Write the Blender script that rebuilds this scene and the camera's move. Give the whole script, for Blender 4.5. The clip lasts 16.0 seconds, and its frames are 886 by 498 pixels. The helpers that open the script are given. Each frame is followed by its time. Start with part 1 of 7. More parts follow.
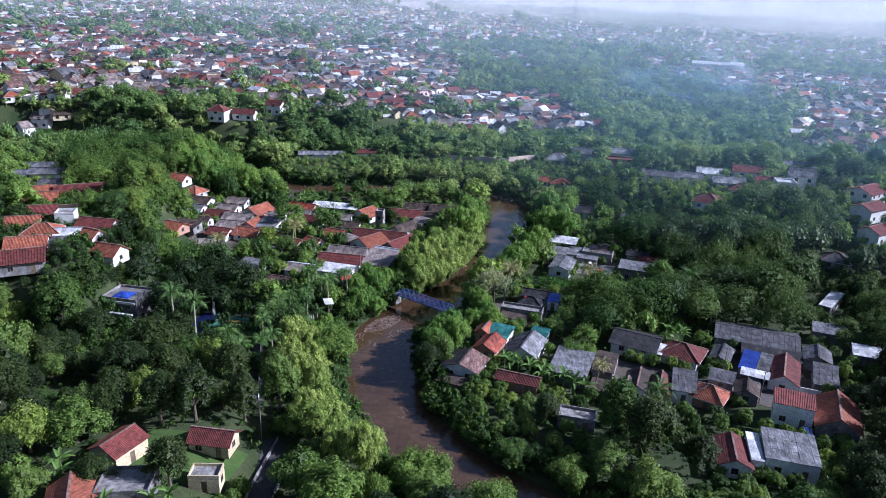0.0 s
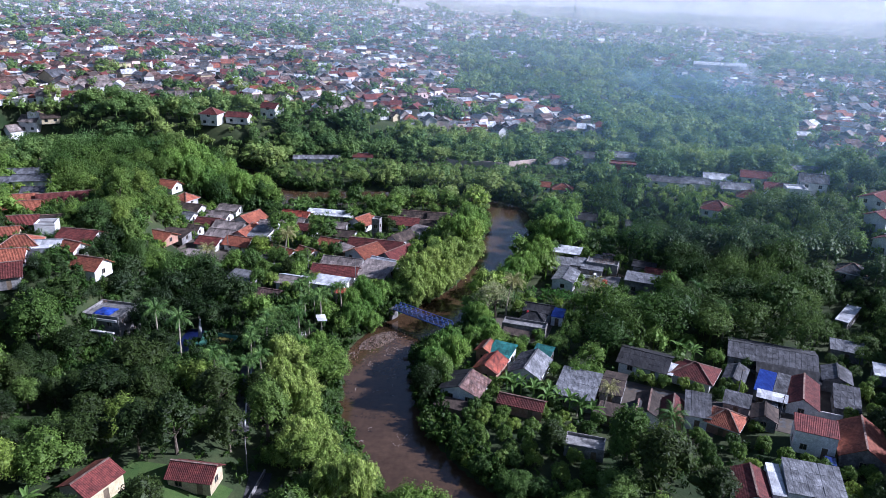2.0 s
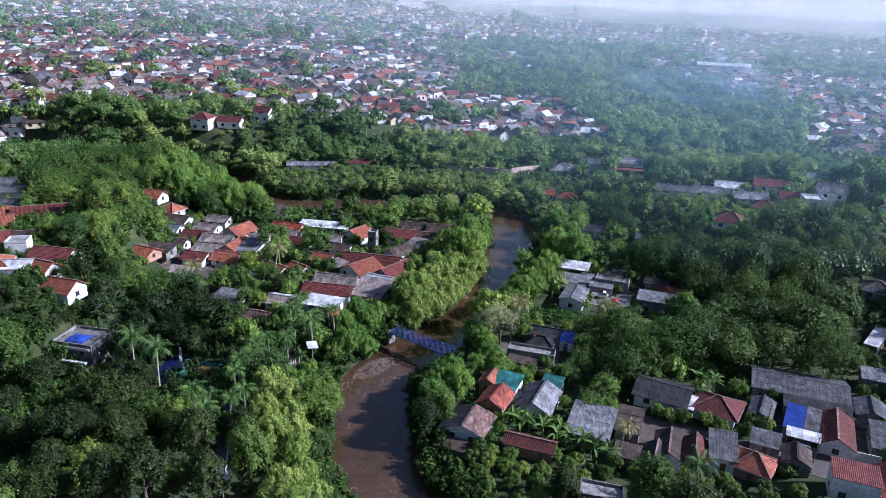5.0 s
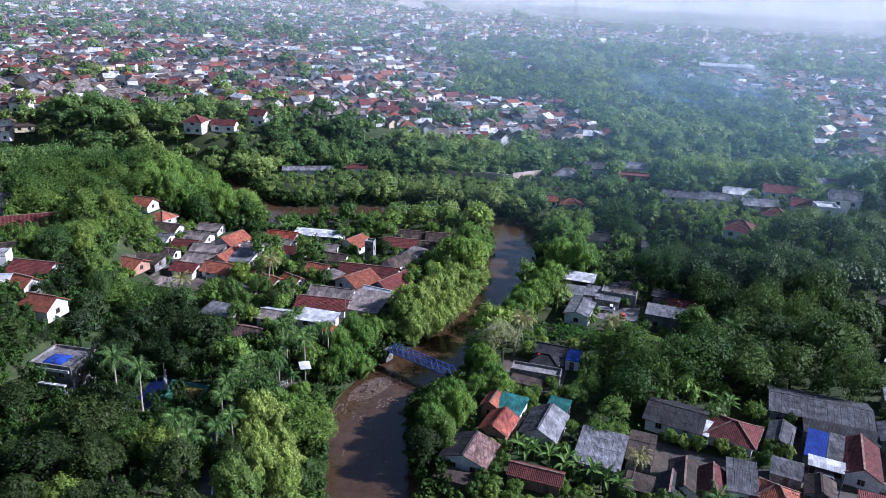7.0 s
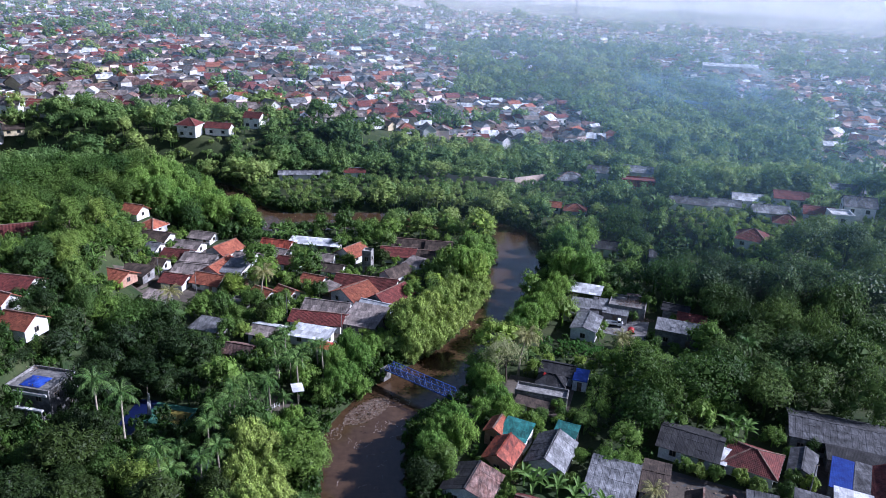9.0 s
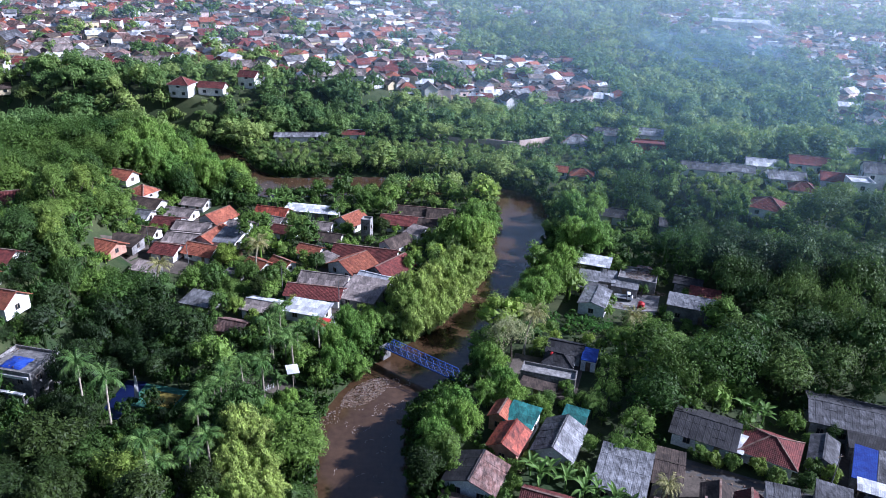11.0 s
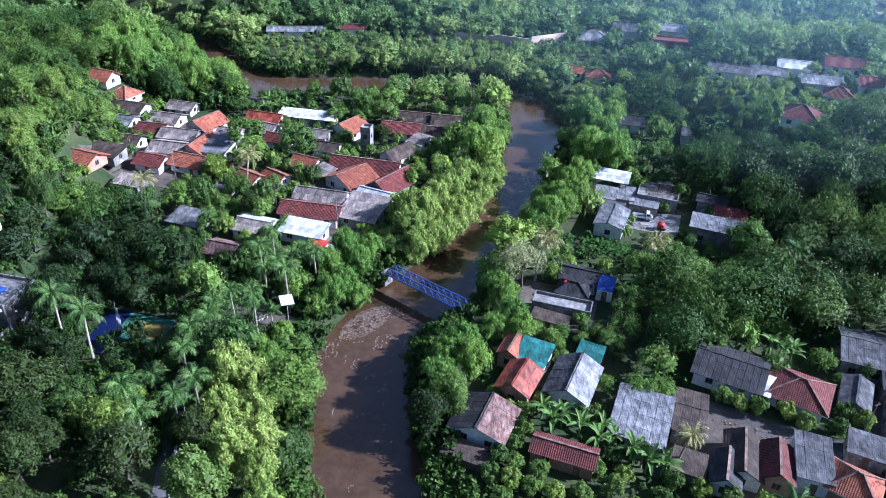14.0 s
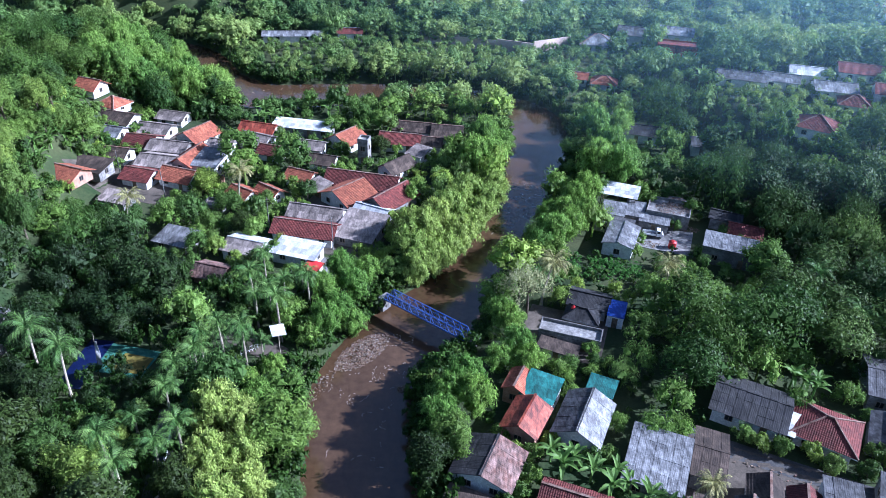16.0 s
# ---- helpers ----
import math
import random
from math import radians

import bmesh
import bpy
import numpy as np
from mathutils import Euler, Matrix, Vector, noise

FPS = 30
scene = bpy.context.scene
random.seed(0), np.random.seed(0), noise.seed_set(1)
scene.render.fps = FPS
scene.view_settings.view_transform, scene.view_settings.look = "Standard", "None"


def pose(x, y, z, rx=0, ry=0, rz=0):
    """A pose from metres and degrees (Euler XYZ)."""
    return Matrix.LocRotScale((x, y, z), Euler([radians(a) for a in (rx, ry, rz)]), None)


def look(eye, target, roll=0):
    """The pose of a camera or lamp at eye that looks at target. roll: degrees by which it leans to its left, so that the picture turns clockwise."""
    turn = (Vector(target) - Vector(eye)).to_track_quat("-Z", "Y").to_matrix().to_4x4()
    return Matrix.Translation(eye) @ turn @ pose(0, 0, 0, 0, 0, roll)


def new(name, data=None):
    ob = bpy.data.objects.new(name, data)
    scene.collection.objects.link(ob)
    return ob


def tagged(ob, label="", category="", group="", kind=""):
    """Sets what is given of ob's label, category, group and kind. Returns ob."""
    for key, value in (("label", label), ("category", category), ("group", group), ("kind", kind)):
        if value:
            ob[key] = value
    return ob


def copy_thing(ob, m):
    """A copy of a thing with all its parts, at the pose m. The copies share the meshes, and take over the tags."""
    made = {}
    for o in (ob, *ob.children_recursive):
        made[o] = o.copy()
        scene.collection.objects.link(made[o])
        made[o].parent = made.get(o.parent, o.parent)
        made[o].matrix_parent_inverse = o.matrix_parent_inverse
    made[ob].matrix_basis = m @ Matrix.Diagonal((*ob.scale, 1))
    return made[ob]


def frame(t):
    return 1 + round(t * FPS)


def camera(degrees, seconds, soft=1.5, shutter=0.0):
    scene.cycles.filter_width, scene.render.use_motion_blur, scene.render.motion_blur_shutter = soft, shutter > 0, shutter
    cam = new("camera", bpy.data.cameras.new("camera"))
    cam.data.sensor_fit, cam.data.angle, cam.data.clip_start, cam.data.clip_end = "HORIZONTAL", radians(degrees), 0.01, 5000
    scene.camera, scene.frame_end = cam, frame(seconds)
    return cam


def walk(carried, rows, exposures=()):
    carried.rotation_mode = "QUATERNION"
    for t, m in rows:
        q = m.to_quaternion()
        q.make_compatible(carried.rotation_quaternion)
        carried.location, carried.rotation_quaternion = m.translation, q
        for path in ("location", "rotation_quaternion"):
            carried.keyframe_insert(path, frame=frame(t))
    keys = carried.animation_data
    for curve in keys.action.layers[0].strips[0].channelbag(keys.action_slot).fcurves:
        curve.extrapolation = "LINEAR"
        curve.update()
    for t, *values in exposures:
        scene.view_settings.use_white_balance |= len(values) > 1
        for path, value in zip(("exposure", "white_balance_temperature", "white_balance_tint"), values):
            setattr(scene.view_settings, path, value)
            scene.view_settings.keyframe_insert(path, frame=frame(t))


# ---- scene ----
cam = camera(63.4, 16.0, soft=0.6)
PATH = [
    (0, (2.31, -62.753, 73.64), (2.254, -60.874, 72.956), 1.8),
    (0.5, (2.313, -60.664, 73.61), (2.257, -58.785, 72.926), 1.8),
    (1, (2.298, -58.551, 73.623), (2.242, -56.673, 72.939), 1.8),
    (1.5, (2.197, -56.406, 73.65), (2.141, -54.528, 72.965), 1.8),
    (2, (2.019, -54.366, 73.694), (1.966, -52.488, 73.01), 1.8),
    (2.5, (1.873, -52.426, 73.751), (1.819, -50.547, 73.067), 1.8),
    (3, (1.722, -50.514, 73.814), (1.669, -48.636, 73.13), 1.8),
    (3.5, (1.604, -48.442, 73.849), (1.552, -46.564, 73.164), 1.8),
    (4, (1.453, -46.355, 73.878), (1.402, -44.477, 73.192), 1.8),
    (6.5, (0.867, -36.238, 74.112), (0.819, -34.36, 73.424), 1.8),
    (7, (0.801, -34.355, 74.139), (0.753, -32.477, 73.451), 1.8),
    (7.5, (0.71, -32.424, 74.182), (0.662, -30.546, 73.494), 1.8),
    (8, (0.637, -30.446, 74.214), (0.589, -28.568, 73.526), 1.8),
    (9.5, (0.23, -24.41, 74.34), (0.183, -22.533, 73.643), 1.8),
    (10.3, (0.011, -21.195, 74.403), (-0.035, -19.336, 73.667), 1.9),
    (10.5, (-0.041, -20.386, 74.403), (-0.086, -18.535, 73.648), 1.9),
    (11, (-0.139, -18.357, 74.348), (-0.185, -16.525, 73.548), 1.9),
    (11.5, (-0.257, -16.362, 74.273), (-0.302, -14.55, 73.426), 1.9),
    (12, (-0.409, -14.378, 74.206), (-0.454, -12.588, 73.315), 2.0),
    (12.5, (-0.559, -12.373, 74.152), (-0.603, -10.606, 73.216), 2.1),
    (13, (-0.73, -10.417, 74.055), (-0.773, -8.673, 73.076), 2.2),
    (13.5, (-0.901, -8.426, 73.934), (-0.943, -6.707, 72.913), 2.3),
    (14, (-1.083, -6.41, 73.859), (-1.124, -4.716, 72.796), 2.3),
    (14.5, (-1.255, -4.39, 73.823), (-1.296, -2.698, 72.757), 2.4),
    (15, (-1.369, -2.441, 73.779), (-1.409, -0.749, 72.714), 2.3),
    (15.5, (-1.484, -0.447, 73.761), (-1.526, 1.244, 72.694), 2.2),
    (16, (-1.596, 1.49, 73.802), (-1.637, 3.181, 72.735), 2.2),
]
walk(cam, [(t, look(e, g, r)) for t, e, g, r in PATH], exposures=[(0, 0.81, 5150, 24), (8.5, 0.79, 5150, 24), (11, 1.03, 5100, 23), (13.5, 1.43, 4900, 21), (16, 1.46, 4800, 20)])

# ---- world, sun, exposure ----
SUN_EL, SUN_AZ = radians(31), radians(88)  # azimuth clockwise from +y
sky = bpy.data.worlds.new("sky")
scene.world = sky
sky.use_nodes = True
_nt = sky.node_tree
_st = _nt.nodes.new("ShaderNodeTexSky")
_st.sky_type, _st.sun_disc = "NISHITA", False
_st.sun_elevation, _st.sun_rotation = SUN_EL, SUN_AZ
_st.air_density, _st.dust_density = 1.2, 2.0
_nt.links.new(_st.outputs[0], _nt.nodes["Background"].inputs[0])
_nt.nodes["Background"].inputs[1].default_value = 0.05
_sd = bpy.data.lights.new("sun", "SUN")
_sd.energy, _sd.angle, _sd.color = 5.0, radians(0.6), (1.0, 0.95, 0.88)
_so = new("sun", _sd)
_sv = Vector((math.sin(SUN_AZ) * math.cos(SUN_EL), math.cos(SUN_AZ) * math.cos(SUN_EL), math.sin(SUN_EL)))
_so.matrix_world = look(_sv * 300, (0, 0, 0))

# ---- materials ----


def surf(name, c1, c2, scale=0.6, fine=9.0, rough=0.8, bump=0.15, metal=0.0, rnd=0.25, blotch=0.0, spec=0.3, panel=None, ribs=0.0):
    """Two-scale stained surface; rnd: how far single objects differ in lightness."""
    m = bpy.data.materials.new(name)
    m.use_nodes = True
    nt = m.node_tree
    N, L = nt.nodes, nt.links
    p = N["Principled BSDF"]
    geo = N.new("ShaderNodeNewGeometry")
    n1, n2 = N.new("ShaderNodeTexNoise"), N.new("ShaderNodeTexNoise")
    n1.inputs["Scale"].default_value, n1.inputs["Detail"].default_value, n1.inputs["Roughness"].default_value = scale, 6, 0.65
    n2.inputs["Scale"].default_value, n2.inputs["Detail"].default_value = fine, 3
    L.new(geo.outputs["Position"], n1.inputs["Vector"])
    L.new(geo.outputs["Position"], n2.inputs["Vector"])
    r1 = N.new("ShaderNodeValToRGB")
    r1.color_ramp.elements[0].position, r1.color_ramp.elements[1].position = 0.36, 0.64
    r1.color_ramp.elements[0].color, r1.color_ramp.elements[1].color = (*c1, 1), (*c2, 1)
    L.new(n1.outputs["Fac"], r1.inputs[0])
    oi = N.new("ShaderNodeObjectInfo")
    a = N.new("ShaderNodeMath")
    a.operation = "MULTIPLY_ADD"
    L.new(oi.outputs["Random"], a.inputs[0])
    a.inputs[1].default_value, a.inputs[2].default_value = 2 * rnd, 1 - rnd
    b = N.new("ShaderNodeMath")
    b.operation = "MULTIPLY_ADD"
    L.new(n2.outputs["Fac"], b.inputs[0])
    b.inputs[1].default_value, b.inputs[2].default_value = 0.9, 0.55
    if blotch:
        n3 = N.new("ShaderNodeTexNoise")
        n3.inputs["Scale"].default_value, n3.inputs["Detail"].default_value, n3.inputs["Roughness"].default_value = 1.7, 8, 0.75
        if panel:  # rain streaks run down the slopes
            st = N.new("ShaderNodeMapping")
            st.inputs["Rotation"].default_value, st.inputs["Scale"].default_value = (0, 0, radians(20)), (1.5, 0.4, 0.6)
            L.new(geo.outputs["Position"], st.inputs["Vector"])
            L.new(st.outputs[0], n3.inputs["Vector"])
        else:
            L.new(geo.outputs["Position"], n3.inputs["Vector"])
        q = N.new("ShaderNodeMapRange")
        q.inputs["From Min"].default_value, q.inputs["From Max"].default_value = 0.38, 0.62
        q.inputs["To Min"].default_value, q.inputs["To Max"].default_value = 1 - blotch, 1 + blotch * 0.5
        L.new(n3.outputs["Fac"], q.inputs["Value"])
        bb = N.new("ShaderNodeMath")
        bb.operation = "MULTIPLY"
        L.new(b.outputs[0], bb.inputs[0])
        L.new(q.outputs[0], bb.inputs[1])
        b = bb
    c = N.new("ShaderNodeMath")
    c.operation = "MULTIPLY"
    L.new(a.outputs[0], c.inputs[0])
    L.new(b.outputs[0], c.inputs[1])
    if panel:
        tc, dv, fl, wn = N.new("ShaderNodeTexCoord"), N.new("ShaderNodeVectorMath"), N.new("ShaderNodeVectorMath"), N.new("ShaderNodeTexWhiteNoise")
        dv.operation, fl.operation = "DIVIDE", "FLOOR"
        dv.inputs[1].default_value = (panel[0], panel[1], 50.0)
        L.new(tc.outputs["Object"], dv.inputs[0])
        L.new(dv.outputs[0], fl.inputs[0])
        L.new(fl.outputs[0], wn.inputs["Vector"])
        pq, pm = N.new("ShaderNodeMath"), N.new("ShaderNodeMath")
        pq.operation, pm.operation = "MULTIPLY_ADD", "MULTIPLY"
        L.new(wn.outputs["Value"], pq.inputs[0])
        pq.inputs[1].default_value, pq.inputs[2].default_value = 0.8, 0.58
        L.new(pq.outputs[0], pm.inputs[0])
        L.new(c.outputs[0], pm.inputs[1])
        c = pm
    mx = N.new("ShaderNodeVectorMath")
    mx.operation = "SCALE"
    L.new(r1.outputs[0], mx.inputs[0])
    L.new(c.outputs[0], mx.inputs["Scale"])
    L.new(mx.outputs[0], p.inputs["Base Color"])
    p.inputs["Roughness"].default_value, p.inputs["Metallic"].default_value = rough, metal
    p.inputs["Specular IOR Level"].default_value = spec
    bp = N.new("ShaderNodeBump")
    bp.inputs["Strength"].default_value, bp.inputs["Distance"].default_value = bump, 0.1
    if ribs:
        tc, wv, hm = N.new("ShaderNodeTexCoord"), N.new("ShaderNodeTexWave"), N.new("ShaderNodeMath")
        wv.inputs["Scale"].default_value, wv.inputs["Distortion"].default_value = 0.314 / ribs, 0.6
        L.new(tc.outputs["Object"], wv.inputs["Vector"])
        hm.operation = "ADD"
        L.new(wv.outputs["Fac"], hm.inputs[0])
        L.new(n2.outputs["Fac"], hm.inputs[1])
        L.new(hm.outputs[0], bp.inputs["Height"])
    else:
        L.new(n2.outputs["Fac"], bp.inputs["Height"])
    L.new(bp.outputs[0], p.inputs["Normal"])
    return m


def leafy(name, cols, trans=0.45, attr=False, rough=0.5, spread=0.5):
    """Foliage: hue by tree, lightness by leaf, light shining through."""
    m = bpy.data.materials.new(name)
    m.use_nodes = True
    nt = m.node_tree
    N, L = nt.nodes, nt.links
    p, out = N["Principled BSDF"], N["Material Output"]
    ramp = N.new("ShaderNodeValToRGB")
    els = ramp.color_ramp.elements
    while len(els) < len(cols):
        els.new(0.5)
    for i, (e, c) in enumerate(zip(els, cols)):
        e.position, e.color = i / (len(cols) - 1), (*c, 1)
    if attr:
        at = N.new("ShaderNodeAttribute")
        at.attribute_name = "tint"
        L.new(at.outputs["Fac"], ramp.inputs[0])
    else:
        oi = N.new("ShaderNodeObjectInfo")
        L.new(oi.outputs["Random"], ramp.inputs[0])
    geo = N.new("ShaderNodeNewGeometry")
    a = N.new("ShaderNodeMath")
    a.operation = "MULTIPLY_ADD"
    L.new(geo.outputs["Random Per Island"], a.inputs[0])
    a.inputs[1].default_value, a.inputs[2].default_value = 2 * spread, 1 - spread
    mx = N.new("ShaderNodeVectorMath")
    mx.operation = "SCALE"
    L.new(ramp.outputs[0], mx.inputs[0])
    L.new(a.outputs[0], mx.inputs["Scale"])
    L.new(mx.outputs[0], p.inputs["Base Color"])
    p.inputs["Roughness"].default_value = rough
    p.inputs["Specular IOR Level"].default_value = 0.15
    tr = N.new("ShaderNodeBsdfTranslucent")
    L.new(mx.outputs[0], tr.inputs["Color"])
    ms = N.new("ShaderNodeMixShader")
    ms.inputs[0].default_value = trans
    L.new(p.outputs[0], ms.inputs[1])
    L.new(tr.outputs[0], ms.inputs[2])
    L.new(ms.outputs[0], out.inputs["Surface"])
    return m


M_TILE = surf("terracotta_tile", (0.215, 0.065, 0.039), (0.338, 0.114, 0.062), 0.5, 4.0, 0.85, 0.5, blotch=0.45, ribs=0.28)
M_CAP = surf("limewashed_ridge_tile", (0.144, 0.076, 0.054), (0.274, 0.194, 0.158), 0.8, 5.0, 0.9, 0.2, blotch=0.4)
M_DRED = surf("weathered_red_tile", (0.094, 0.026, 0.022), (0.169, 0.043, 0.035), 0.6, 4.0, 0.8, 0.5, blotch=0.50, ribs=0.28)
M_REDM = surf("red_painted_sheet", (0.22, 0.042, 0.024), (0.33, 0.085, 0.048), 0.4, 3.0, 0.55, 0.1, blotch=0.62, panel=(0.9, 1.5))
M_GREY = surf("grey_asbestos_sheet", (0.049, 0.049, 0.052), (0.119, 0.119, 0.125), 0.7, 5.0, 0.85, 0.3, blotch=0.55, panel=(1.0, 1.6))
M_DARK = surf("dark_stained_sheet", (0.020, 0.020, 0.023), (0.046, 0.045, 0.046), 0.5, 5.0, 0.8, 0.3, blotch=0.50, panel=(1.0, 1.6))
M_RUST = surf("rusty_brown_sheet", (0.044, 0.032, 0.025), (0.088, 0.064, 0.050), 0.6, 5.0, 0.85, 0.3, blotch=0.50, panel=(1.0, 1.6))
M_PINK = surf("faded_rusty_pink_sheet", (0.128, 0.064, 0.049), (0.230, 0.153, 0.132), 0.9, 5.0, 0.8, 0.3, blotch=0.7, panel=(1.0, 1.6))
M_WHITE = surf("white_sheet_metal", (0.42, 0.43, 0.44), (0.62, 0.62, 0.62), 0.4, 4.0, 0.5, 0.08, rnd=0.1, blotch=0.22, panel=(1.0, 1.6))
M_LGREY = surf("pale_grey_sheet", (0.112, 0.113, 0.118), (0.238, 0.240, 0.246), 0.5, 4.0, 0.55, 0.1, rnd=0.15, blotch=0.6, panel=(1.0, 1.6))
M_PGREY = surf("weathered_pale_sheet", (0.146, 0.122, 0.109), (0.325, 0.272, 0.241), 0.6, 4.0, 0.75, 0.2, rnd=0.25, blotch=0.45, panel=(1.0, 1.6))
M_TEAL = surf("teal_sheet", (0.020, 0.112, 0.100), (0.048, 0.184, 0.164), 0.8, 4.0, 0.55, 0.1, blotch=0.40, panel=(1.0, 1.6))
M_BLUE = surf("blue_tarpaulin", (0.014, 0.03, 0.20), (0.03, 0.07, 0.32), 0.8, 4.0, 0.45, 0.3)
M_CONC = surf("stained_concrete", (0.13, 0.125, 0.12), (0.27, 0.26, 0.25), 0.6, 6.0, 0.9, 0.2, blotch=0.45)
M_PLAS = surf("white_plaster", (0.54, 0.535, 0.52), (0.72, 0.71, 0.69), 0.5, 5.0, 0.9, 0.1, rnd=0.12, blotch=0.20)
M_CREAM = surf("cream_plaster", (0.429, 0.359, 0.218), (0.530, 0.452, 0.296), 0.5, 5.0, 0.9, 0.1, rnd=0.1, blotch=0.20)
M_PINKW = surf("pale_pink_plaster", (0.58, 0.42, 0.38), (0.68, 0.55, 0.50), 0.5, 5.0, 0.9, 0.1)
M_BRICK = surf("bare_brick_wall", (0.24, 0.13, 0.09), (0.34, 0.21, 0.15), 1.2, 9.0, 0.95, 0.4)
M_WOOD = surf("weathered_timber", (0.10, 0.075, 0.05), (0.20, 0.15, 0.10), 1.5, 12.0, 0.9, 0.3)
M_BARK = surf("tree_bark", (0.075, 0.06, 0.045), (0.15, 0.12, 0.09), 2.0, 12.0, 0.95, 0.5)
M_PALM = surf("palm_bark", (0.20, 0.17, 0.13), (0.34, 0.30, 0.24), 2.5, 12.0, 0.9, 0.4)
M_SHAFT = surf("green_palm_shaft", (0.10, 0.20, 0.04), (0.16, 0.28, 0.06), 2.0, 9.0, 0.5, 0.1)
M_STEEL = surf("blue_painted_steel", (0.023, 0.046, 0.176), (0.046, 0.085, 0.247), 1.5, 9.0, 0.45, 0.1, rnd=0.15)
M_GLASS = surf("dark_window_glass", (0.015, 0.018, 0.02), (0.03, 0.035, 0.04), 1.0, 5.0, 0.08, 0.0, spec=0.5)
M_FRAME = surf("window_frame_paint", (0.12, 0.09, 0.06), (0.25, 0.2, 0.15), 1.5, 8.0, 0.6, 0.1, rnd=0.4)
M_ASPH = surf("worn_asphalt", (0.045, 0.045, 0.048), (0.085, 0.083, 0.08), 0.5, 8.0, 0.85, 0.2)
M_YARD = surf("swept_earth_yard", (0.06, 0.05, 0.04), (0.12, 0.10, 0.08), 0.35, 4.0, 0.95, 0.3)
M_RED = surf("red_plastic", (0.45, 0.03, 0.03), (0.55, 0.05, 0.05), 1.0, 5.0, 0.4, 0.05)
# Court yellow darkened so that its colour carries the palms' shade.
M_YELLOW = surf("yellow_court_paint", (0.10, 0.082, 0.016), (0.16, 0.13, 0.024), 0.8, 5.0, 0.8, 0.1)
M_GREENP = surf("green_court_paint", (0.03, 0.10, 0.07), (0.05, 0.15, 0.10), 0.8, 5.0, 0.8, 0.1)
# Blue plastic with the deep shade over it put into the colour.
M_POND = surf("dark_blue_plastic", (0.004, 0.007, 0.035), (0.007, 0.012, 0.050), 0.8, 4.0, 0.4, 0.2)
M_TYRE = surf("black_rubber", (0.015, 0.015, 0.016), (0.03, 0.03, 0.03), 2.0, 9.0, 0.9, 0.2)
M_CAR = surf("white_car_paint", (0.72, 0.73, 0.74), (0.80, 0.80, 0.80), 0.8, 5.0, 0.25, 0.02, rnd=0.03, spec=0.5)
M_NAVY = surf("dark_blue_car_paint", (0.02, 0.03, 0.12), (0.03, 0.05, 0.17), 0.8, 5.0, 0.25, 0.02, rnd=0.03, spec=0.5)
M_FWALL = surf("weathered_rose_wall", (0.48, 0.37, 0.31), (0.64, 0.52, 0.45), 0.15, 3.0, 0.95, 0.2)

BROAD = [(0.053, 0.100, 0.024), (0.092, 0.158, 0.031), (0.145, 0.226, 0.041), (0.119, 0.186, 0.044), (0.220, 0.300, 0.050)]
M_LEAF = leafy("broad_leaves", BROAD)
# Dark leaves for both side edges, with deep shade put into the colour.
M_SHADELEAF = leafy("dark_mango_leaves", [(0.017, 0.031, 0.009), (0.028, 0.049, 0.011), (0.041, 0.063, 0.014)], 0.3)
# Mid-distance woods: BROAD scaled up, sunlight put into the colour.
M_WOODS = leafy("woodland_leaves", [tuple(1.22 * v for v in c) for c in BROAD], attr=True)
# Right-hand groves: the shade over them is put into darker leaf colours.
M_SHADE_GROVE = leafy("dark_grove_leaves", [(0.038, 0.072, 0.021), (0.065, 0.110, 0.028), (0.103, 0.158, 0.037)], 0.35, attr=True)
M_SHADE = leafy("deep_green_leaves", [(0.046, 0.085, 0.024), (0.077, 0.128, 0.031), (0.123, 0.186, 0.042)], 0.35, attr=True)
# Deep green, scaled down further to carry the hill's shadow in the colour.
M_LUSH = leafy("lush_green_leaves", [(0.036, 0.079, 0.016), (0.063, 0.120, 0.022), (0.107, 0.172, 0.031)], 0.4, attr=True)
# Left groves: deep shade at the edge is put into the leaf colour.
M_EDGE_SHADE = leafy("dusky_grove_leaves", [(0.018, 0.036, 0.010), (0.032, 0.058, 0.014), (0.050, 0.084, 0.019)], 0.3, attr=True)
M_GARD = leafy("garden_plant_leaves", [(0.06, 0.16, 0.03), (0.10, 0.23, 0.04)], 0.4, attr=True)
# Far trees: leaf colours raised to carry sunlight and the haze's lightness.
M_FARLIT = leafy("far_woodland_leaves", [(0.094, 0.168, 0.052), (0.161, 0.252, 0.067), (0.269, 0.347, 0.095)], attr=True, spread=0.38)
M_BAMB = leafy("bamboo_leaves", [(0.235, 0.325, 0.070), (0.335, 0.410, 0.100)], 0.45, spread=0.6)
M_BAMD = leafy("green_bamboo_leaves", [(0.125, 0.235, 0.045), (0.230, 0.350, 0.065)], 0.45, spread=0.6)
M_PFR = leafy("palm_fronds", [(0.060, 0.128, 0.030), (0.112, 0.188, 0.049)], 0.3)
M_PFG = leafy("pale_palm_fronds", [(0.070, 0.145, 0.035), (0.140, 0.225, 0.055)], 0.35, spread=0.6)
M_PFY = leafy("dry_palm_fronds", [(0.24, 0.24, 0.09), (0.33, 0.31, 0.13)], 0.3)
M_BAN = leafy("banana_leaves", [(0.096, 0.176, 0.036), (0.144, 0.240, 0.060)], 0.4)
M_PALE = leafy("pale_blossom_leaves", [(0.286, 0.305, 0.143), (0.390, 0.390, 0.195)], 0.4)
M_UNDER = leafy("undergrowth_leaves", [(0.023, 0.052, 0.009), (0.042, 0.086, 0.013), (0.069, 0.114, 0.018)], 0.3, attr=True)

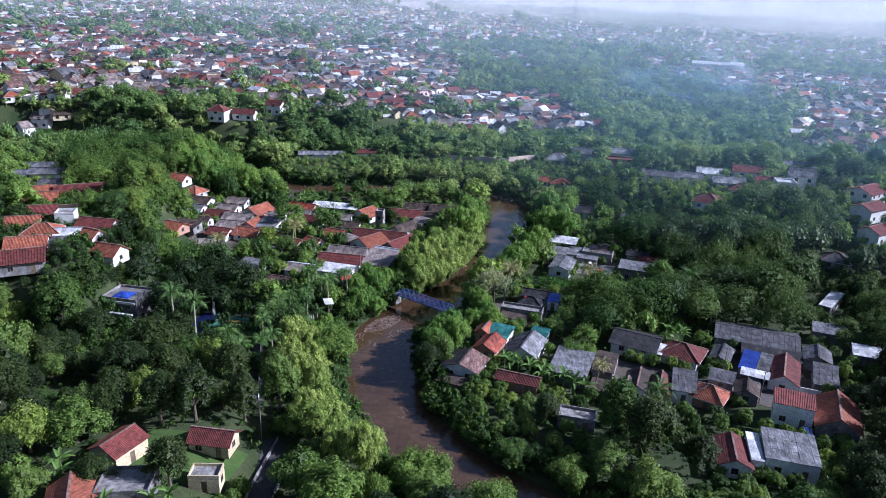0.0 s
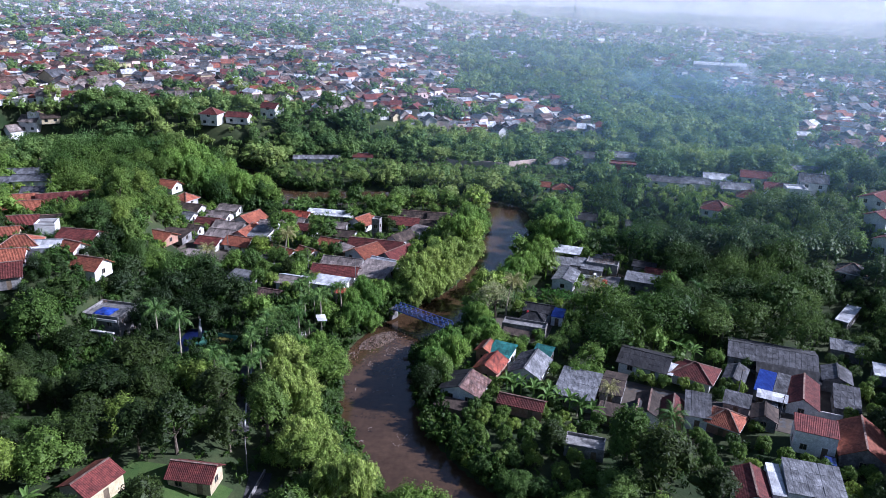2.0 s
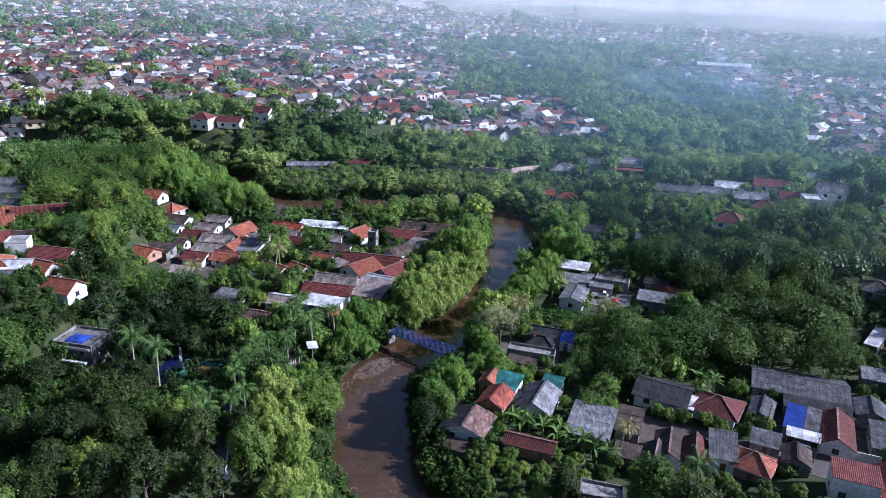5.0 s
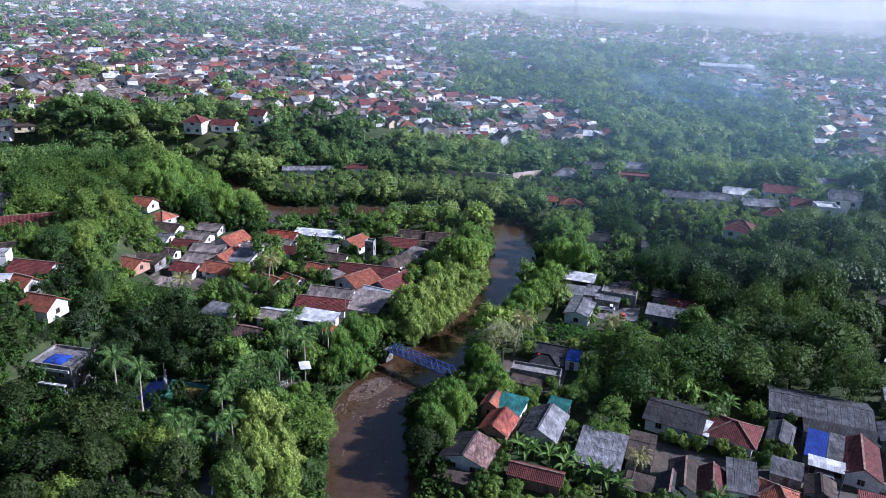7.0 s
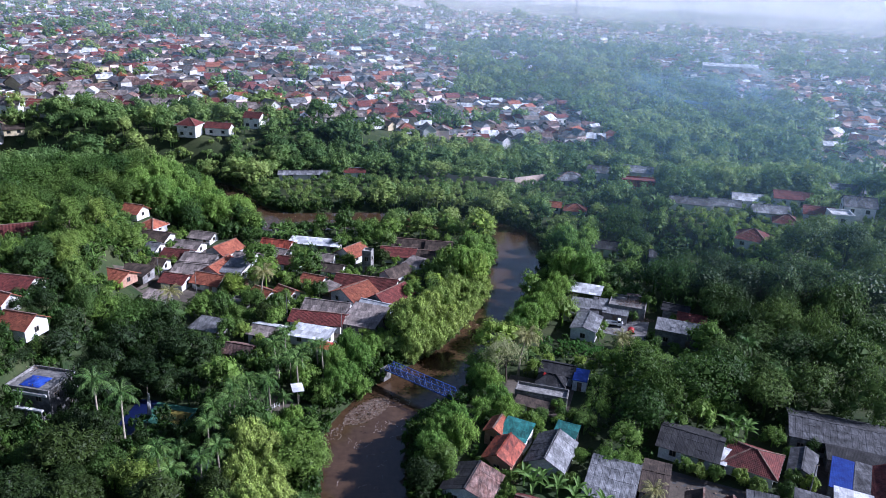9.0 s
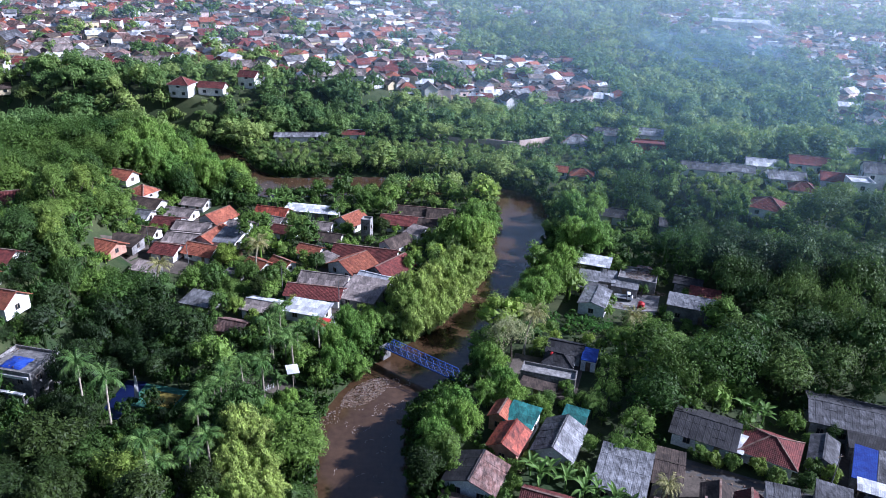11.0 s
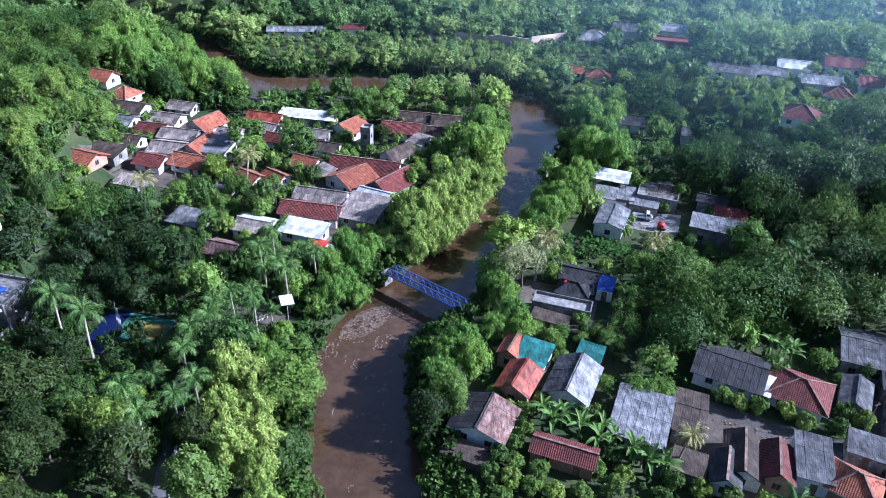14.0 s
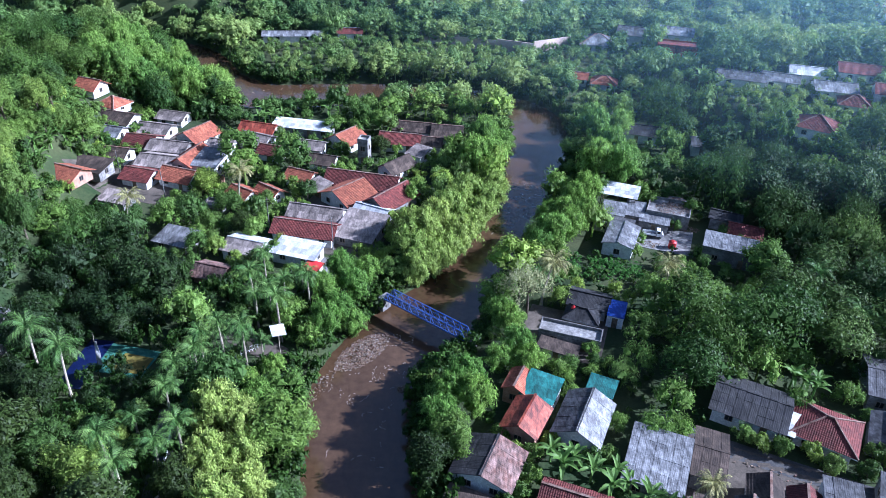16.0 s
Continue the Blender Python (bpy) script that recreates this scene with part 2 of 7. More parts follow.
# ground: grass, soil and litter
M_GROUND = surf("grass_and_soil", (0.018, 0.036, 0.010), (0.050, 0.060, 0.022), 0.12, 2.5, 0.95, 0.6, rnd=0.0)
M_LAWN = surf("mown_lawn", (0.035, 0.072, 0.014), (0.059, 0.097, 0.021), 0.4, 6.0, 0.95, 0.5, rnd=0.0)


def water_material():
    m = surf("muddy_water", (0.050, 0.029, 0.015), (0.078, 0.046, 0.025), 0.08, 0.9, 0.16, 0.0, rnd=0.0, spec=0.6)
    nt = m.node_tree
    N, L = nt.nodes, nt.links
    p = N["Principled BSDF"]
    geo = N.new("ShaderNodeNewGeometry")
    mp = N.new("ShaderNodeMapping")
    mp.inputs["Scale"].default_value = (0.9, 0.45, 1)
    mp.inputs["Rotation"].default_value = (0, 0, radians(15))
    L.new(geo.outputs["Position"], mp.inputs["Vector"])
    n = N.new("ShaderNodeTexNoise")
    n.inputs["Scale"].default_value, n.inputs["Detail"].default_value, n.inputs["Distortion"].default_value = 1.0, 5, 0.6
    L.new(mp.outputs[0], n.inputs["Vector"])
    bp = N.new("ShaderNodeBump")
    bp.inputs["Strength"].default_value, bp.inputs["Distance"].default_value = 0.35, 0.12
    L.new(n.outputs["Fac"], bp.inputs["Height"])
    L.new(bp.outputs[0], p.inputs["Normal"])
    return m


M_WATER = water_material()


def veil(m, colour, amount):
    """Thin lit haze: clear but for the given socket's share."""
    N, L = m.node_tree.nodes, m.node_tree.links
    t, d, s = N.new("ShaderNodeBsdfTransparent"), N.new("ShaderNodeBsdfDiffuse"), N.new("ShaderNodeBsdfTranslucent")
    d.inputs["Color"].default_value = s.inputs["Color"].default_value = (*colour, 1)
    m1, m2 = N.new("ShaderNodeMixShader"), N.new("ShaderNodeMixShader")
    m1.inputs[0].default_value = 0.5
    L.new(d.outputs[0], m1.inputs[1])
    L.new(s.outputs[0], m1.inputs[2])
    L.new(amount, m2.inputs[0])
    L.new(t.outputs[0], m2.inputs[1])
    L.new(m1.outputs[0], m2.inputs[2])
    L.new(m2.outputs[0], N["Material Output"].inputs["Surface"])


def haze_material(name, k, y, lo, hi, colour):
    """A sheet that imitates distance haze: mostly clear, with soft denser drifts; thinner in the west (lo) than in the
    east (hi).
    """
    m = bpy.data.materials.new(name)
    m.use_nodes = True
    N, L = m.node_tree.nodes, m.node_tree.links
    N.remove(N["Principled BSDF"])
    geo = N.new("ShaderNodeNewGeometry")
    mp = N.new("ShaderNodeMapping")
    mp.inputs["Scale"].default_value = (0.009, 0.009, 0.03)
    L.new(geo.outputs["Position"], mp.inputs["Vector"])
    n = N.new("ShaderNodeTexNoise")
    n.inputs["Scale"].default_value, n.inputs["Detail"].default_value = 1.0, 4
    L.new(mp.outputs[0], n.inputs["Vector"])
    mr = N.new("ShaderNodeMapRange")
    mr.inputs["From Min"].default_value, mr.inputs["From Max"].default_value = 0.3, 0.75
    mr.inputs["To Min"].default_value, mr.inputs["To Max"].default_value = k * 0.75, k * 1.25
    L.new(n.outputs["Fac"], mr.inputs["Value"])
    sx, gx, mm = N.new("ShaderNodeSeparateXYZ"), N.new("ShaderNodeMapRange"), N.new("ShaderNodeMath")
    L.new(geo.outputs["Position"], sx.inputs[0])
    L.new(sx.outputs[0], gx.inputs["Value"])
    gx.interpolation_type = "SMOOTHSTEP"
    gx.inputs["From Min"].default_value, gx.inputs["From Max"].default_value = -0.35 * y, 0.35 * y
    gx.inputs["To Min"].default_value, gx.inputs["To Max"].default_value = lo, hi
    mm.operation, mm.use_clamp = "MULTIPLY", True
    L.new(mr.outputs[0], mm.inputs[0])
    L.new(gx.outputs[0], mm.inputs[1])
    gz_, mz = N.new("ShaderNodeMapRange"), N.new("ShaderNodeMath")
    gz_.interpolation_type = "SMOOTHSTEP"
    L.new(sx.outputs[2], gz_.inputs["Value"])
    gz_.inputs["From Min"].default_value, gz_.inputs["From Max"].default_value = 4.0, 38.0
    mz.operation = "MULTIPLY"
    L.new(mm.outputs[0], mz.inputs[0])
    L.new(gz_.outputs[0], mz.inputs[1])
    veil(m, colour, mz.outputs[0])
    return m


def smoke_material(k, colour):
    """Drifting smoke, thick in the middle and fading to nothing at the rim."""
    m = bpy.data.materials.new("wood_smoke")
    m.use_nodes = True
    N, L = m.node_tree.nodes, m.node_tree.links
    N.remove(N["Principled BSDF"])
    tc, ln, fall = N.new("ShaderNodeTexCoord"), N.new("ShaderNodeVectorMath"), N.new("ShaderNodeMapRange")
    ln.operation = "LENGTH"
    L.new(tc.outputs["Object"], ln.inputs[0])
    fall.interpolation_type = "SMOOTHSTEP"
    L.new(ln.outputs["Value"], fall.inputs["Value"])
    fall.inputs["From Min"].default_value, fall.inputs["From Max"].default_value = 0.05, 0.95
    fall.inputs["To Min"].default_value, fall.inputs["To Max"].default_value = k, 0.0
    n, mr, mm = N.new("ShaderNodeTexNoise"), N.new("ShaderNodeMapRange"), N.new("ShaderNodeMath")
    n.inputs["Scale"].default_value, n.inputs["Detail"].default_value, n.inputs["Distortion"].default_value = 1.6, 5, 0.6
    L.new(tc.outputs["Object"], n.inputs["Vector"])
    mr.inputs["From Min"].default_value, mr.inputs["From Max"].default_value = 0.32, 0.66
    L.new(n.outputs["Fac"], mr.inputs["Value"])
    mm.operation, mm.use_clamp = "MULTIPLY", True
    L.new(fall.outputs[0], mm.inputs[0])
    L.new(mr.outputs[0], mm.inputs[1])
    veil(m, colour, mm.outputs[0])
    return m


# ---- mesh helpers ----


class Build:
    """Collects boxes, bars and faces into one mesh."""

    def __init__(self):
        self.v, self.f = [], []

    def add(self, vs, fs):
        k = len(self.v)
        self.v += [tuple(p) for p in vs]
        self.f += [tuple(i + k for i in f) for f in fs]
        return self

    def box(self, cx, cy, cz, sx, sy, sz, m=None):
        vs = [Vector((cx + a * sx / 2, cy + b * sy / 2, cz + c * sz / 2)) for a in (-1, 1) for b in (-1, 1) for c in (-1, 1)]
        if m:
            vs = [m @ p for p in vs]
        return self.add(vs, [(0, 1, 3, 2), (4, 6, 7, 5), (0, 4, 5, 1), (2, 3, 7, 6), (0, 2, 6, 4), (1, 5, 7, 3)])

    def bar(self, a, b, s=0.1):
        a, b = Vector(a), Vector(b)
        q = (b - a).to_track_quat("Z", "Y").to_matrix().to_4x4()
        return self.box(0, 0, (b - a).length / 2, s, s, (b - a).length, Matrix.Translation(a) @ q)

    def tube(self, pts, rads, n=7):
        k = len(self.v)
        for p, r in zip(pts, rads):
            for i in range(n):
                t = 2 * math.pi * i / n
                self.v.append((p[0] + r * math.cos(t), p[1] + r * math.sin(t), p[2]))
        for j in range(len(pts) - 1):
            for i in range(n):
                self.f.append((k + j * n + i, k + j * n + (i + 1) % n, k + (j + 1) * n + (i + 1) % n, k + (j + 1) * n + i))
        self.f.append(tuple(k + (len(pts) - 1) * n + i for i in range(n)))
        return self

    def mesh(self, name, mat):
        me = bpy.data.meshes.new(name)
        me.from_pydata(self.v, [], self.f)
        me.materials.append(mat)
        return me


def part(name, build, mat, parent, label=""):
    me = build if isinstance(build, bpy.types.Mesh) else build.mesh(name, mat)
    ob = new(name, me)
    ob.parent = parent
    return tagged(ob, label)


def raw_mesh(name, v, f, mat, tint=None):
    me = bpy.data.meshes.new(name)
    me.from_pydata(v, [], f)
    me.materials.append(mat)
    if tint is not None:
        at = me.attributes.new("tint", "FLOAT", "POINT")
        at.data.foreach_set("value", np.asarray(tint, dtype=np.float32))
    return me


# ---- the lie of the land ----
RIVER = np.array([  # x, y, half width of the water
    (60, -2, 7), (32, 14, 7), (15, 24, 6.8), (3, 33, 6.8), (-5, 43, 6.6), (-10, 53, 6.6), (-13.5, 67, 7.0), (-14.6, 77, 7.2),
    (-12.6, 86, 7.0), (-6.4, 95.6, 7.5), (-0.6, 105.8, 5.9), (5, 118, 4.8), (10.5, 134, 5.4), (15, 156, 6.4), (18, 174, 7),
    (15, 190, 8), (2, 200, 8), (-18, 202, 8), (-40, 198.5, 9), (-60, 195.5, 9.5), (-76, 206, 8.5), (-86, 222, 8), (-96, 232, 7.5), (-112, 236, 7), (-140, 234, 7), (-190, 242, 7)])


def smooth_line(p, n=8):
    out = []
    q = np.vstack([2 * p[0] - p[1], p, 2 * p[-1] - p[-2]])
    for i in range(1, len(q) - 2):
        for s in np.linspace(0, 1, n, endpoint=False):
            a, b, c, d = q[i - 1], q[i], q[i + 1], q[i + 2]
            out.append(0.5 * (2 * b + (c - a) * s + (2 * a - 5 * b + 4 * c - d) * s * s + (3 * b - a - 3 * c + d) * s ** 3))
    out.append(p[-1])
    return np.array(out)


FLOW = smooth_line(RIVER)


def sstep(a, b, x):
    t = np.clip((np.asarray(x, float) - a) / (b - a), 0, 1)
    return t * t * (3 - 2 * t)


def shore(x, y):
    """Distance from the water's edge; negative in the river."""
    x, y = np.atleast_1d(np.asarray(x, float)), np.atleast_1d(np.asarray(y, float))
    best = np.full(x.shape, 1e9)
    for px, py, w in FLOW:
        best = np.minimum(best, np.hypot(x - px, y - py) - w)
    return best


def land(x, y):
    x, y = np.atleast_1d(np.asarray(x, float)), np.atleast_1d(np.asarray(y, float))
    d = shore(x, y)
    h = -1.2 + 1.6 * sstep(-1.5, 1.0, d) + 1.5 * sstep(0.5, 6, d)
    keep, near = sstep(2, 30, d), sstep(2, 14, d)
    # the terrace on the right, the terrace of the far left village, the town's hill
    foot = 60 - 0.35 * np.clip(y - 150, 0, 45)
    h += keep * 8.2 * sstep(0, 22, x - foot) * sstep(98, 150, y) * (1 - 0.85 * sstep(206, 236, y))
    h += keep * 2.5 * sstep(95, 115, x) * sstep(100, 150, y) * (1 - sstep(206, 250, y))
    edge = -68 - 0.22 * np.clip(y - 100, 0, 60)
    h += near * (13.0 - 5.0 * sstep(138, 164, y)) * sstep(0, 16, edge - x) * sstep(60, 80, y) * (1 - sstep(195, 232, y))
    h += near * (12.5 * sstep(-20, 85, -x) + 5.0 * sstep(120, 200, -x)) * sstep(0, 28, y - np.interp(x, (-112, -72, 0), (224, 254, 290)))
    h += keep * 4.0 * sstep(-24, -40, x) * (1 - sstep(40, 66, y))
    h += keep * (0.8 * sstep(222, 241, y) + 3.0 * sstep(350, 460, y))
    h += keep * 0.7 * np.sin(x * 0.11 + 1.3) * np.cos(y * 0.09 + x * 0.03)
    return h


def gz(x, y):
    return float(land(x, y)[0])


def axis(lo, hi, fine0, fine1, step, far):
    a = [fine0]
    s = step
    while a[0] > lo:
        s *= far
        a.insert(0, a[0] - s)
    a += list(np.arange(fine0 + step, fine1, step))
    s = step
    while a[-1] < hi:
        s *= far
        a.append(a[-1] + s)
    return np.array(a)


def make_ground():
    xs, ys = axis(-5000, 5000, -125, 110, 1.6, 1.16), axis(-700, 5200, 5, 262, 1.6, 1.16)
    X, Y = np.meshgrid(xs, ys)
    Z = land(X.ravel(), Y.ravel())
    v = np.column_stack([X.ravel(), Y.ravel(), Z])
    n, m = len(xs), len(ys)
    i = (np.arange(m - 1)[:, None] * n + np.arange(n - 1)[None, :]).ravel()
    f = np.column_stack([i, i + 1, i + n + 1, i + n])
    me = raw_mesh("ground", v, f, M_GROUND)
    me.polygons.foreach_set("use_smooth", np.ones(len(me.polygons), dtype=bool))
    tagged(new("ground", me), "grassy earth with damp soil between the trees", "ground", kind="structure")


make_ground()


def make_water():
    b, n = Build(), 9
    t = np.gradient(FLOW[:, :2], axis=0)
    t /= np.linalg.norm(t, axis=1)[:, None]
    side = np.column_stack([t[:, 1], -t[:, 0]])
    for k in range(len(FLOW)):
        for j in range(n):
            o = (j / (n - 1) * 2 - 1) * (FLOW[k, 2] + 1.5)
            b.v.append((FLOW[k, 0] + side[k, 0] * o, FLOW[k, 1] + side[k, 1] * o, 0.0))
    for k in range(len(FLOW) - 1):
        for j in range(n - 1):
            i = k * n + j
            b.f.append((i, i + n, i + n + 1, i + 1))
    tagged(new("water", b.mesh("water", M_WATER)), "muddy brown river winding between wooded banks", "river", kind="structure")


make_water()
FOOT = []  # (x, y, radius) kept free of trees
LOW = []  # (x, y, radius) with low growth only

# ---- houses ----


def slope_mesh(b, p0, u, L, s, D, style):
    """One roof slope: a slab with tile courses or corrugations on it. p0 eave corner, u along the eave, s up the slope."""
    p0, u, s = Vector(p0), Vector(u), Vector(s)
    n = u.cross(s)
    if n.z < 0:
        n = -n
    t = 0.09
    if style == "tile":
        rows = max(3, int(D / 0.33))
        prof = [(0.0, -t)]
        for i in range(rows):
            prof += [(D * i / rows, 0.04), (D * (i + 1) / rows, 0.005)]
        prof.append((D, -t))
        ends = [[p0 + u * e + s * q + n * r for q, r in prof] for e in (0, L)]
    else:
        m = max(6, int(L / 0.11))
        prof = [(0.0, -t)] + [(L * i / m, 0.012 if i % 2 else 0.0) for i in range(m + 1)] + [(L, -t)]
        ends = [[p0 + u * q + s * e + n * r for q, r in prof] for e in (0, D)]
    k = len(prof)
    b.add(ends[0] + ends[1], [(i, (i + 1) % k, k + (i + 1) % k, k + i) for i in range(k)] + [tuple(range(k - 1, -1, -1)), tuple(range(k, 2 * k))])


def wall_panel(L, h, holes, peak=None, t=0.15):
    """One wall along local x from -L/2 to L/2 with holes (x0, x1, z0, z1) through it; peak: (x, rise) of a gable on it."""
    b, ids = Build(), {}
    xs = sorted({-L / 2, L / 2, *[v for q in holes for v in q[:2]]})
    zs = sorted({0.0, h, *[v for q in holes for v in q[2:]]})

    def vid(x, y, z):
        key = (round(x, 4), y, round(z, 4))
        if key not in ids:
            ids[key] = len(b.v)
            b.v.append((x, y * t / 2, z))
        return ids[key]

    def solid(i, j):
        if not (0 <= i < len(xs) - 1 and 0 <= j < len(zs) - 1):
            return False
        cx, cz = (xs[i] + xs[i + 1]) / 2, (zs[j] + zs[j + 1]) / 2
        return not any(q[0] < cx < q[1] and q[2] < cz < q[3] for q in holes)

    for i in range(len(xs) - 1):
        for j in range(len(zs) - 1):
            if not solid(i, j):
                continue
            x0, x1, z0, z1 = xs[i], xs[i + 1], zs[j], zs[j + 1]
            b.f += [(vid(x0, -1, z0), vid(x1, -1, z0), vid(x1, -1, z1), vid(x0, -1, z1)), (vid(x0, 1, z0), vid(x0, 1, z1), vid(x1, 1, z1), vid(x1, 1, z0))]
            for di, dj, p, q in ((-1, 0, (x0, z0), (x0, z1)), (1, 0, (x1, z0), (x1, z1)), (0, -1, (x0, z0), (x1, z0)), (0, 1, (x0, z1), (x1, z1))):
                if not solid(i + di, j + dj) and not (peak and dj == 1 and j == len(zs) - 2):
                    b.f.append((vid(p[0], -1, p[1]), vid(q[0], -1, q[1]), vid(q[0], 1, q[1]), vid(p[0], 1, p[1])))
    if peak:
        for y in (-1, 1):
            b.f.append(tuple(vid(x, y, h) for x in xs) + (vid(peak[0], y, h + peak[1]),))
        for x in (-L / 2, L / 2):
            b.f.append((vid(x, -1, h), vid(peak[0], -1, h + peak[1]), vid(peak[0], 1, h + peak[1]), vid(x, 1, h)))
    return b


def sheet_slope(top, p0, L, s, D, ny, mat, seed):
    """A slope of separate overlapping sheets."""
    s = Vector(s)
    nx = max(2, round(L / 1.05))
    sb = Build()
    slope_mesh(sb, (0, 0, 0), (1, 0, 0), L / nx - 0.02, s, D / ny + 0.1, "sheet")
    sm = sb.mesh("roof_sheet", mat)
    rr = random.Random(seed)
    for i in range(nx):
        for j in range(ny):
            q = Vector(p0) + Vector((L * i / nx, 0, 0.05)) + s * (D * j / ny) + Vector((0, 0, 0.02 * (i % 2) + 0.015 * j))
            part("roof_sheet", sm, None, top).matrix_local = pose(q.x, q.y, q.z, rr.uniform(-0.7, 0.7), rr.uniform(-0.4, 0.4), rr.uniform(-0.5, 0.5))


_win = {}


def simple_window():
    if "simple" not in _win:
        b = Build().box(0, 0, 0.6, 1.3, 0.08, 1.2)
        _win["simple"] = (b.mesh("window", M_GLASS), None)
    return _win["simple"]


def window_meshes(w, h):
    key = (round(w, 2), round(h, 2))
    if key not in _win:
        fr, pa = Build(), Build()
        for sx in (-1, 0, 1):
            fr.box(sx * (w / 2 - 0.04), 0, h / 2, 0.08, 0.1, h)
        for z in (0.04, h - 0.04):
            fr.box(0, 0.003, z, w, 0.1, 0.08)
        pa.box(0, 0.0, h / 2, w - 0.1, 0.02, h - 0.1)
        _win[key] = (fr.mesh("window", M_FRAME), pa.mesh("pane", M_GLASS))
    return _win[key]


def house(label, x, y, rot, w, d, h, roof, wall=None, kind="gable", rise=1.4, over=0.5, style="sheet", ridge="x", z=None,
          name="house", category="house", sheets=0, windows=True, group="", open_sides=False, roof2=None, simple=False):
    """A small building: walls with openings, a roof of separate slopes, windows and a door. ridge: along local x or y."""
    wall = wall or M_PLAS
    z_free = z is None
    simple = simple or y > 185
    if x < 0 and 98 < y < 185:
        h, over = h * 0.88, over + 0.15
    z = gz(x, y) - 0.15 if z is None else z
    FOOT.append((x, y, 0.5 * math.hypot(w, d) * 0.9 + 1.0))
    if z_free:
        gl = math.hypot(x, y + 50)
        for step in (5.0, 9.0, 13.0) if y < 185 else (6.0, 12.0, 18.0, 24.0, 30.0):
            LOW.append((x - x / gl * step, y - (y + 50) / gl * step, 0.4 * max(w, d) + 1.0))
    if ridge == "y":
        rot, w, d = rot + 90, d, w
    top = new(name)
    top.empty_display_size = 0.5
    top.matrix_world = pose(x, y, z, 0, 0, rot)
    tagged(top, label, category, group or "village houses")
    faces = [(pose(0, -d / 2 + 0.075, 0), w), (pose(w / 2 - 0.075, 0, 0, 0, 0, 90), d - 0.3), (pose(0, d / 2 - 0.075, 0, 0, 0, 180), w), (pose(-w / 2 + 0.075, 0, 0, 0, 0, 270), d - 0.3)]
    if open_sides:
        for sx in (-1, 0, 1):
            for sy in (-1, 1):
                part("post", Build().box(sx * (w / 2 - 0.15), sy * (d / 2 - 0.15), h / 2, 0.16, 0.16, h), M_WOOD, top)
        for sy in (-1, 1):
            part("beam", Build().box(0, sy * (d / 2 - 0.15), h - 0.06, w, 0.12, 0.16), M_WOOD, top)
    elif simple:
        vs = [(sx * w / 2, sy * d / 2, z1) for z1 in (0, h) for sx, sy in ((-1, -1), (1, -1), (1, 1), (-1, 1))] + [(-w / 2, 0, h + rise - 0.1), (w / 2, 0, h + rise - 0.1)]
        if kind == "gable":
            fs = [(0, 1, 5, 4), (2, 3, 7, 6), (1, 2, 6, 9, 5), (3, 0, 4, 8, 7)]
        else:
            vs, fs = vs[:8], [(0, 1, 5, 4), (2, 3, 7, 6), (1, 2, 6, 5), (3, 0, 4, 7), (4, 5, 6, 7)]
        part("wall", Build().add(vs, fs), wall, top)
        for c, sy, zz in ((-w * 0.25, -1, 1.0), (w * 0.25, -1, 1.0), (0, 1, 1.0)) + (((0, -1, 3.8),) if h > 4.6 else ()):
            fm, _pm = simple_window()
            part("window", fm, None, top).matrix_local = pose(c, sy * (d / 2 + 0.02), zz)
    else:
        for k, (m, L) in enumerate(faces):
            holes = []
            if windows:
                n = max(1, int(L / 3.2))
                for i in range(n):
                    c = -L / 2 + L * (i + 0.5) / n
                    if k == 0 and i == n // 2:
                        holes.append((c - 0.45, c + 0.45, 0.0, min(2.05, h - 0.1)))
                    elif L > 2 and k != 2:
                        holes.append((c - 0.55, c + 0.55, min(0.95, h * 0.4), min(2.05, h - 0.2)))
                    if h > 4.6:
                        holes.append((c - 0.55, c + 0.55, 3.5, min(4.7, h - 0.15)))
            hh, peak = h, None
            if kind == "gable" and k in (1, 3):
                peak = (0.0, rise - 0.1)
            if kind == "shed":
                if k == 2:
                    hh = h + rise - 0.1
                elif k in (1, 3):
                    peak = (L / 2 if k == 1 else -L / 2, rise - 0.12)
            part("wall", wall_panel(L, hh, holes, peak), wall, top).matrix_local = m
            for q in holes:
                c = (q[0] + q[1]) / 2
                if q[2] == 0.0:
                    dm = part("door", Build().box(0, 0, q[3] / 2, 0.88, 0.06, q[3] - 0.02), M_WOOD, top, "closed timber door")
                    dm.matrix_local = m @ pose(c, -0.02, 0)
                else:
                    fm, pm = window_meshes(q[1] - q[0], q[3] - q[2])
                    ob = part("window", fm, None, top)
                    ob.matrix_local = m @ pose(c, -0.03, q[2])
                    part("pane", pm, None, ob)
    o = over
    if kind == "gable":
        run = d / 2 + o
        k = rise / (d / 2)
        D = run * math.hypot(1, k)
        for sg in (-1, 1):
            if sheets:
                sheet_slope(top, (-w / 2 - o, sg * run, h - k * o), w + 2 * o, Vector((0, -sg, k)).normalized(), D, sheets, (roof2 or roof) if sg == -1 else roof, int(x * 5 + y * 11 + sg))
                continue
            rb = Build()
            slope_mesh(rb, (-w / 2 - o, sg * run, h - k * o), (1, 0, 0), w + 2 * o, Vector((0, -sg, k)).normalized(), D, style)
            part("roof", rb, (roof2 or roof) if sg == -1 else roof, top)
        part("ridge_cap", Build().box(0, 0, h + rise + 0.06, w + 2 * o, 0.32, 0.09), M_CAP if style == "tile" else roof, top)
    elif kind == "hip":
        rx, k = max(0.3, w / 2 - d / 2), rise / (d / 2)
        ex, ey, ez = w / 2 + o, d / 2 + o, h - k * o
        ap = h + rise
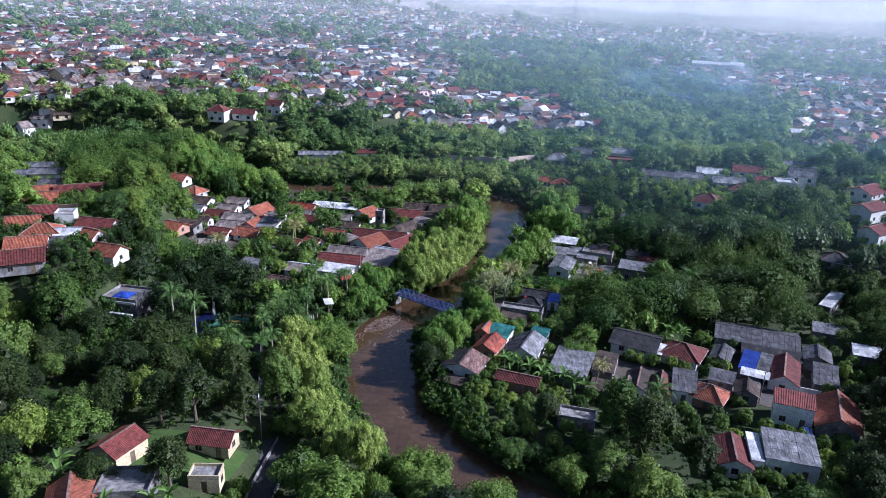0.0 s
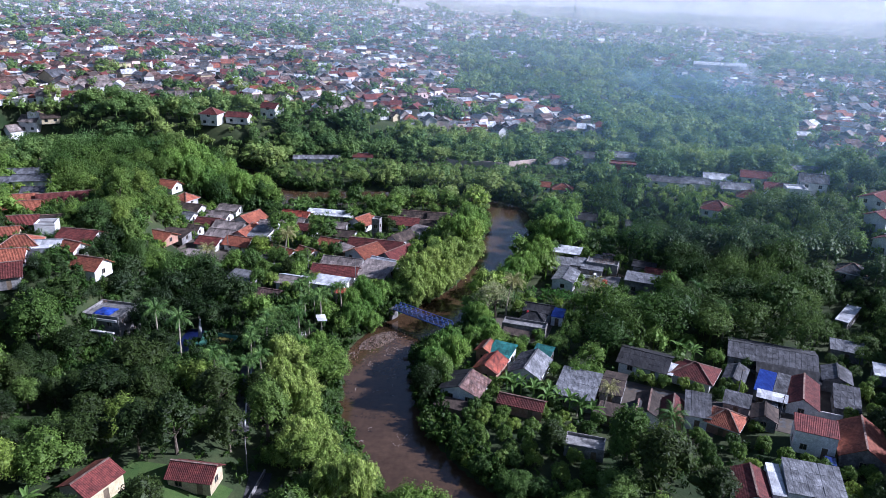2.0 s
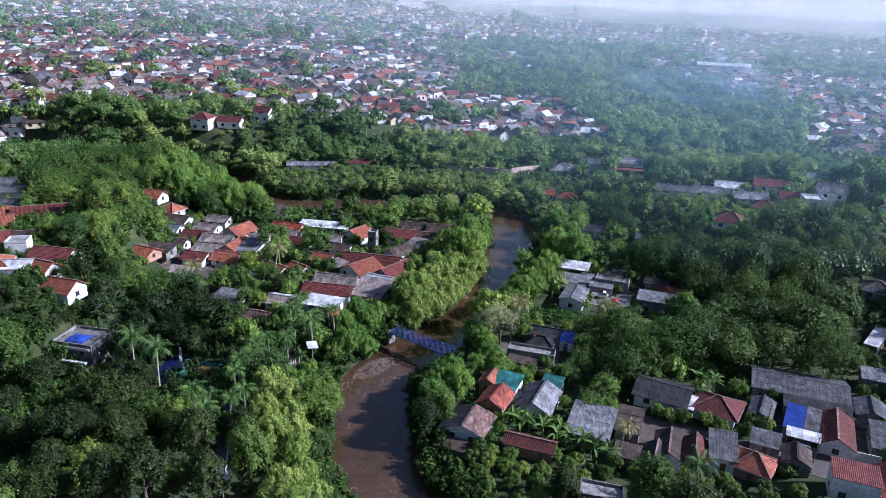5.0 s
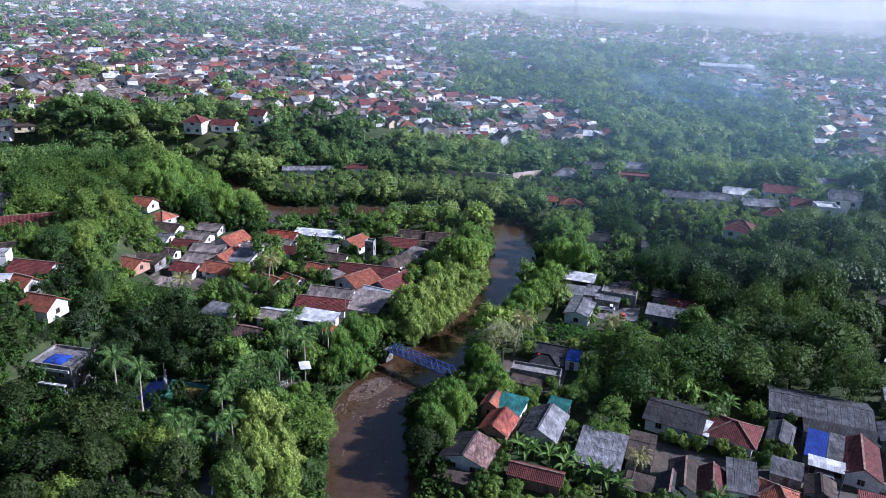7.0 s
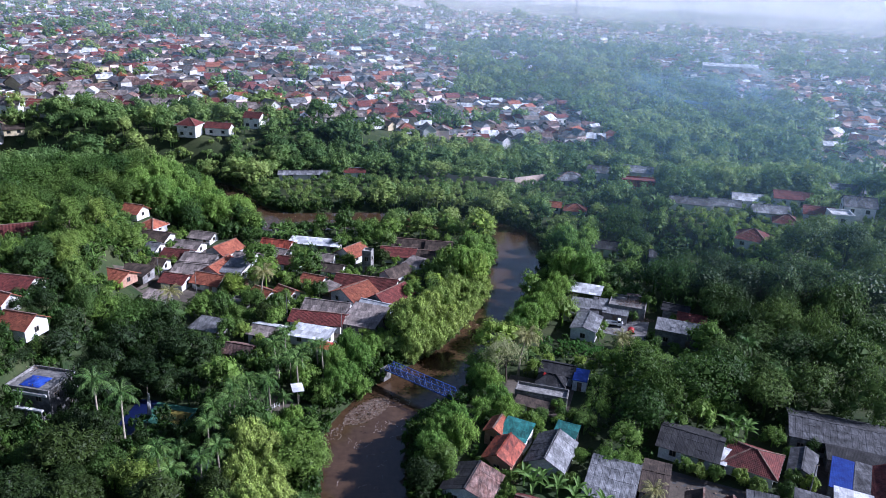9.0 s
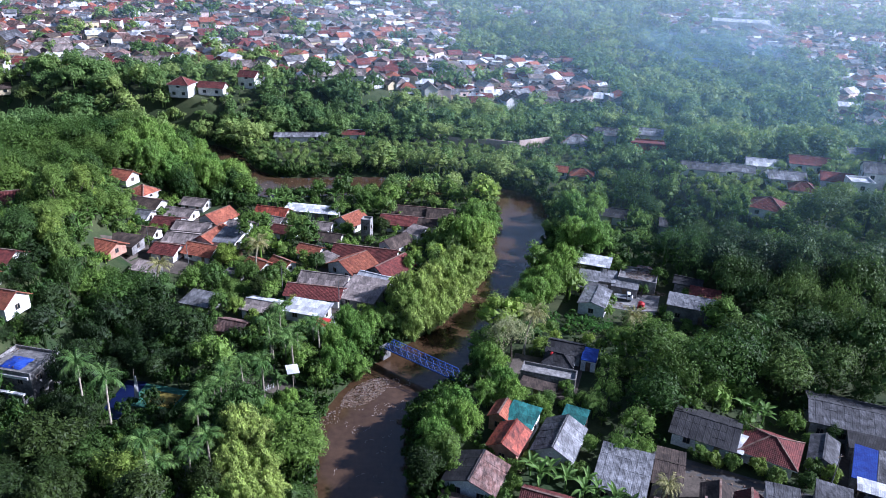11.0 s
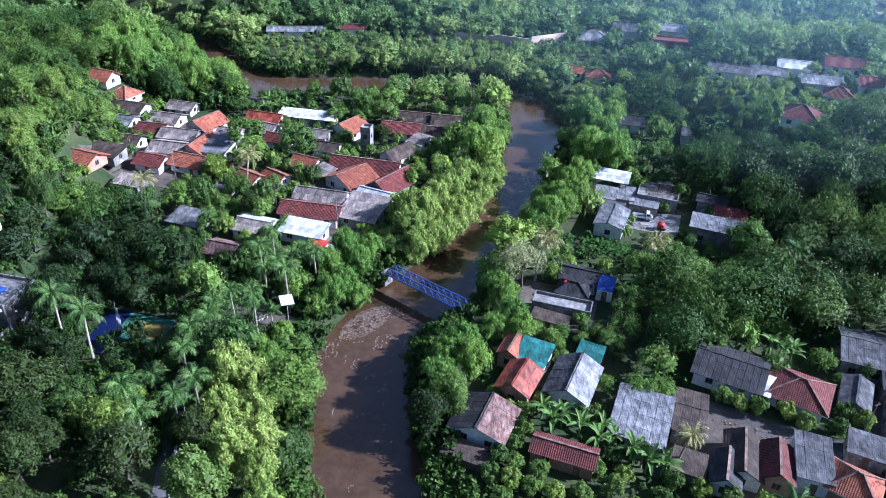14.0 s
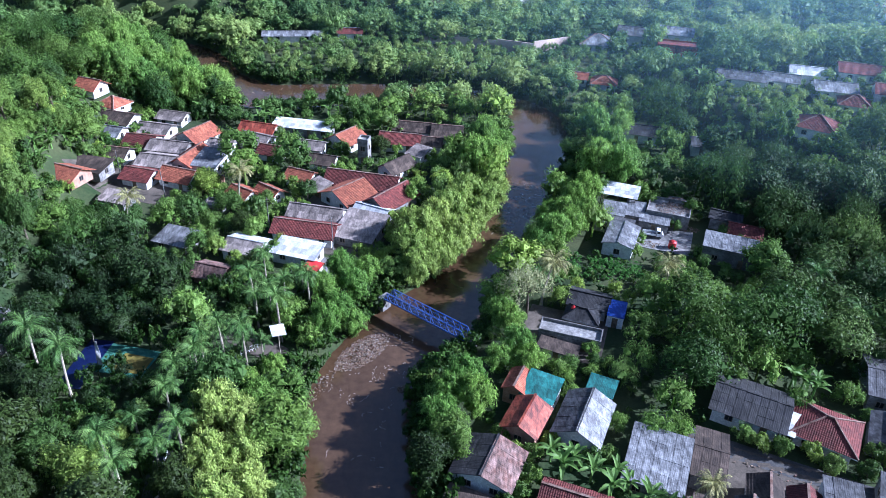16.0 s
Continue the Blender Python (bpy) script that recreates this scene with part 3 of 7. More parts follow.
        quads = [[(-ex, -ey, ez), (ex, -ey, ez), (rx, 0, ap), (-rx, 0, ap)], [(ex, ey, ez), (-ex, ey, ez), (-rx, 0, ap), (rx, 0, ap)],
                 [(ex, -ey, ez), (ex, ey, ez), (rx, 0, ap)], [(-ex, ey, ez), (-ex, -ey, ez), (-rx, 0, ap)]]
        for q in quads:
            rb = Build()
            q = [Vector(p) for p in q]
            rows = 14
            left, right = (q[0], q[-1]), (q[1], q[2])
            vs = []
            for i in range(rows):
                for e, up in ((i / rows, 0.03), ((i + 1) / rows, 0.0)):
                    vs += [left[0].lerp(left[1], e) + Vector((0, 0, up)), right[0].lerp(right[1], e) + Vector((0, 0, up))]
            vs = [left[0] - Vector((0, 0, 0.06)), right[0] - Vector((0, 0, 0.06))] + vs
            rb.add(vs, [(2 * i, 2 * i + 1, 2 * i + 3, 2 * i + 2) for i in range(2 * rows)])
            part("roof", rb, roof, top)
        cap = Build().bar((-rx, 0, ap + 0.05), (rx, 0, ap + 0.05), 0.26)
        for sx in (-1, 1):
            for sy in (-1, 1):
                cap.bar((sx * rx, 0, ap + 0.03), (sx * ex, sy * ey, ez + 0.06), 0.2)
        part("ridge_cap", cap, M_CAP if roof is not M_DARK else M_DARK, top)
        fb = Build()
        for sy in (-1, 1):
            fb.box(0, sy * (ey - 0.03), ez - 0.1, 2 * ex, 0.06, 0.2)
        for sx in (-1, 1):
            fb.box(sx * (ex - 0.03), 0, ez - 0.1, 0.06, 2 * ey - 0.14, 0.2)
        part("fascia", fb, M_PLAS, top, "white painted eaves board")
    elif kind == "shed":
        k = rise / d
        D = (d + 2 * o) * math.hypot(1, k)
        s = Vector((0, 1, k)).normalized()
        p0 = Vector((-w / 2 - o, -d / 2 - o, h - k * o + 0.02))
        if sheets:
            sheet_slope(top, p0, w + 2 * o, s, D, sheets, roof, int(x * 7 + y * 13))
        else:
            rb = Build()
            slope_mesh(rb, p0, (1, 0, 0), w + 2 * o, s, D, style)
            part("roof", rb, roof, top)
    elif kind == "flat":
        part("roof", Build().box(0, 0, h + 0.06, w - 0.02, d - 0.02, 0.14), roof, top)
        pb = Build()
        for sy in (-1, 1):
            pb.box(0, sy * (d / 2 - 0.08), h + 0.38, w + 0.06, 0.16, 0.5)
        for sx in (-1, 1):
            pb.box(sx * (w / 2 - 0.08), 0, h + 0.38, 0.16, d - 0.3, 0.5)
        part("parapet", pb, wall, top)
    return top


# right bank, by the footbridge
# Dark left and rusty right slope also carry shade and sunlight in their colours.
house("white-walled riverside house with patched rusty roof", 3.6, 62.6, -20, 7.2, 6.2, 2.8, M_DARK, M_PLAS, ridge="y", rise=1.3, roof2=M_PINK, sheets=2)
house("small lean-to with dark rusty roof", 1.4, 57.6, -20, 6.0, 2.4, 1.5, M_RUST, M_WOOD, "shed", 0.4, 0.2)
house("house with faded red sheet roof", 8.6, 70.4, -24, 4.6, 5.8, 2.9, M_REDM, M_BRICK, ridge="y", rise=1.2, over=0.4)
house("small kiosk with teal sheet roof", 11.0, 76.0, -24, 4.4, 4.4, 2.9, M_TEAL, M_PLAS, "shed", 0.7, 0.3)
house("little shed with orange tiled roof", 7.9, 77.3, -22, 3.0, 4.2, 3.0, M_TILE, M_BRICK, ridge="y", rise=0.8, style="tile", over=0.3)
# Right slope in paler grey: patches, and sunlight put into the sheet colour.
house("house with patched grey sheet roof, paler on the sunlit slope", 16.4, 71.4, -22, 6.0, 8.2, 2.6, M_GREY, M_PLAS, ridge="y", rise=1.5, over=0.4, roof2=M_LGREY, sheets=2)
house("shed with teal sheet roof", 19.6, 77.4, -22, 3.6, 3.0, 2.7, M_TEAL, M_CONC, "shed", 0.5, 0.2)
house("wide workshop under grey asbestos sheets", 24.9, 64.8, -20, 7.2, 8.6, 2.7, M_LGREY, M_CONC, "shed", 1.0, 0.25, sheets=4)
house("narrow house with mossy brown roof", 32.0, 66.6, -19, 3.9, 8.4, 2.7, M_RUST, M_CONC, ridge="x", rise=0.9, over=0.25, sheets=2)
house("low house with broad dark sheet roof", 40.2, 76.2, -26, 9.0, 7.6, 2.6, M_DARK, M_PLAS, rise=1.3, over=0.6, sheets=3)
house("porch with white sheet roof", 44.0, 72.4, -30, 2.0, 4.4, 2.4, M_WHITE, M_PLAS, "shed", 0.4, 0.1, open_sides=True, category="porch", name="porch")
house("house with red hipped tile roof and white eaves", 48.9, 72.2, -30, 7.2, 6.4, 2.7, M_DRED, M_PLAS, "hip", 1.6, 0.7, "tile")
house("bungalow with dark sheet roof", 20.6, 98.4, -17, 6.0, 4.6, 2.6, M_DARK, M_PLAS, rise=1.0)
house("house with dark hipped roof", 19.0, 94.6, -17, 5.0, 3.6, 2.4, M_DARK, M_CONC, "hip", 1.0, 0.4)
house("stall covered with blue tarpaulin", 24.6, 95.4, -17, 2.6, 3.6, 2.4, M_BLUE, M_PLAS, "shed", 0.6, 0.1)
house("long low grey-roofed terrace", 16.6, 89.8, -15, 9.6, 3.2, 2.3, M_CONC, M_CONC, "flat")
house("low grey-roofed annex by the path", 14.4, 86.4, -22, 6.0, 2.4, 2.0, M_RUST, M_CONC, "shed", 0.3, 0.15)
house("long low house with red tiled roof", 13.9, 58.2, -18, 8.0, 3.4, 2.3, M_DRED, M_BRICK, rise=0.9, style="tile", over=0.3)
# right-hand village
house("long workshop with pale grey sheet roof", 67.0, 80.6, -19, 16.4, 9.0, 3.2, M_GREY, M_CONC, rise=1.2, over=0.4, name="workshop", category="workshop", sheets=3)
house("dark open shed in front of the workshop", 67.5, 73.2, -19, 11.5, 3.6, 2.5, M_DARK, M_CONC, "shed", 0.5, 0.2)
house("small house with grey sheet roof", 56.8, 72.0, -28, 3.8, 6.6, 2.6, M_GREY, M_CONC, ridge="y", rise=0.8, over=0.25)
house("garage with blue sheet roof", 61.2, 68.6, -28, 3.0, 7.6, 2.7, M_BLUE, M_CONC, "shed", 0.7, 0.1)
house("garage bay with grey roof", 63.9, 67.6, -28, 2.2, 7.6, 2.7, M_GREY, M_CONC, "shed", 0.7, 0.1)
house("carport with white sheet roof", 60.4, 63.2, -24, 5.2, 2.6, 2.5, M_WHITE, M_PLAS, "shed", 0.3, 0.1, open_sides=True, name="carport", category="carport")
house("house with weathered red tiled gable roof", 66.8, 65.2, -24, 5.2, 10.0, 2.7, M_DRED, M_PLAS, ridge="y", rise=1.5, style="tile", over=0.4)
house("shed roofed with pale grey asbestos sheets", 74.2, 63.6, -22, 4.2, 7.4, 2.5, M_GREY, M_CONC, "shed", 0.9, 0.2, sheets=4)
house("house with mossy tiled gable roof", 37.0, 59.4, -18, 4.4, 7.2, 2.6, M_RUST, M_PLAS, ridge="y", rise=1.2, style="tile", over=0.4)
house("house with dark red tiled roof", 40.9, 58.2, -18, 3.6, 6.2, 2.7, M_DRED, M_BRICK, ridge="y", rise=1.2, style="tile", over=0.3)
house("house with grey boarded roof and white gable", 45.4, 58.6, -16, 4.2, 7.2, 2.8, M_GREY, M_PLAS, "shed", 0.7, 0.2, sheets=3)
house("small house with orange hipped tile roof", 49.4, 55.4, -34, 5.2, 5.0, 2.4, M_TILE, M_BRICK, "hip", 1.6, 0.5, "tile")
house("two-storey white house with red roof terrace", 62.2, 50.2, -20, 6.4, 4.6, 4.4, M_DRED, M_PLAS, "shed", 0.5, 0.2)
house("house with large red tiled gable roof", 69.6, 49.2, -22, 6.6, 10.0, 2.9, M_TILE, M_CONC, ridge="y", rise=2.0, style="tile", over=0.5)
house("grey rendered house with flat sheet roof", 56.4, 37.4, -14, 8.0, 7.6, 3.4, M_LGREY, M_PLAS, "shed", 0.7, 0.15, sheets=3)
house("low house with red tiled roof", 47.4, 37.2, -12, 4.8, 7.4, 2.7, M_DRED, M_PLAS, ridge="y", rise=1.1, style="tile", over=0.4)
house("white lean-to with sheet roof", 51.0, 37.9, -12, 1.9, 7.6, 3.2, M_WHITE, M_PLAS, "shed", 0.3, 0.05)
house("roofless shed with stained walls", 23.6, 46.8, -14, 6.4, 3.6, 2.0, M_CONC, M_CONC, "flat")
house("long narrow low shed with white sheet roof", 93.6, 103.0, -40, 2.6, 10.5, 2.8, M_WHITE, M_CONC, "shed", 0.4, 0.2)
house("cluster shed with patched white sheets", 84.0, 84.0, -22, 6.2, 4.2, 2.6, M_LGREY, M_CONC, "shed", 0.5, 0.2, sheets=2)
house("low shed with white sheet roof", 87.5, 73.5, -22, 6.0, 4.4, 2.6, M_WHITE, M_CONC, "shed", 0.5, 0.2)
house("small house with bluish tiled roof", 34.2, 57.0, -20, 3.4, 5.4, 2.6, M_DARK, M_PLAS, ridge="y", rise=1.1, style="tile", over=0.3)
house("small house with grey sheet roof", 53.4, 61.4, -24, 4.4, 4.0, 2.4, M_GREY, M_CONC, "shed", 0.5, 0.2)
house("small house with rusty brown roof", 56.6, 57.0, -22, 4.0, 4.6, 2.5, M_RUST, M_CONC, ridge="y", rise=0.9, over=0.3)
house("low store with rusty sheet roof", 29.8, 58.0, -20, 4.0, 3.6, 2.2, M_RUST, M_CONC, "shed", 0.4, 0.2)
house("house with grey sheet roof", 76.6, 72.6, -22, 5.0, 6.0, 2.6, M_GREY, M_CONC, ridge="y", rise=1.0, over=0.3)
# scrap yard on the right bank
house("tall open low shed with white sheet roof", 31.6, 136.0, -18, 7.2, 4.6, 4.0, M_WHITE, M_CONC, "shed", 0.5, 0.3, open_sides=True, name="open_shed", category="shed")
house("shed with pale sheet roof", 29.6, 130.2, -16, 4.4, 4.6, 2.8, M_LGREY, M_PLAS, "shed", 0.5, 0.2)
house("low shed with grey sheet roof", 34.0, 130.8, -16, 3.6, 5.4, 2.7, M_LGREY, M_CONC, "shed", 0.5, 0.2)
house("store with light grey sheet roof", 29.4, 119.8, -20, 5.4, 8.4, 3.0, M_LGREY, M_PLAS, ridge="y", rise=0.7, over=0.3)
house("low store with grey roof", 29.0, 125.6, -18, 7.6, 2.2, 2.6, M_GREY, M_CONC, "shed", 0.4, 0.15)
house("half-built concrete block with flat roof", 41.0, 131.4, -18, 8.4, 6.8, 2.8, M_CONC, M_CONC, "flat")
house("lean-to with barred grey roof", 37.4, 127.6, -18, 5.6, 3.0, 2.4, M_LGREY, M_CONC, "shed", 0.4, 0.2, sheets=1)
house("long shed with slatted white roof", 48.6, 116.0, -20, 9.2, 4.2, 3.6, M_LGREY, M_CONC, "shed", 0.8, 0.2, sheets=3)
house("shed covered by a grey tarpaulin", 51.6, 128.6, -24, 5.4, 3.6, 2.8, M_DARK, M_CONC, rise=0.8)
house("house with dark red sheet roof", 53.6, 123.0, -20, 5.6, 4.8, 2.7, M_DRED, M_BRICK, rise=1.0)
# left bank village
house("house with orange tiled roof and white ridge", -24.6, 131.6, -40, 8.6, 7.6, 2.9, M_TILE, M_PLAS, ridge="y", rise=2.0, style="tile", over=0.4)
house("long house with dark red tiled roof", -22.6, 138.6, -10, 15.0, 6.0, 2.9, M_DRED, M_PLAS, rise=1.7, style="tile", over=0.4)
house("house with red tiled roof and grey gable", -15.8, 130.6, -35, 6.0, 9.4, 3.0, M_DRED, M_CONC, ridge="y", rise=1.8, style="tile", over=0.5)
house("shed with white pitched sheet roof", -18.8, 124.8, -22, 6.6, 4.8, 2.6, M_WHITE, M_PLAS, rise=1.0, over=0.3)
house("low house with grey sheet roof", -20.2, 117.6, -16, 7.6, 8.0, 2.5, M_PGREY, M_CONC, "shed", 1.2, 0.3, sheets=3)
house("long house with ribbed dark grey roof", -29.4, 122.6, -10, 10.0, 4.8, 2.7, M_PGREY, M_PLAS, rise=1.2, over=0.4, roof2=M_PGREY)
house("long house with red tiled roof", -30.2, 116.4, -8, 11.4, 5.4, 2.6, M_DRED, M_PLAS, rise=1.3, style="tile", over=0.4)
house("shop with broad white sheet awning", -30.2, 109.0, -14, 8.0, 4.4, 2.6, M_WHITE, M_PLAS, "shed", 0.5, 0.3)
house("house with pale grey flat sheet roof", -40.0, 110.4, -14, 6.4, 5.6, 2.6, M_WHITE, M_PLAS, rise=0.9, over=0.3, roof2=M_PGREY)
house("small kiosk with red roof", -26.6, 104.4, -20, 2.6, 2.2, 2.2, M_RED, M_PLAS, "shed", 0.3, 0.1)
house("house with brown pitched sheet roof", -16.2, 146.0, -38, 4.6, 7.0, 3.0, M_RUST, M_PLAS, ridge="y", rise=1.4)
house("narrow concrete water tower house", -24.2, 152.4, -10, 2.4, 2.6, 6.6, M_CONC, M_CONC, "flat")
house("house with red tiled roof", -16.6, 160.6, -6, 9.0, 5.6, 2.8, M_DRED, M_PLAS, rise=1.4, style="tile")
house("house with dark brown tiled roof", -5.6, 166.4, -4, 6.6, 6.0, 2.8, M_RUST, M_PLAS, rise=1.6, style="tile")
house("brown roofed house behind the lane", -14.2, 168.0, -6, 8.4, 4.4, 2.8, M_RUST, M_PLAS, rise=1.2, style="tile")
house("long shed with white-striped sheet roof", -41.0, 165.4, -8, 14.6, 3.6, 2.8, M_WHITE, M_CONC, "shed", 0.6, 0.3)
house("house with steep orange tiled roof", -29.6, 160.4, -34, 6.4, 6.4, 2.9, M_TILE, M_PLAS, ridge="y", rise=1.8, style="tile")
house("house with pink and red sheet roof", -51.0, 162.0, -12, 8.0, 5.0, 2.7, M_REDM, M_PINKW, rise=1.2)
house("white house with grey sheet roof", -49.8, 155.6, -20, 6.4, 5.2, 2.7, M_PGREY, M_PLAS, rise=1.1)
house("house with white sheet roof and white gable", -57.2, 143.6, -10, 5.6, 7.0, 2.8, M_LGREY, M_PLAS, "shed", 1.0, 0.2)
house("house with orange tiled roof", -62.0, 145.0, -14, 5.0, 8.4, 2.8, M_TILE, M_PLAS, ridge="y", rise=1.4, style="tile")
house("house with bright orange tiled roof", -61.6, 137.0, -16, 7.0, 5.4, 2.6, M_TILE, M_PLAS, rise=1.5, style="tile")
house("house with dark grey ribbed roof", -68.4, 143.0, -8, 7.4, 6.0, 2.7, M_PGREY, M_CONC, rise=1.1)
house("house with long grey sheet roof", -68.6, 150.6, -8, 8.4, 5.6, 2.7, M_PGREY, M_CONC, rise=1.1, roof2=M_PGREY)
house("house with pointed orange gable roof", -64.4, 157.0, -28, 6.4, 7.4, 2.8, M_TILE, M_PLAS, ridge="y", rise=1.7, style="tile")
house("house with blue-grey sheet roof", -76.0, 161.0, -10, 7.4, 6.0, 2.7, M_PGREY, M_PLAS, rise=1.2)
house("house with red tiled roof and white gable", -76.2, 153.2, -6, 6.2, 6.4, 2.8, M_DRED, M_PLAS, rise=1.3, style="tile")
house("white-gabled house with brown roof", -85.6, 163.0, -12, 8.0, 6.4, 2.9, M_RUST, M_PLAS, rise=1.4, style="tile")
house("house with orange hipped roof", -88.6, 167.6, -24, 5.4, 5.2, 2.8, M_TILE, M_PLAS, "hip", 1.5, 0.5, "tile")
house("house with orange gable roof", -93.8, 168.4, -16, 5.4, 5.2, 2.8, M_TILE, M_PLAS, rise=1.6, style="tile")
house("house with dark red tiled roof", -69.6, 136.0, -12, 5.8, 5.4, 2.6, M_DRED, M_PLAS, rise=1.2, style="tile")
house("house with flat brown sheet roof", -79.4, 133.4, -10, 8.8, 5.0, 2.6, M_RUST, M_CONC, "shed", 0.6, 0.3)
house("house with orange tiled lean-to roof", -79.6, 126.8, -18, 6.0, 5.6, 2.5, M_TILE, M_BRICK, rise=1.3, style="tile")
house("shed with grey sheet roof", -70.4, 125.4, -14, 6.0, 3.6, 2.3, M_PGREY, M_CONC, "shed", 0.5, 0.2)
house("shed with pale sheet roof", -53.6, 112.4, -16, 6.4, 4.8, 2.4, M_LGREY, M_CONC, "shed", 0.6, 0.2)
house("small house with orange tiled roof", -46.5, 131.0, -30, 4.6, 4.2, 2.4, M_TILE, M_PLAS, rise=1.0, style="tile")
house("small shed with orange tiled roof", -41.0, 131.5, -34, 4.8, 3.6, 2.4, M_TILE, M_PLAS, rise=1.0, style="tile")
house("small store with grey flat roof", -51.0, 126.0, -12, 3.6, 3.0, 2.2, M_PGREY, M_CONC, "flat")
house("small house with rusty roof under the palms", -43.5, 102.0, -14, 5.0, 4.2, 2.4, M_PINK, M_BRICK, rise=0.9)
house("small house with grey sheet roof", -57.0, 152.0, -10, 5.0, 4.4, 2.6, M_PGREY, M_PLAS, rise=0.9)
house("small house with rusty sheet roof", -55.0, 136.4, -14, 4.4, 4.0, 2.4, M_RUST, M_BRICK, rise=0.9)
house("white-walled house with grey roof", -84.0, 154.6, -10, 5.6, 5.0, 2.7, M_LGREY, M_PLAS, rise=1.1)
house("small house with red tiled roof", -45.0, 150.4, -14, 5.0, 4.2, 2.6, M_DRED, M_PLAS, rise=1.1, style="tile")
house("small house with dark sheet roof", -36.8, 155.6, -10, 5.4, 4.4, 2.6, M_PGREY, M_PLAS, rise=0.9)
house("small house with rusty brown roof", -33.0, 148.6, -12, 5.2, 4.6, 2.6, M_RUST, M_PLAS, rise=1.0)
house("lean-to with grey sheet roof", -11.8, 153.6, -30, 4.0, 4.6, 2.6, M_PGREY, M_PLAS, "shed", 0.6, 0.2)
house("small house with rusty tiled roof", -9.4, 160.0, -6, 5.0, 4.0, 2.6, M_RUST, M_PLAS, rise=1.1, style="tile")
house("timber lean-to with grey sheet roof", -31.6, 135.6, -40, 4.2, 3.6, 2.3, M_PGREY, M_WOOD, "shed", 0.5, 0.2)
house("small house with orange tiled roof", -36.0, 139.4, -20, 5.2, 4.4, 2.6, M_TILE, M_PLAS, rise=1.2, style="tile")
house("house with grey sheet roof behind the lane", -74.6, 169.0, -10, 6.4, 5.0, 2.7, M_PGREY, M_PLAS, rise=1.0)
house("small house with dark tiled roof", -78.6, 145.4, -8, 5.0, 5.0, 2.6, M_RUST, M_PLAS, rise=1.2, style="tile")
# far left village
house("long house with red tiled roof and white end wall", -105.6, 129.0, 26, 13.2, 6.2, 3.2, M_DRED, M_PLAS, rise=1.6, style="tile")
house("house with orange tiled roof", -111.3, 118.3, 20, 7.9, 5.6, 2.9, M_TILE, M_PLAS, rise=1.6, style="tile")
house("house with wide dark red roof", -87.4, 101.6, -8, 8.4, 6.2, 2.9, M_DRED, M_PLAS, rise=1.5, style="tile")
house("house with bright orange roof", -79.4, 89.6, -12, 6.2, 5.5, 2.8, M_TILE, M_PLAS, rise=1.7, style="tile")
house("house with white sheet porch roof", -90.8, 93.7, 10, 5.5, 4.8, 2.8, M_WHITE, M_PLAS, rise=1.0)
house("house with orange hipped roof", -96.6, 93.3, 16, 7.6, 5.3, 2.9, M_TILE, M_PLAS, "hip", 1.6, 0.5, "tile")
house("house with orange tiled roof", -94.8, 84.2, 20, 7.9, 5.6, 2.8, M_TILE, M_PLAS, rise=1.6, style="tile")
house("house with large red tiled roof", -91.7, 77.0, 26, 8.4, 7.0, 2.9, M_DRED, M_CONC, rise=1.8, style="tile")
house("white rendered two-storey block", -95.8, 102.6, 14, 4.4, 3.9, 4.8, M_CONC, M_PLAS, "flat")
house("small house with orange tiled roof", -85.6, 94.2, -20, 4.8, 4.0, 2.6, M_TILE, M_PLAS, rise=1.3, style="tile")
house("shed with grey sheet roof", -90.5, 87.2, 12, 4.4, 3.9, 2.5, M_GREY, M_CONC, "shed", 0.5, 0.2)
house("small house with dark tiled roof", -99.5, 110.1, 20, 5.3, 4.8, 2.7, M_RUST, M_PLAS, rise=1.3, style="tile")
house("house with dark red tiled roof", -104.5, 107.4, 18, 6.2, 4.9, 2.8, M_DRED, M_PLAS, rise=1.4, style="tile")
house("house with orange tiled roof", -104.0, 98.2, 18, 6.7, 4.9, 2.8, M_TILE, M_CREAM, rise=1.5, style="tile")
house("house with grey sheet roof", -117.6, 136.4, 16, 7.4, 5.6, 2.9, M_GREY, M_PLAS, rise=1.2)
house("white two-storey block with grey roofs", -125.3, 146.2, 14, 8.8, 6.2, 4.8, M_LGREY, M_PLAS, rise=1.0)
house("house with pale grey roofs", -134.3, 152.8, 14, 10.6, 7.0, 3.0, M_LGREY, M_CONC, rise=1.2)
house("house with orange tiled roof", -116.3, 125.7, 24, 7.9, 5.3, 2.9, M_TILE, M_PLAS, rise=1.5, style="tile")
# half-ruined house and the foreground plots on the left
house("unfinished grey two-storey house with flat roof", -71.0, 79.6, -10, 8.4, 7.0, 5.2, M_CONC, M_CONC, "flat")
house("cream-walled house with rusty tiled roof", -47.6, 25.6, -22, 5.2, 6.0, 2.8, M_TILE, M_CREAM, ridge="y", rise=1.3, style="tile", over=0.3, roof2=M_DRED)
house("cream bungalow with dark red tiled roof", -35.2, 30.6, -6, 6.4, 4.0, 2.5, M_DRED, M_CREAM, rise=1.3, style="tile", over=0.4)
house("roofless shell with plastered walls", -33.6, 22.6, 4, 4.4, 3.0, 2.4, M_CONC, M_CREAM, "flat")
house("low house with flat grey concrete roof", -42.6, 17.4, 8, 7.2, 5.6, 2.5, M_CONC, M_CONC, "flat")
house("house with orange tiled roof", -48.4, 13.6, 24, 5.4, 5.4, 2.6, M_TILE, M_BRICK, ridge="y", rise=1.5, style="tile")
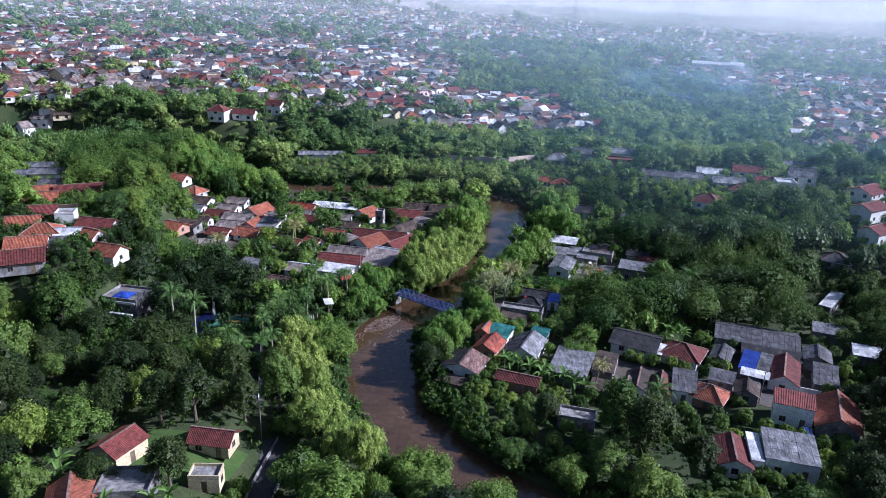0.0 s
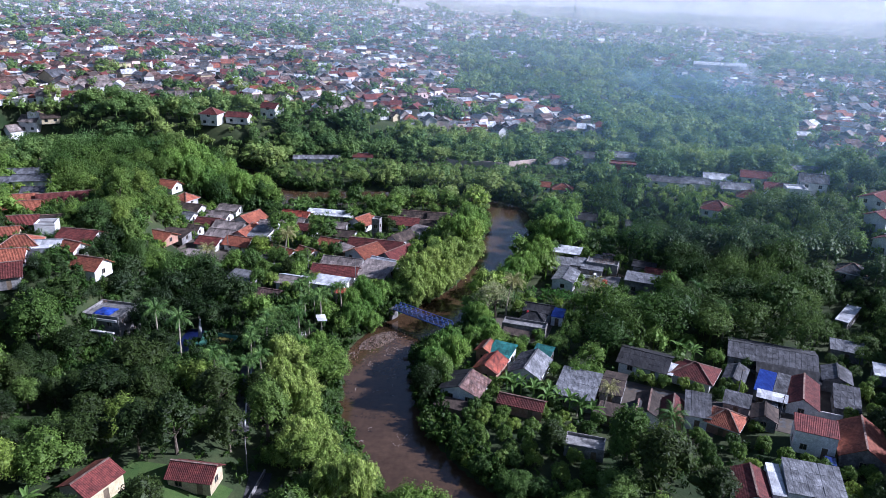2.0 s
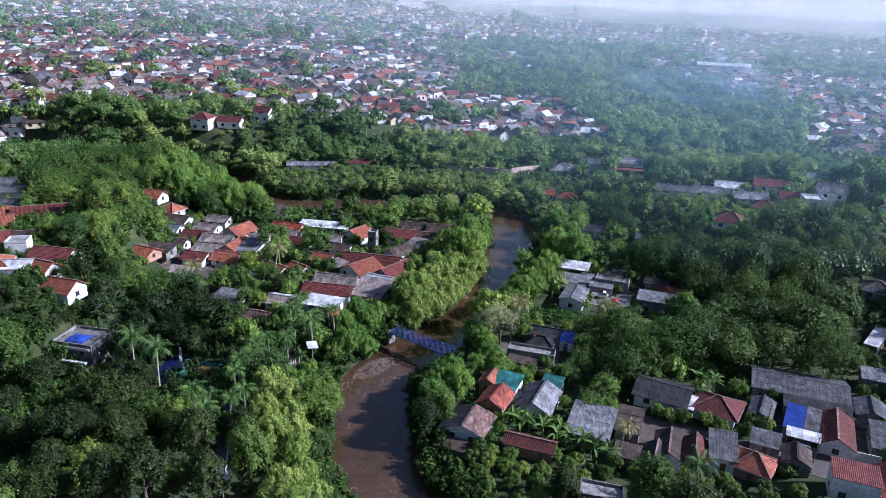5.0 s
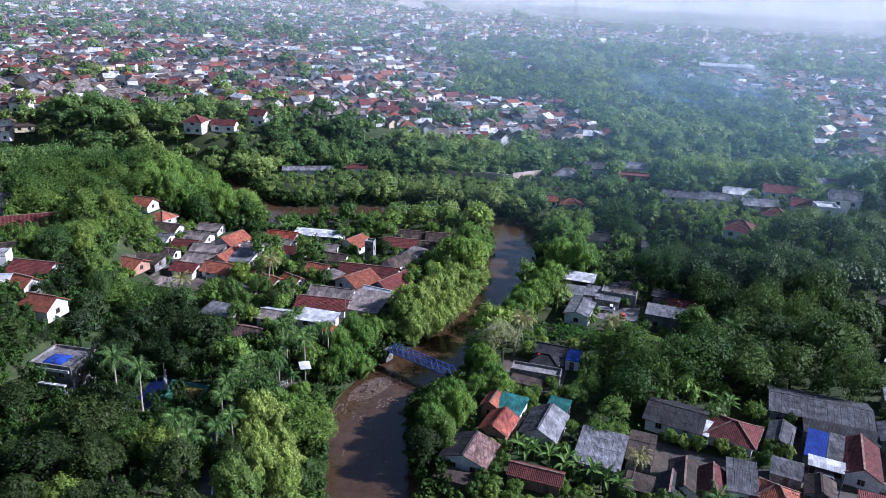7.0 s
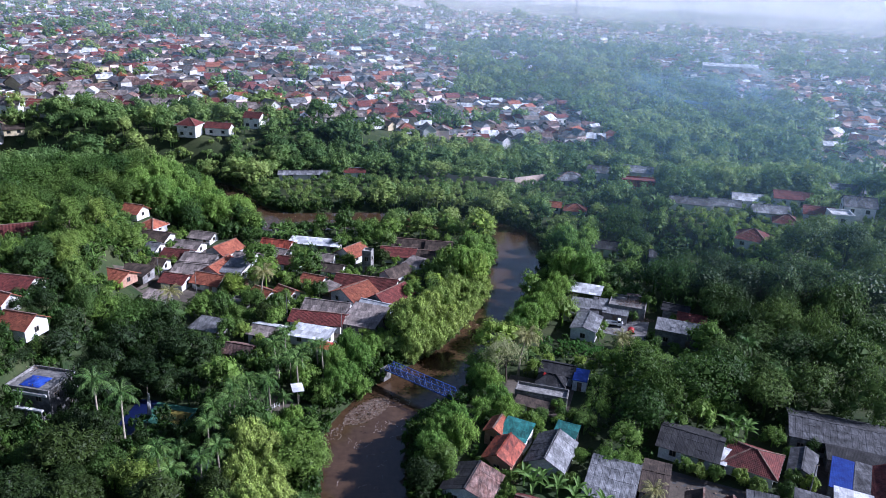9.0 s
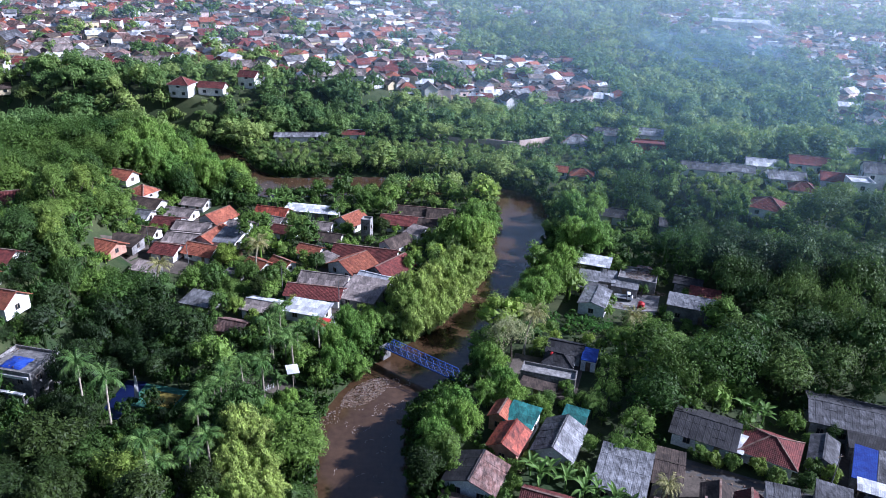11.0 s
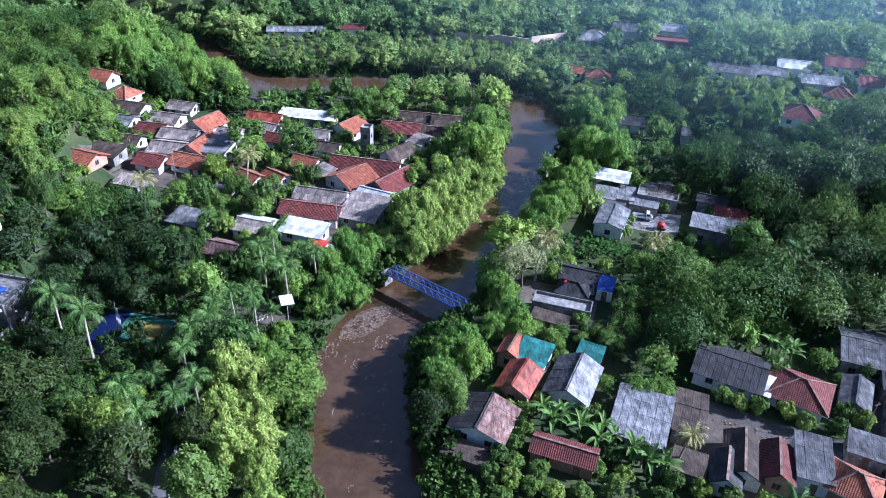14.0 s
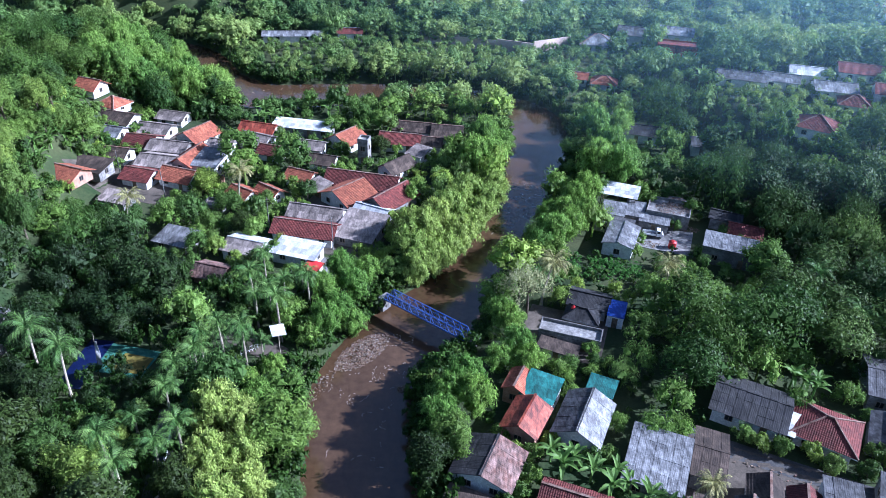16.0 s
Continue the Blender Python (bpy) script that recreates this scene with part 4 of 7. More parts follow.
house("white two-storey villa with red hipped roof", -109.5, 256.0, -6, 7.6, 7.0, 5.2, M_DRED, M_PLAS, "hip", 2.2, 0.6, "tile")
house("white row house with red roof beside the villa", -99.0, 260.0, -6, 10.0, 5.0, 3.4, M_DRED, M_PLAS, rise=1.6, style="tile")
house("white two-storey house with small red roof", -88.0, 272.0, -10, 7.0, 6.0, 4.8, M_DRED, M_PLAS, rise=1.8, style="tile")
house("tall cream house with steep grey gable roof", -206.0, 306.0, -20, 10.0, 10.0, 6.4, M_GREY, M_CREAM, ridge="y", rise=3.0)
house("large hall with pale blue sheet roof", -140.0, 168.0, 12, 12.0, 8.0, 4.0, M_LGREY, M_CONC, rise=1.4)
house("long white arcaded hall far behind the woods", 226.0, 616.0, -14, 44.0, 12.0, 9.0, M_WHITE, M_PLAS, rise=2.0)
# beyond the upstream bend
house("long white hall by the far wall", -60.5, 240.5, 9, 19.0, 5.0, 2.4, M_LGREY, M_PLAS, rise=0.9)
house("house with pale roof and red gable", -42.0, 245.5, 8, 8.0, 6.0, 3.0, M_WHITE, M_PLAS, rise=1.0, roof2=M_DRED)
house("house with grey hipped roof", 42.0, 246.0, -6, 11.0, 9.0, 3.2, M_LGREY, M_PLAS, "hip", 2.2, 0.6)
house("large house with grey sheet roof", 56.0, 253.0, -16, 12.0, 8.0, 3.6, M_GREY, M_PLAS, rise=1.8)
house("large house with pale blue-grey roof", 69.5, 253.0, -16, 11.0, 8.0, 4.0, M_LGREY, M_PLAS, rise=1.6)
house("long low hall with red walls", 67.0, 239.0, -10, 13.0, 6.0, 3.8, M_DRED, M_REDM, "flat")
house("house with orange hipped roof", 39.0, 209.0, -12, 7.0, 6.0, 2.8, M_TILE, M_PLAS, "hip", 1.6, 0.5, "tile")
house("small house with orange roof", 32.0, 213.0, -12, 5.0, 4.0, 2.6, M_TILE, M_PLAS, rise=1.2, style="tile")
house("house with dark sheet roof among the trees", 42.0, 172.0, -14, 10.0, 5.0, 2.8, M_DARK, M_PLAS, rise=1.4)
house("small house with white gable wall", 56.5, 166.0, -10, 4.4, 4.4, 3.0, M_GREY, M_PLAS, rise=1.2)
house("house with dark red hipped roof on the slope", 79.5, 160.0, -30, 8.0, 7.4, 3.0, M_DRED, M_PLAS, "hip", 2.0, 0.6, "tile")
house("house with wide grey sheet roof", 72.0, 193.0, -14, 12.0, 6.0, 2.9, M_GREY, M_PLAS, rise=1.2)
house("house with pale sheet roof", 83.0, 194.0, -16, 9.0, 6.0, 2.9, M_LGREY, M_PLAS, rise=1.2)
house("house with white sheet roof", 92.0, 199.0, -14, 9.0, 6.0, 3.0, M_WHITE, M_PLAS, rise=1.3)
house("house with pale grey roof", 95.0, 188.0, -10, 10.0, 7.0, 3.0, M_LGREY, M_PLAS, rise=1.4)
house("house with dark red roof", 106.0, 199.0, -14, 11.0, 7.0, 3.0, M_DRED, M_PLAS, rise=1.6, style="tile")
house("house with dark red gable roof", 96.0, 178.0, -20, 7.0, 6.0, 2.9, M_DRED, M_PLAS, "hip", 1.7, 0.5, "tile")
house("house with red tiled gable roof", 106.0, 181.0, -16, 8.0, 6.0, 3.0, M_DRED, M_PLAS, rise=1.6, style="tile")
house("white two-storey villa with green porch", 115.0, 177.0, -16, 8.0, 7.0, 5.6, M_GREY, M_PLAS, rise=2.0)
house("white two-storey house with flat roof", 107.0, 170.5, -10, 6.0, 6.0, 5.2, M_WHITE, M_PLAS, "flat")
house("house with pale sheet roof on the slope", 131.0, 219.0, -14, 14.0, 8.0, 3.2, M_LGREY, M_PLAS, rise=1.6)
house("white two-storey house with red roof", 129.0, 162.0, -52, 8.0, 10.0, 5.0, M_DRED, M_PLAS, ridge="y", rise=1.6, style="tile")
house("terrace house with pale walls and red roof", 122.5, 147.0, -56, 6.4, 9.0, 4.2, M_DRED, M_PLAS, ridge="y", rise=1.4, style="tile")
house("terrace house with red tiled roof", 118.5, 134.0, -56, 6.0, 8.0, 4.0, M_DRED, M_PLAS, ridge="y", rise=1.4, style="tile")
house("grey pavilion with hipped roof", 103.0, 122.0, -30, 6.5, 6.0, 2.8, M_GREY, M_CONC, "hip", 1.6, 0.5)
house("house with grey roof above the lane", 157.0, 222.0, -14, 12.0, 8.0, 3.0, M_LGREY, M_PLAS, rise=1.5)


# ---- the footbridge ----
def footbridge(a, c):
    a, c = Vector(a), Vector(c)
    L = (c - a).length
    top = new("footbridge")
    top.matrix_world = Matrix.Translation(a) @ pose(0, 0, 0, 0, 0, math.degrees(math.atan2(c.y - a.y, c.x - a.x)))
    tagged(top, "blue-painted steel truss footbridge across the muddy river", "footbridge")
    W, Ht, n = 1.6, 1.4, 11
    part("deck", Build().box(L / 2, 0, 0, L, W - 0.1, 0.12), M_DARK, top, "dark plank deck")
    for sy in (-1, 1):
        y = sy * W / 2
        part("bottom_chord", Build().box(L / 2, y, -0.05, L, 0.16, 0.22), M_STEEL, top)
        part("rail", Build().box(L / 2, y, 0.8, L - 0.4, 0.06, 0.06), M_STEEL, top)
        part("top_chord", Build().box(L / 2, y, Ht, L * (n - 1) / n, 0.12, 0.12), M_STEEL, top)
        for i in range(n):
            x0, x1, xm = L * i / n, L * (i + 1) / n, L * (i + 0.5) / n
            part("diagonal", Build().bar((x0, y, 0), (xm, y, Ht), 0.10), M_STEEL, top)
            part("diagonal", Build().bar((xm, y, Ht), (x1, y, 0), 0.10), M_STEEL, top)
            part("vertical", Build().box(xm, y, Ht / 2, 0.07, 0.07, Ht), M_STEEL, top)
    for i in range(n):
        part("crossbeam", Build().box(L * (i + 0.5) / n, 0, -0.16, 0.14, W, 0.14), M_STEEL, top)
    for x in (-0.6, L + 0.6):
        part("abutment", Build().box(x, 0, -1.4, 1.0, 2.0, 2.6), M_CONC, top, "stained concrete abutment")


footbridge((-12.9, 97.7, 3.2), (0.7, 88.0, 3.2))
FOOT += [(-13.5, 98.2, 1.5), (1.8, 86.2, 1.5)]


# ---- paths, yards and courts: laid 5 cm over the earth ----
def slab(name, label, category, x, y, rot, w, d, mat, lift=0.05, z=None):
    b = Build()
    n, m = max(2, int(w / 1.5)), max(2, int(d / 1.5))
    t = pose(x, y, 0, 0, 0, rot)
    for j in range(m + 1):
        for i in range(n + 1):
            p = t @ Vector((w * (i / n - 0.5), d * (j / m - 0.5), 0))
            b.v.append((p.x, p.y, (gz(p.x, p.y) if z is None else z) + lift))
    for j in range(m):
        for i in range(n):
            k = j * (n + 1) + i
            b.f.append((k, k + 1, k + n + 2, k + n + 1))
    ob = new(name, b.mesh(name, mat))
    md = ob.modifiers.new("thick", "SOLIDIFY")
    md.thickness, md.offset = 0.3, -1
    for q in range(int(max(w, d) / 3) + 1):
        u = (q + 0.5) / (int(max(w, d) / 3) + 1) - 0.5
        p = t @ Vector((w * u if w > d else 0, d * u if d >= w else 0, 0))
        FOOT.append((p.x, p.y, min(w, d) / 2 + 0.3))
    return tagged(ob, label, category, kind="structure")


slab("road", "narrow worn asphalt lane between kerb walls", "road", -26.2, 24.0, 6, 3.2, 26, M_ASPH)
slab("road", "narrow worn asphalt lane between the trees", "road", -36.6, 58.4, 14, 2.6, 26, M_ASPH)
slab("lawn", "short mown grass round the cream houses", "lawn", -39.0, 27.5, -8, 16, 11, M_LAWN, 0.04)
slab("yard", "bare concrete scrap yard with tyre marks", "yard", 37.5, 124.0, -18, 13, 9, M_CONC)
slab("lane", "narrow asphalt lane through the village", "road", 43.0, 66.6, -24, 26, 3.0, M_ASPH)
slab("lane", "narrow asphalt lane through the village", "road", 60.0, 58.0, -22, 26, 3.4, M_ASPH)
slab("path", "paved path at the bridge foot", "path", -31.0, 85.0, -30, 13, 4.0, M_YARD)
slab("yard", "paved yard in front of the shops", "yard", -24.5, 106.6, -14, 7, 6, M_CONC)
slab("court", "dark green sports court", "court", -49.4, 79.6, -8, 8, 6, M_GREENP, 0.06)
slab("court_marking", "yellow court field darkened for the palms' shade", "court", -48.0, 79.0, -8, 4.4, 3.6, M_YELLOW, 0.12)
slab("pond_cover", "blue plastic sheet spread on the ground, darkened for shade", "tarpaulin", -54.8, 78.6, -4, 3.6, 10, M_POND, 0.08)
slab("village_ground", "bare trodden earth between the houses", "ground", -24, 126, -12, 20, 30, M_YARD, 0.05)
slab("village_ground", "bare trodden earth between the houses", "ground", -67, 145, -10, 26, 34, M_YARD, 0.05)
slab("village_ground", "bare trodden earth between the houses", "ground", 66, 66, -20, 22, 26, M_YARD, 0.05)
slab("village_ground", "bare trodden earth between the houses", "ground", 38, 61, -20, 22, 16, M_YARD, 0.05)
slab("village_ground", "bare trodden earth between the houses", "ground", 16, 92, -16, 13, 12, M_YARD, 0.05)


def bank_wall(name, label, pts, h, t, mat):
    top = new(name)
    tagged(top, label, "wall", kind="structure")
    for (x0, y0), (x1, y1) in zip(pts[:-1], pts[1:]):
        L = math.hypot(x1 - x0, y1 - y0)
        z = gz((x0 + x1) / 2, (y0 + y1) / 2)
        n = max(1, int(L / 4))
        for i in range(n):
            u = (i + 0.5) / n
            ob = part("panel", Build().box(0, 0, h / 2 - 0.3, L / n - 0.03, t, h + 0.6), mat, top)
            ob.matrix_local = pose(x0 + (x1 - x0) * u, y0 + (y1 - y0) * u, z, 0, 0, math.degrees(math.atan2(y1 - y0, x1 - x0)))


bank_wall("wall_far", "long weathered rose-grey perimeter wall beyond the river", [(-19, 245), (-5, 244), (8, 241.5), (20, 238), (33, 246)], 3.6, 0.3, M_FWALL)
bank_wall("wall_lane", "low kerb wall along the lane", [(-28.3, 12), (-28.0, 24), (-27.0, 37)], 0.7, 0.2, M_CONC)
bank_wall("wall_lane", "low kerb wall along the lane", [(-24.6, 12), (-24.3, 24), (-23.6, 34)], 0.7, 0.2, M_CONC)
bank_wall("wall_lane", "low pale kerb wall along the lane", [(-33.2, 47.5), (-36.6, 60), (-38.6, 70.5)], 0.7, 0.2, M_PLAS)
bank_wall("wall_white", "white wall with a pierced top", [(66.6, 60.6), (71.4, 58.8)], 1.8, 0.16, M_PLAS)


# ---- vehicles and small things ----
def wheel_mesh(r=0.3, w=0.2):
    b = Build()
    n = 14
    vs = [(r * math.cos(2 * math.pi * i / n), s * w / 2, r * math.sin(2 * math.pi * i / n)) for s in (-1, 1) for i in range(n)]
    b.add(vs, [tuple(range(n)), tuple(range(2 * n - 1, n - 1, -1))] + [(i, n + i, n + (i + 1) % n, (i + 1) % n) for i in range(n)])
    return b


def pickup(x, y, rot, label, paint):
    top = new("pickup_truck")
    top.matrix_world = pose(x, y, gz(x, y) + 0.06, 0, 0, rot)
    tagged(top, label, "truck")
    FOOT.append((x, y, 3))
    cab = Build()
    prof = [(0.75, 0.45), (2.0, 0.45), (2.05, 0.95), (1.85, 1.15), (1.4, 1.8), (0.75, 1.82)]
    cab.add([(px, -0.72, pz) for px, pz in prof] + [(px, 0.72, pz) for px, pz in prof],
            [tuple(range(5, -1, -1)), tuple(range(6, 12))] + [(i, (i + 1) % 6, 6 + (i + 1) % 6, 6 + i) for i in range(6)])
    part("cab", cab, paint, top)
    part("windscreen", Build().add([(1.845, -0.62, 1.19), (1.845, 0.62, 1.19), (1.44, 0.6, 1.77), (1.44, -0.6, 1.77), (1.80, -0.62, 1.16), (1.80, 0.62, 1.16), (1.40, 0.6, 1.74), (1.40, -0.6, 1.74)],
                                  [(0, 1, 2, 3), (7, 6, 5, 4), (0, 4, 5, 1), (1, 5, 6, 2), (2, 6, 7, 3), (3, 7, 4, 0)]), M_GLASS, top)
    for s in (-1, 1):
        part("side_window", Build().box(1.12, s * 0.725, 1.42, 0.6, 0.02, 0.45), M_GLASS, top)
        part("bed_side", Build().box(-0.65, s * 0.72, 0.85, 2.5, 0.05, 0.36), paint, top)
        part("headlight", Build().box(2.04, s * 0.5, 0.82, 0.06, 0.24, 0.16), M_LGREY, top)
        for wx in (1.35, -1.2):
            wh = part("wheel", wheel_mesh(), M_TYRE, top)
            wh.matrix_local = pose(wx, s * 0.66, 0.3)
            part("rim", wheel_mesh(0.17, 0.215), M_LGREY, wh)
    part("bed", Build().box(-0.6, 0, 0.62, 2.6, 1.4, 0.1).box(-0.5, 0, 0.45, 2.9, 0.8, 0.22), M_LGREY, top)
    part("tailgate", Build().box(-1.9, 0, 0.85, 0.05, 1.4, 0.36), paint, top)


pickup(36.6, 124.6, -10, "small white pickup truck parked in the scrap yard", M_CAR)


def car(x, y, rot, label, paint):
    top = new("car")
    top.matrix_world = pose(x, y, gz(x, y) + 0.06, 0, 0, rot)
    tagged(top, label, "car")
    FOOT.append((x, y, 3))
    prof = [(-2.0, 0.35), (2.0, 0.35), (2.05, 0.8), (1.2, 0.95), (0.6, 1.55), (-1.7, 1.6), (-2.0, 0.95)]
    n = len(prof)
    body = Build().add([(px, -0.8, pz) for px, pz in prof] + [(px, 0.8, pz) for px, pz in prof],
                       [tuple(range(n - 1, -1, -1)), tuple(range(n, 2 * n))] + [(i, (i + 1) % n, n + (i + 1) % n, n + i) for i in range(n)])
    part("body", body, paint, top)
    for s in (-1, 1):
        part("side_window", Build().box(-0.5, s * 0.805, 1.25, 2.0, 0.02, 0.42), M_GLASS, top)
        part("headlight", Build().box(2.03, s * 0.55, 0.72, 0.06, 0.3, 0.14), M_LGREY, top)
        for wx in (1.3, -1.3):
            wh = part("wheel", wheel_mesh(), M_TYRE, top)
            wh.matrix_local = pose(wx, s * 0.74, 0.3)
            part("rim", wheel_mesh(0.17, 0.215), M_LGREY, wh)
    part("windscreen", Build().bar((0.93, -0.68, 1.27), (0.93, 0.68, 1.27), 0.34), M_GLASS, top)


car(60.2, 61.6, -24, "silver van parked under the white carport", M_LGREY)
# A car is added here in place of a small blue and white truck.
car(62.8, 45.2, 70, "dark blue car in place of a blue and white truck", M_NAVY)


def water_tank(x, y, z, r, h, label, mat):
    top = new("water_tank")
    top.matrix_world = pose(x, y, z)
    tagged(top, label, "water tank")
    part("body", Build().tube([(0, 0, 0), (0, 0, h * 0.1), (0, 0, h * 0.85), (0, 0, h)], [r * 0.95, r, r, r * 0.6], 14), mat, top)
    part("lid", Build().tube([(0, 0, h), (0, 0, h + 0.12)], [r * 0.35, r * 0.3], 12), mat, top)


water_tank(39.6, 120.6, gz(39.6, 120.6), 0.75, 1.6, "upright red plastic water tank in the yard", M_RED)
water_tank(17.6, 95.2, gz(17.6, 95.2) + 2.3, 0.4, 0.8, "red plastic tank on the flat roof", M_RED)


def board_on_pole():
    x, y = -27.2, 82.6
    top = new("notice_board")
    top.matrix_world = pose(x, y, gz(x, y))
    tagged(top, "blank white square board tilted on a thin pole", "board")
    part("pole", Build().tube([(0, 0, 0), (0, 0, 5.2)], [0.06, 0.05], 8), M_PALM, top)
    p = part("panel", Build().box(0, 0, 0, 2.1, 1.9, 0.08), M_WHITE, top)
    p.matrix_local = pose(0, 0, 5.3, 22, 8, 30)
    FOOT.append((x, y, 1.6))


board_on_pole()


def flag_pole():
    x, y = -51.6, 76.0
    top = new("banner_pole")
    top.matrix_world = pose(x, y, gz(x, y), 0, 6, 0)
    tagged(top, "leaning pole with a tall pale banner", "banner")
    part("pole", Build().tube([(0, 0, 0), (0, 0, 8)], [0.05, 0.03], 8), M_PALM, top)
    b = Build()
    for i in range(13):
        z = 2.4 + i * 0.36
        for j in range(4):
            b.v.append((0.05 + j * 0.25 * (1 - 0.05 * i), 0.08 * math.sin(i * 0.8 + j), z))
    for i in range(12):
        for j in range(3):
            k = i * 4 + j
            b.f.append((k, k + 1, k + 5, k + 4))
    ob = part("banner", b, M_WHITE, top, "tall pale cloth banner")
    md = ob.modifiers.new("thick", "SOLIDIFY")
    md.thickness = 0.02


flag_pole()


def fence(x, y, rot, L, label):
    top = new("fence")
    top.matrix_world = pose(x, y, gz(x, y), 0, 0, rot)
    tagged(top, label, "fence")
    n = int(L / 0.45)
    for i in range(n + 1):
        part("picket", Build().box(L * (i / n - 0.5), 0, 0.55, 0.09, 0.06, 1.1), M_PLAS, top)
    for z in (0.35, 0.9):
        part("rail", Build().box(0, 0.05, z, L, 0.05, 0.08), M_PLAS, top)


fence(-33.6, 82.4, 42, 6.5, "white picket railing beside the paved path")


def rubbish(label, cx, cy, rx, ry, rot, n, seed, lift=0.0):
    """A bank of washed-up litter, too small and many to count."""
    r = random.Random(seed)
    b = Build()
    t = pose(cx, cy, 0, 0, 0, rot)
    for _ in range(n):
        a, q = r.uniform(0, 2 * math.pi), math.sqrt(r.random())
        p = t @ Vector((rx * q * math.cos(a), ry * q * math.sin(a), 0))
        s = r.uniform(0.04, 0.17)
        z = max(gz(p.x, p.y), -0.02) + lift + 0.25 * (1 - q)
        b.box(0, 0, 0, s * r.uniform(0.8, 3), s, s * 0.35, pose(p.x, p.y, z, r.uniform(-25, 25), r.uniform(-25, 25), r.uniform(0, 180)))
    tagged(new("rubbish", b.mesh("rubbish", M_TRASH_I)), label, "rubbish", kind="stuff")


def island_litter():
    m = bpy.data.materials.new("mixed_litter")
    m.use_nodes = True
    N, L = m.node_tree.nodes, m.node_tree.links
    g, r = N.new("ShaderNodeNewGeometry"), N.new("ShaderNodeValToRGB")
    cols = [(0.05, 0.035, 0.025), (0.13, 0.09, 0.06), (0.20, 0.14, 0.09), (0.15, 0.095, 0.06), (0.09, 0.06, 0.045), (0.25, 0.21, 0.18), (0.13, 0.07, 0.05), (0.11, 0.08, 0.055)]
    els = r.color_ramp.elements
    while len(els) < len(cols):
        els.new(0.5)
    for i, c in enumerate(cols):
        els[i].position, els[i].color = i / len(cols), (*c, 1)
    r.color_ramp.interpolation = "CONSTANT"
    L.new(g.outputs["Random Per Island"], r.inputs[0])
    L.new(r.outputs[0], N["Principled BSDF"].inputs["Base Color"])
    N["Principled BSDF"].inputs["Roughness"].default_value = 0.8
    return m


M_TRASH_I = island_litter()
rubbish("heap of washed-up litter below the footbridge", -15.6, 87.2, 5.6, 2.6, 55, 1800, 1)
rubbish("litter stranded along the left water's edge", -20.6, 79.0, 5.0, 0.9, 70, 160, 2)
rubbish("litter caught on a shoal in the river", -8.6, 79.4, 1.0, 0.7, 10, 70, 3, 0.08)
rubbish("litter stranded along the right water's edge", -6.0, 66.0, 6.0, 0.8, 100, 160, 4)
rubbish("scrap piled in the yard", 41.5, 131.0, 3.4, 2.6, -18, 350, 5, 2.95)
rubbish("scrap strewn over the yard", 35.5, 121.6, 3.0, 1.2, -18, 60, 6, 0.1)
rubbish("litter caught under the far right bank", 8.4, 124.0, 2.6, 0.6, 60, 60, 7, 0.05)


def draped_tarp(x, y, z, w, d, rot, label):
    b, n = Build(), 8
    rr = random.Random(8)
    for j in range(n + 1):
        for i in range(n + 1):
            e = max(abs(i / n - 0.5), abs(j / n - 0.5)) * 2
            b.v.append((w * (i / n - 0.5), d * (j / n - 0.5), 0.45 * (1 - e ** 2) + rr.uniform(0, 0.12)))
    for j in range(n):
        for i in range(n):
            k = j * (n + 1) + i
            b.f.append((k, k + 1, k + n + 2, k + n + 1))
    ob = new("tarpaulin", b.mesh("tarpaulin", M_BLUE))
    ob.matrix_world = pose(x, y, z, 0, 0, rot)
    md = ob.modifiers.new("thick", "SOLIDIFY")
    md.thickness = 0.03
    tagged(ob, label, "tarpaulin")


def ruin_details():
    """The unfinished house's open front: cornice, broken parapet stubs, posts and a roofless porch."""
    x, y = -71.0, 79.6
    z = gz(x, y) - 0.15
    top = new("ruined_porch")
    top.matrix_world = pose(x, y, z, 0, 0, -10)
    tagged(top, "roofless grey porch with arched openings and pale cornice", "porch")
    for i in range(4):
        part("pillar", Build().box(-0.6 + 1.5 * i, -5.4, 1.5, 0.35, 0.35, 3.0), M_CONC, top)
    for i in range(3):
        b, n = Build(), 8
        for k in range(n):
            a0, a1 = math.pi * k / n, math.pi * (k + 1) / n
            q = [(0.15 + 1.5 * i + 0.57 * math.cos(a), 2.2 + 0.57 * math.sin(a)) for a in (a0, a1)]
            vs = [(u, w, v) for w in (-5.5, -5.3) for u, v in (q[0], q[1], (q[1][0], 3.0), (q[0][0], 3.0))]
            b.add(vs, [(0, 1, 2, 3), (7, 6, 5, 4), (0, 4, 5, 1), (2, 6, 7, 3)])
        part("arch", b, M_CONC, top)
    part("cornice", Build().box(1.65, -5.4, 3.14, 5.4, 0.6, 0.26), M_PLAS, top, "pale moulded cornice")
    part("side_wall", Build().box(-0.75, -4.45, 1.2, 0.2, 1.7, 2.4), M_CONC, top)
    part("side_wall", Build().box(4.05, -4.45, 0.9, 0.2, 1.7, 1.8), M_CONC, top)
    part("frieze", Build().box(0.6, -3.66, 4.9, 6.6, 0.3, 0.5), M_PLAS, top, "peeling white frieze under the roof")
    rr = random.Random(31)
    for i in range(9):
        part("reinforcing_rod", Build().bar((-3.9 + i, 3.2 + rr.uniform(-0.1, 0.1), 5.3), (-3.9 + i + rr.uniform(-0.2, 0.2), 3.2, 6.6 + rr.uniform(-0.3, 0.5)), 0.05), M_RUST, top)


ruin_details()
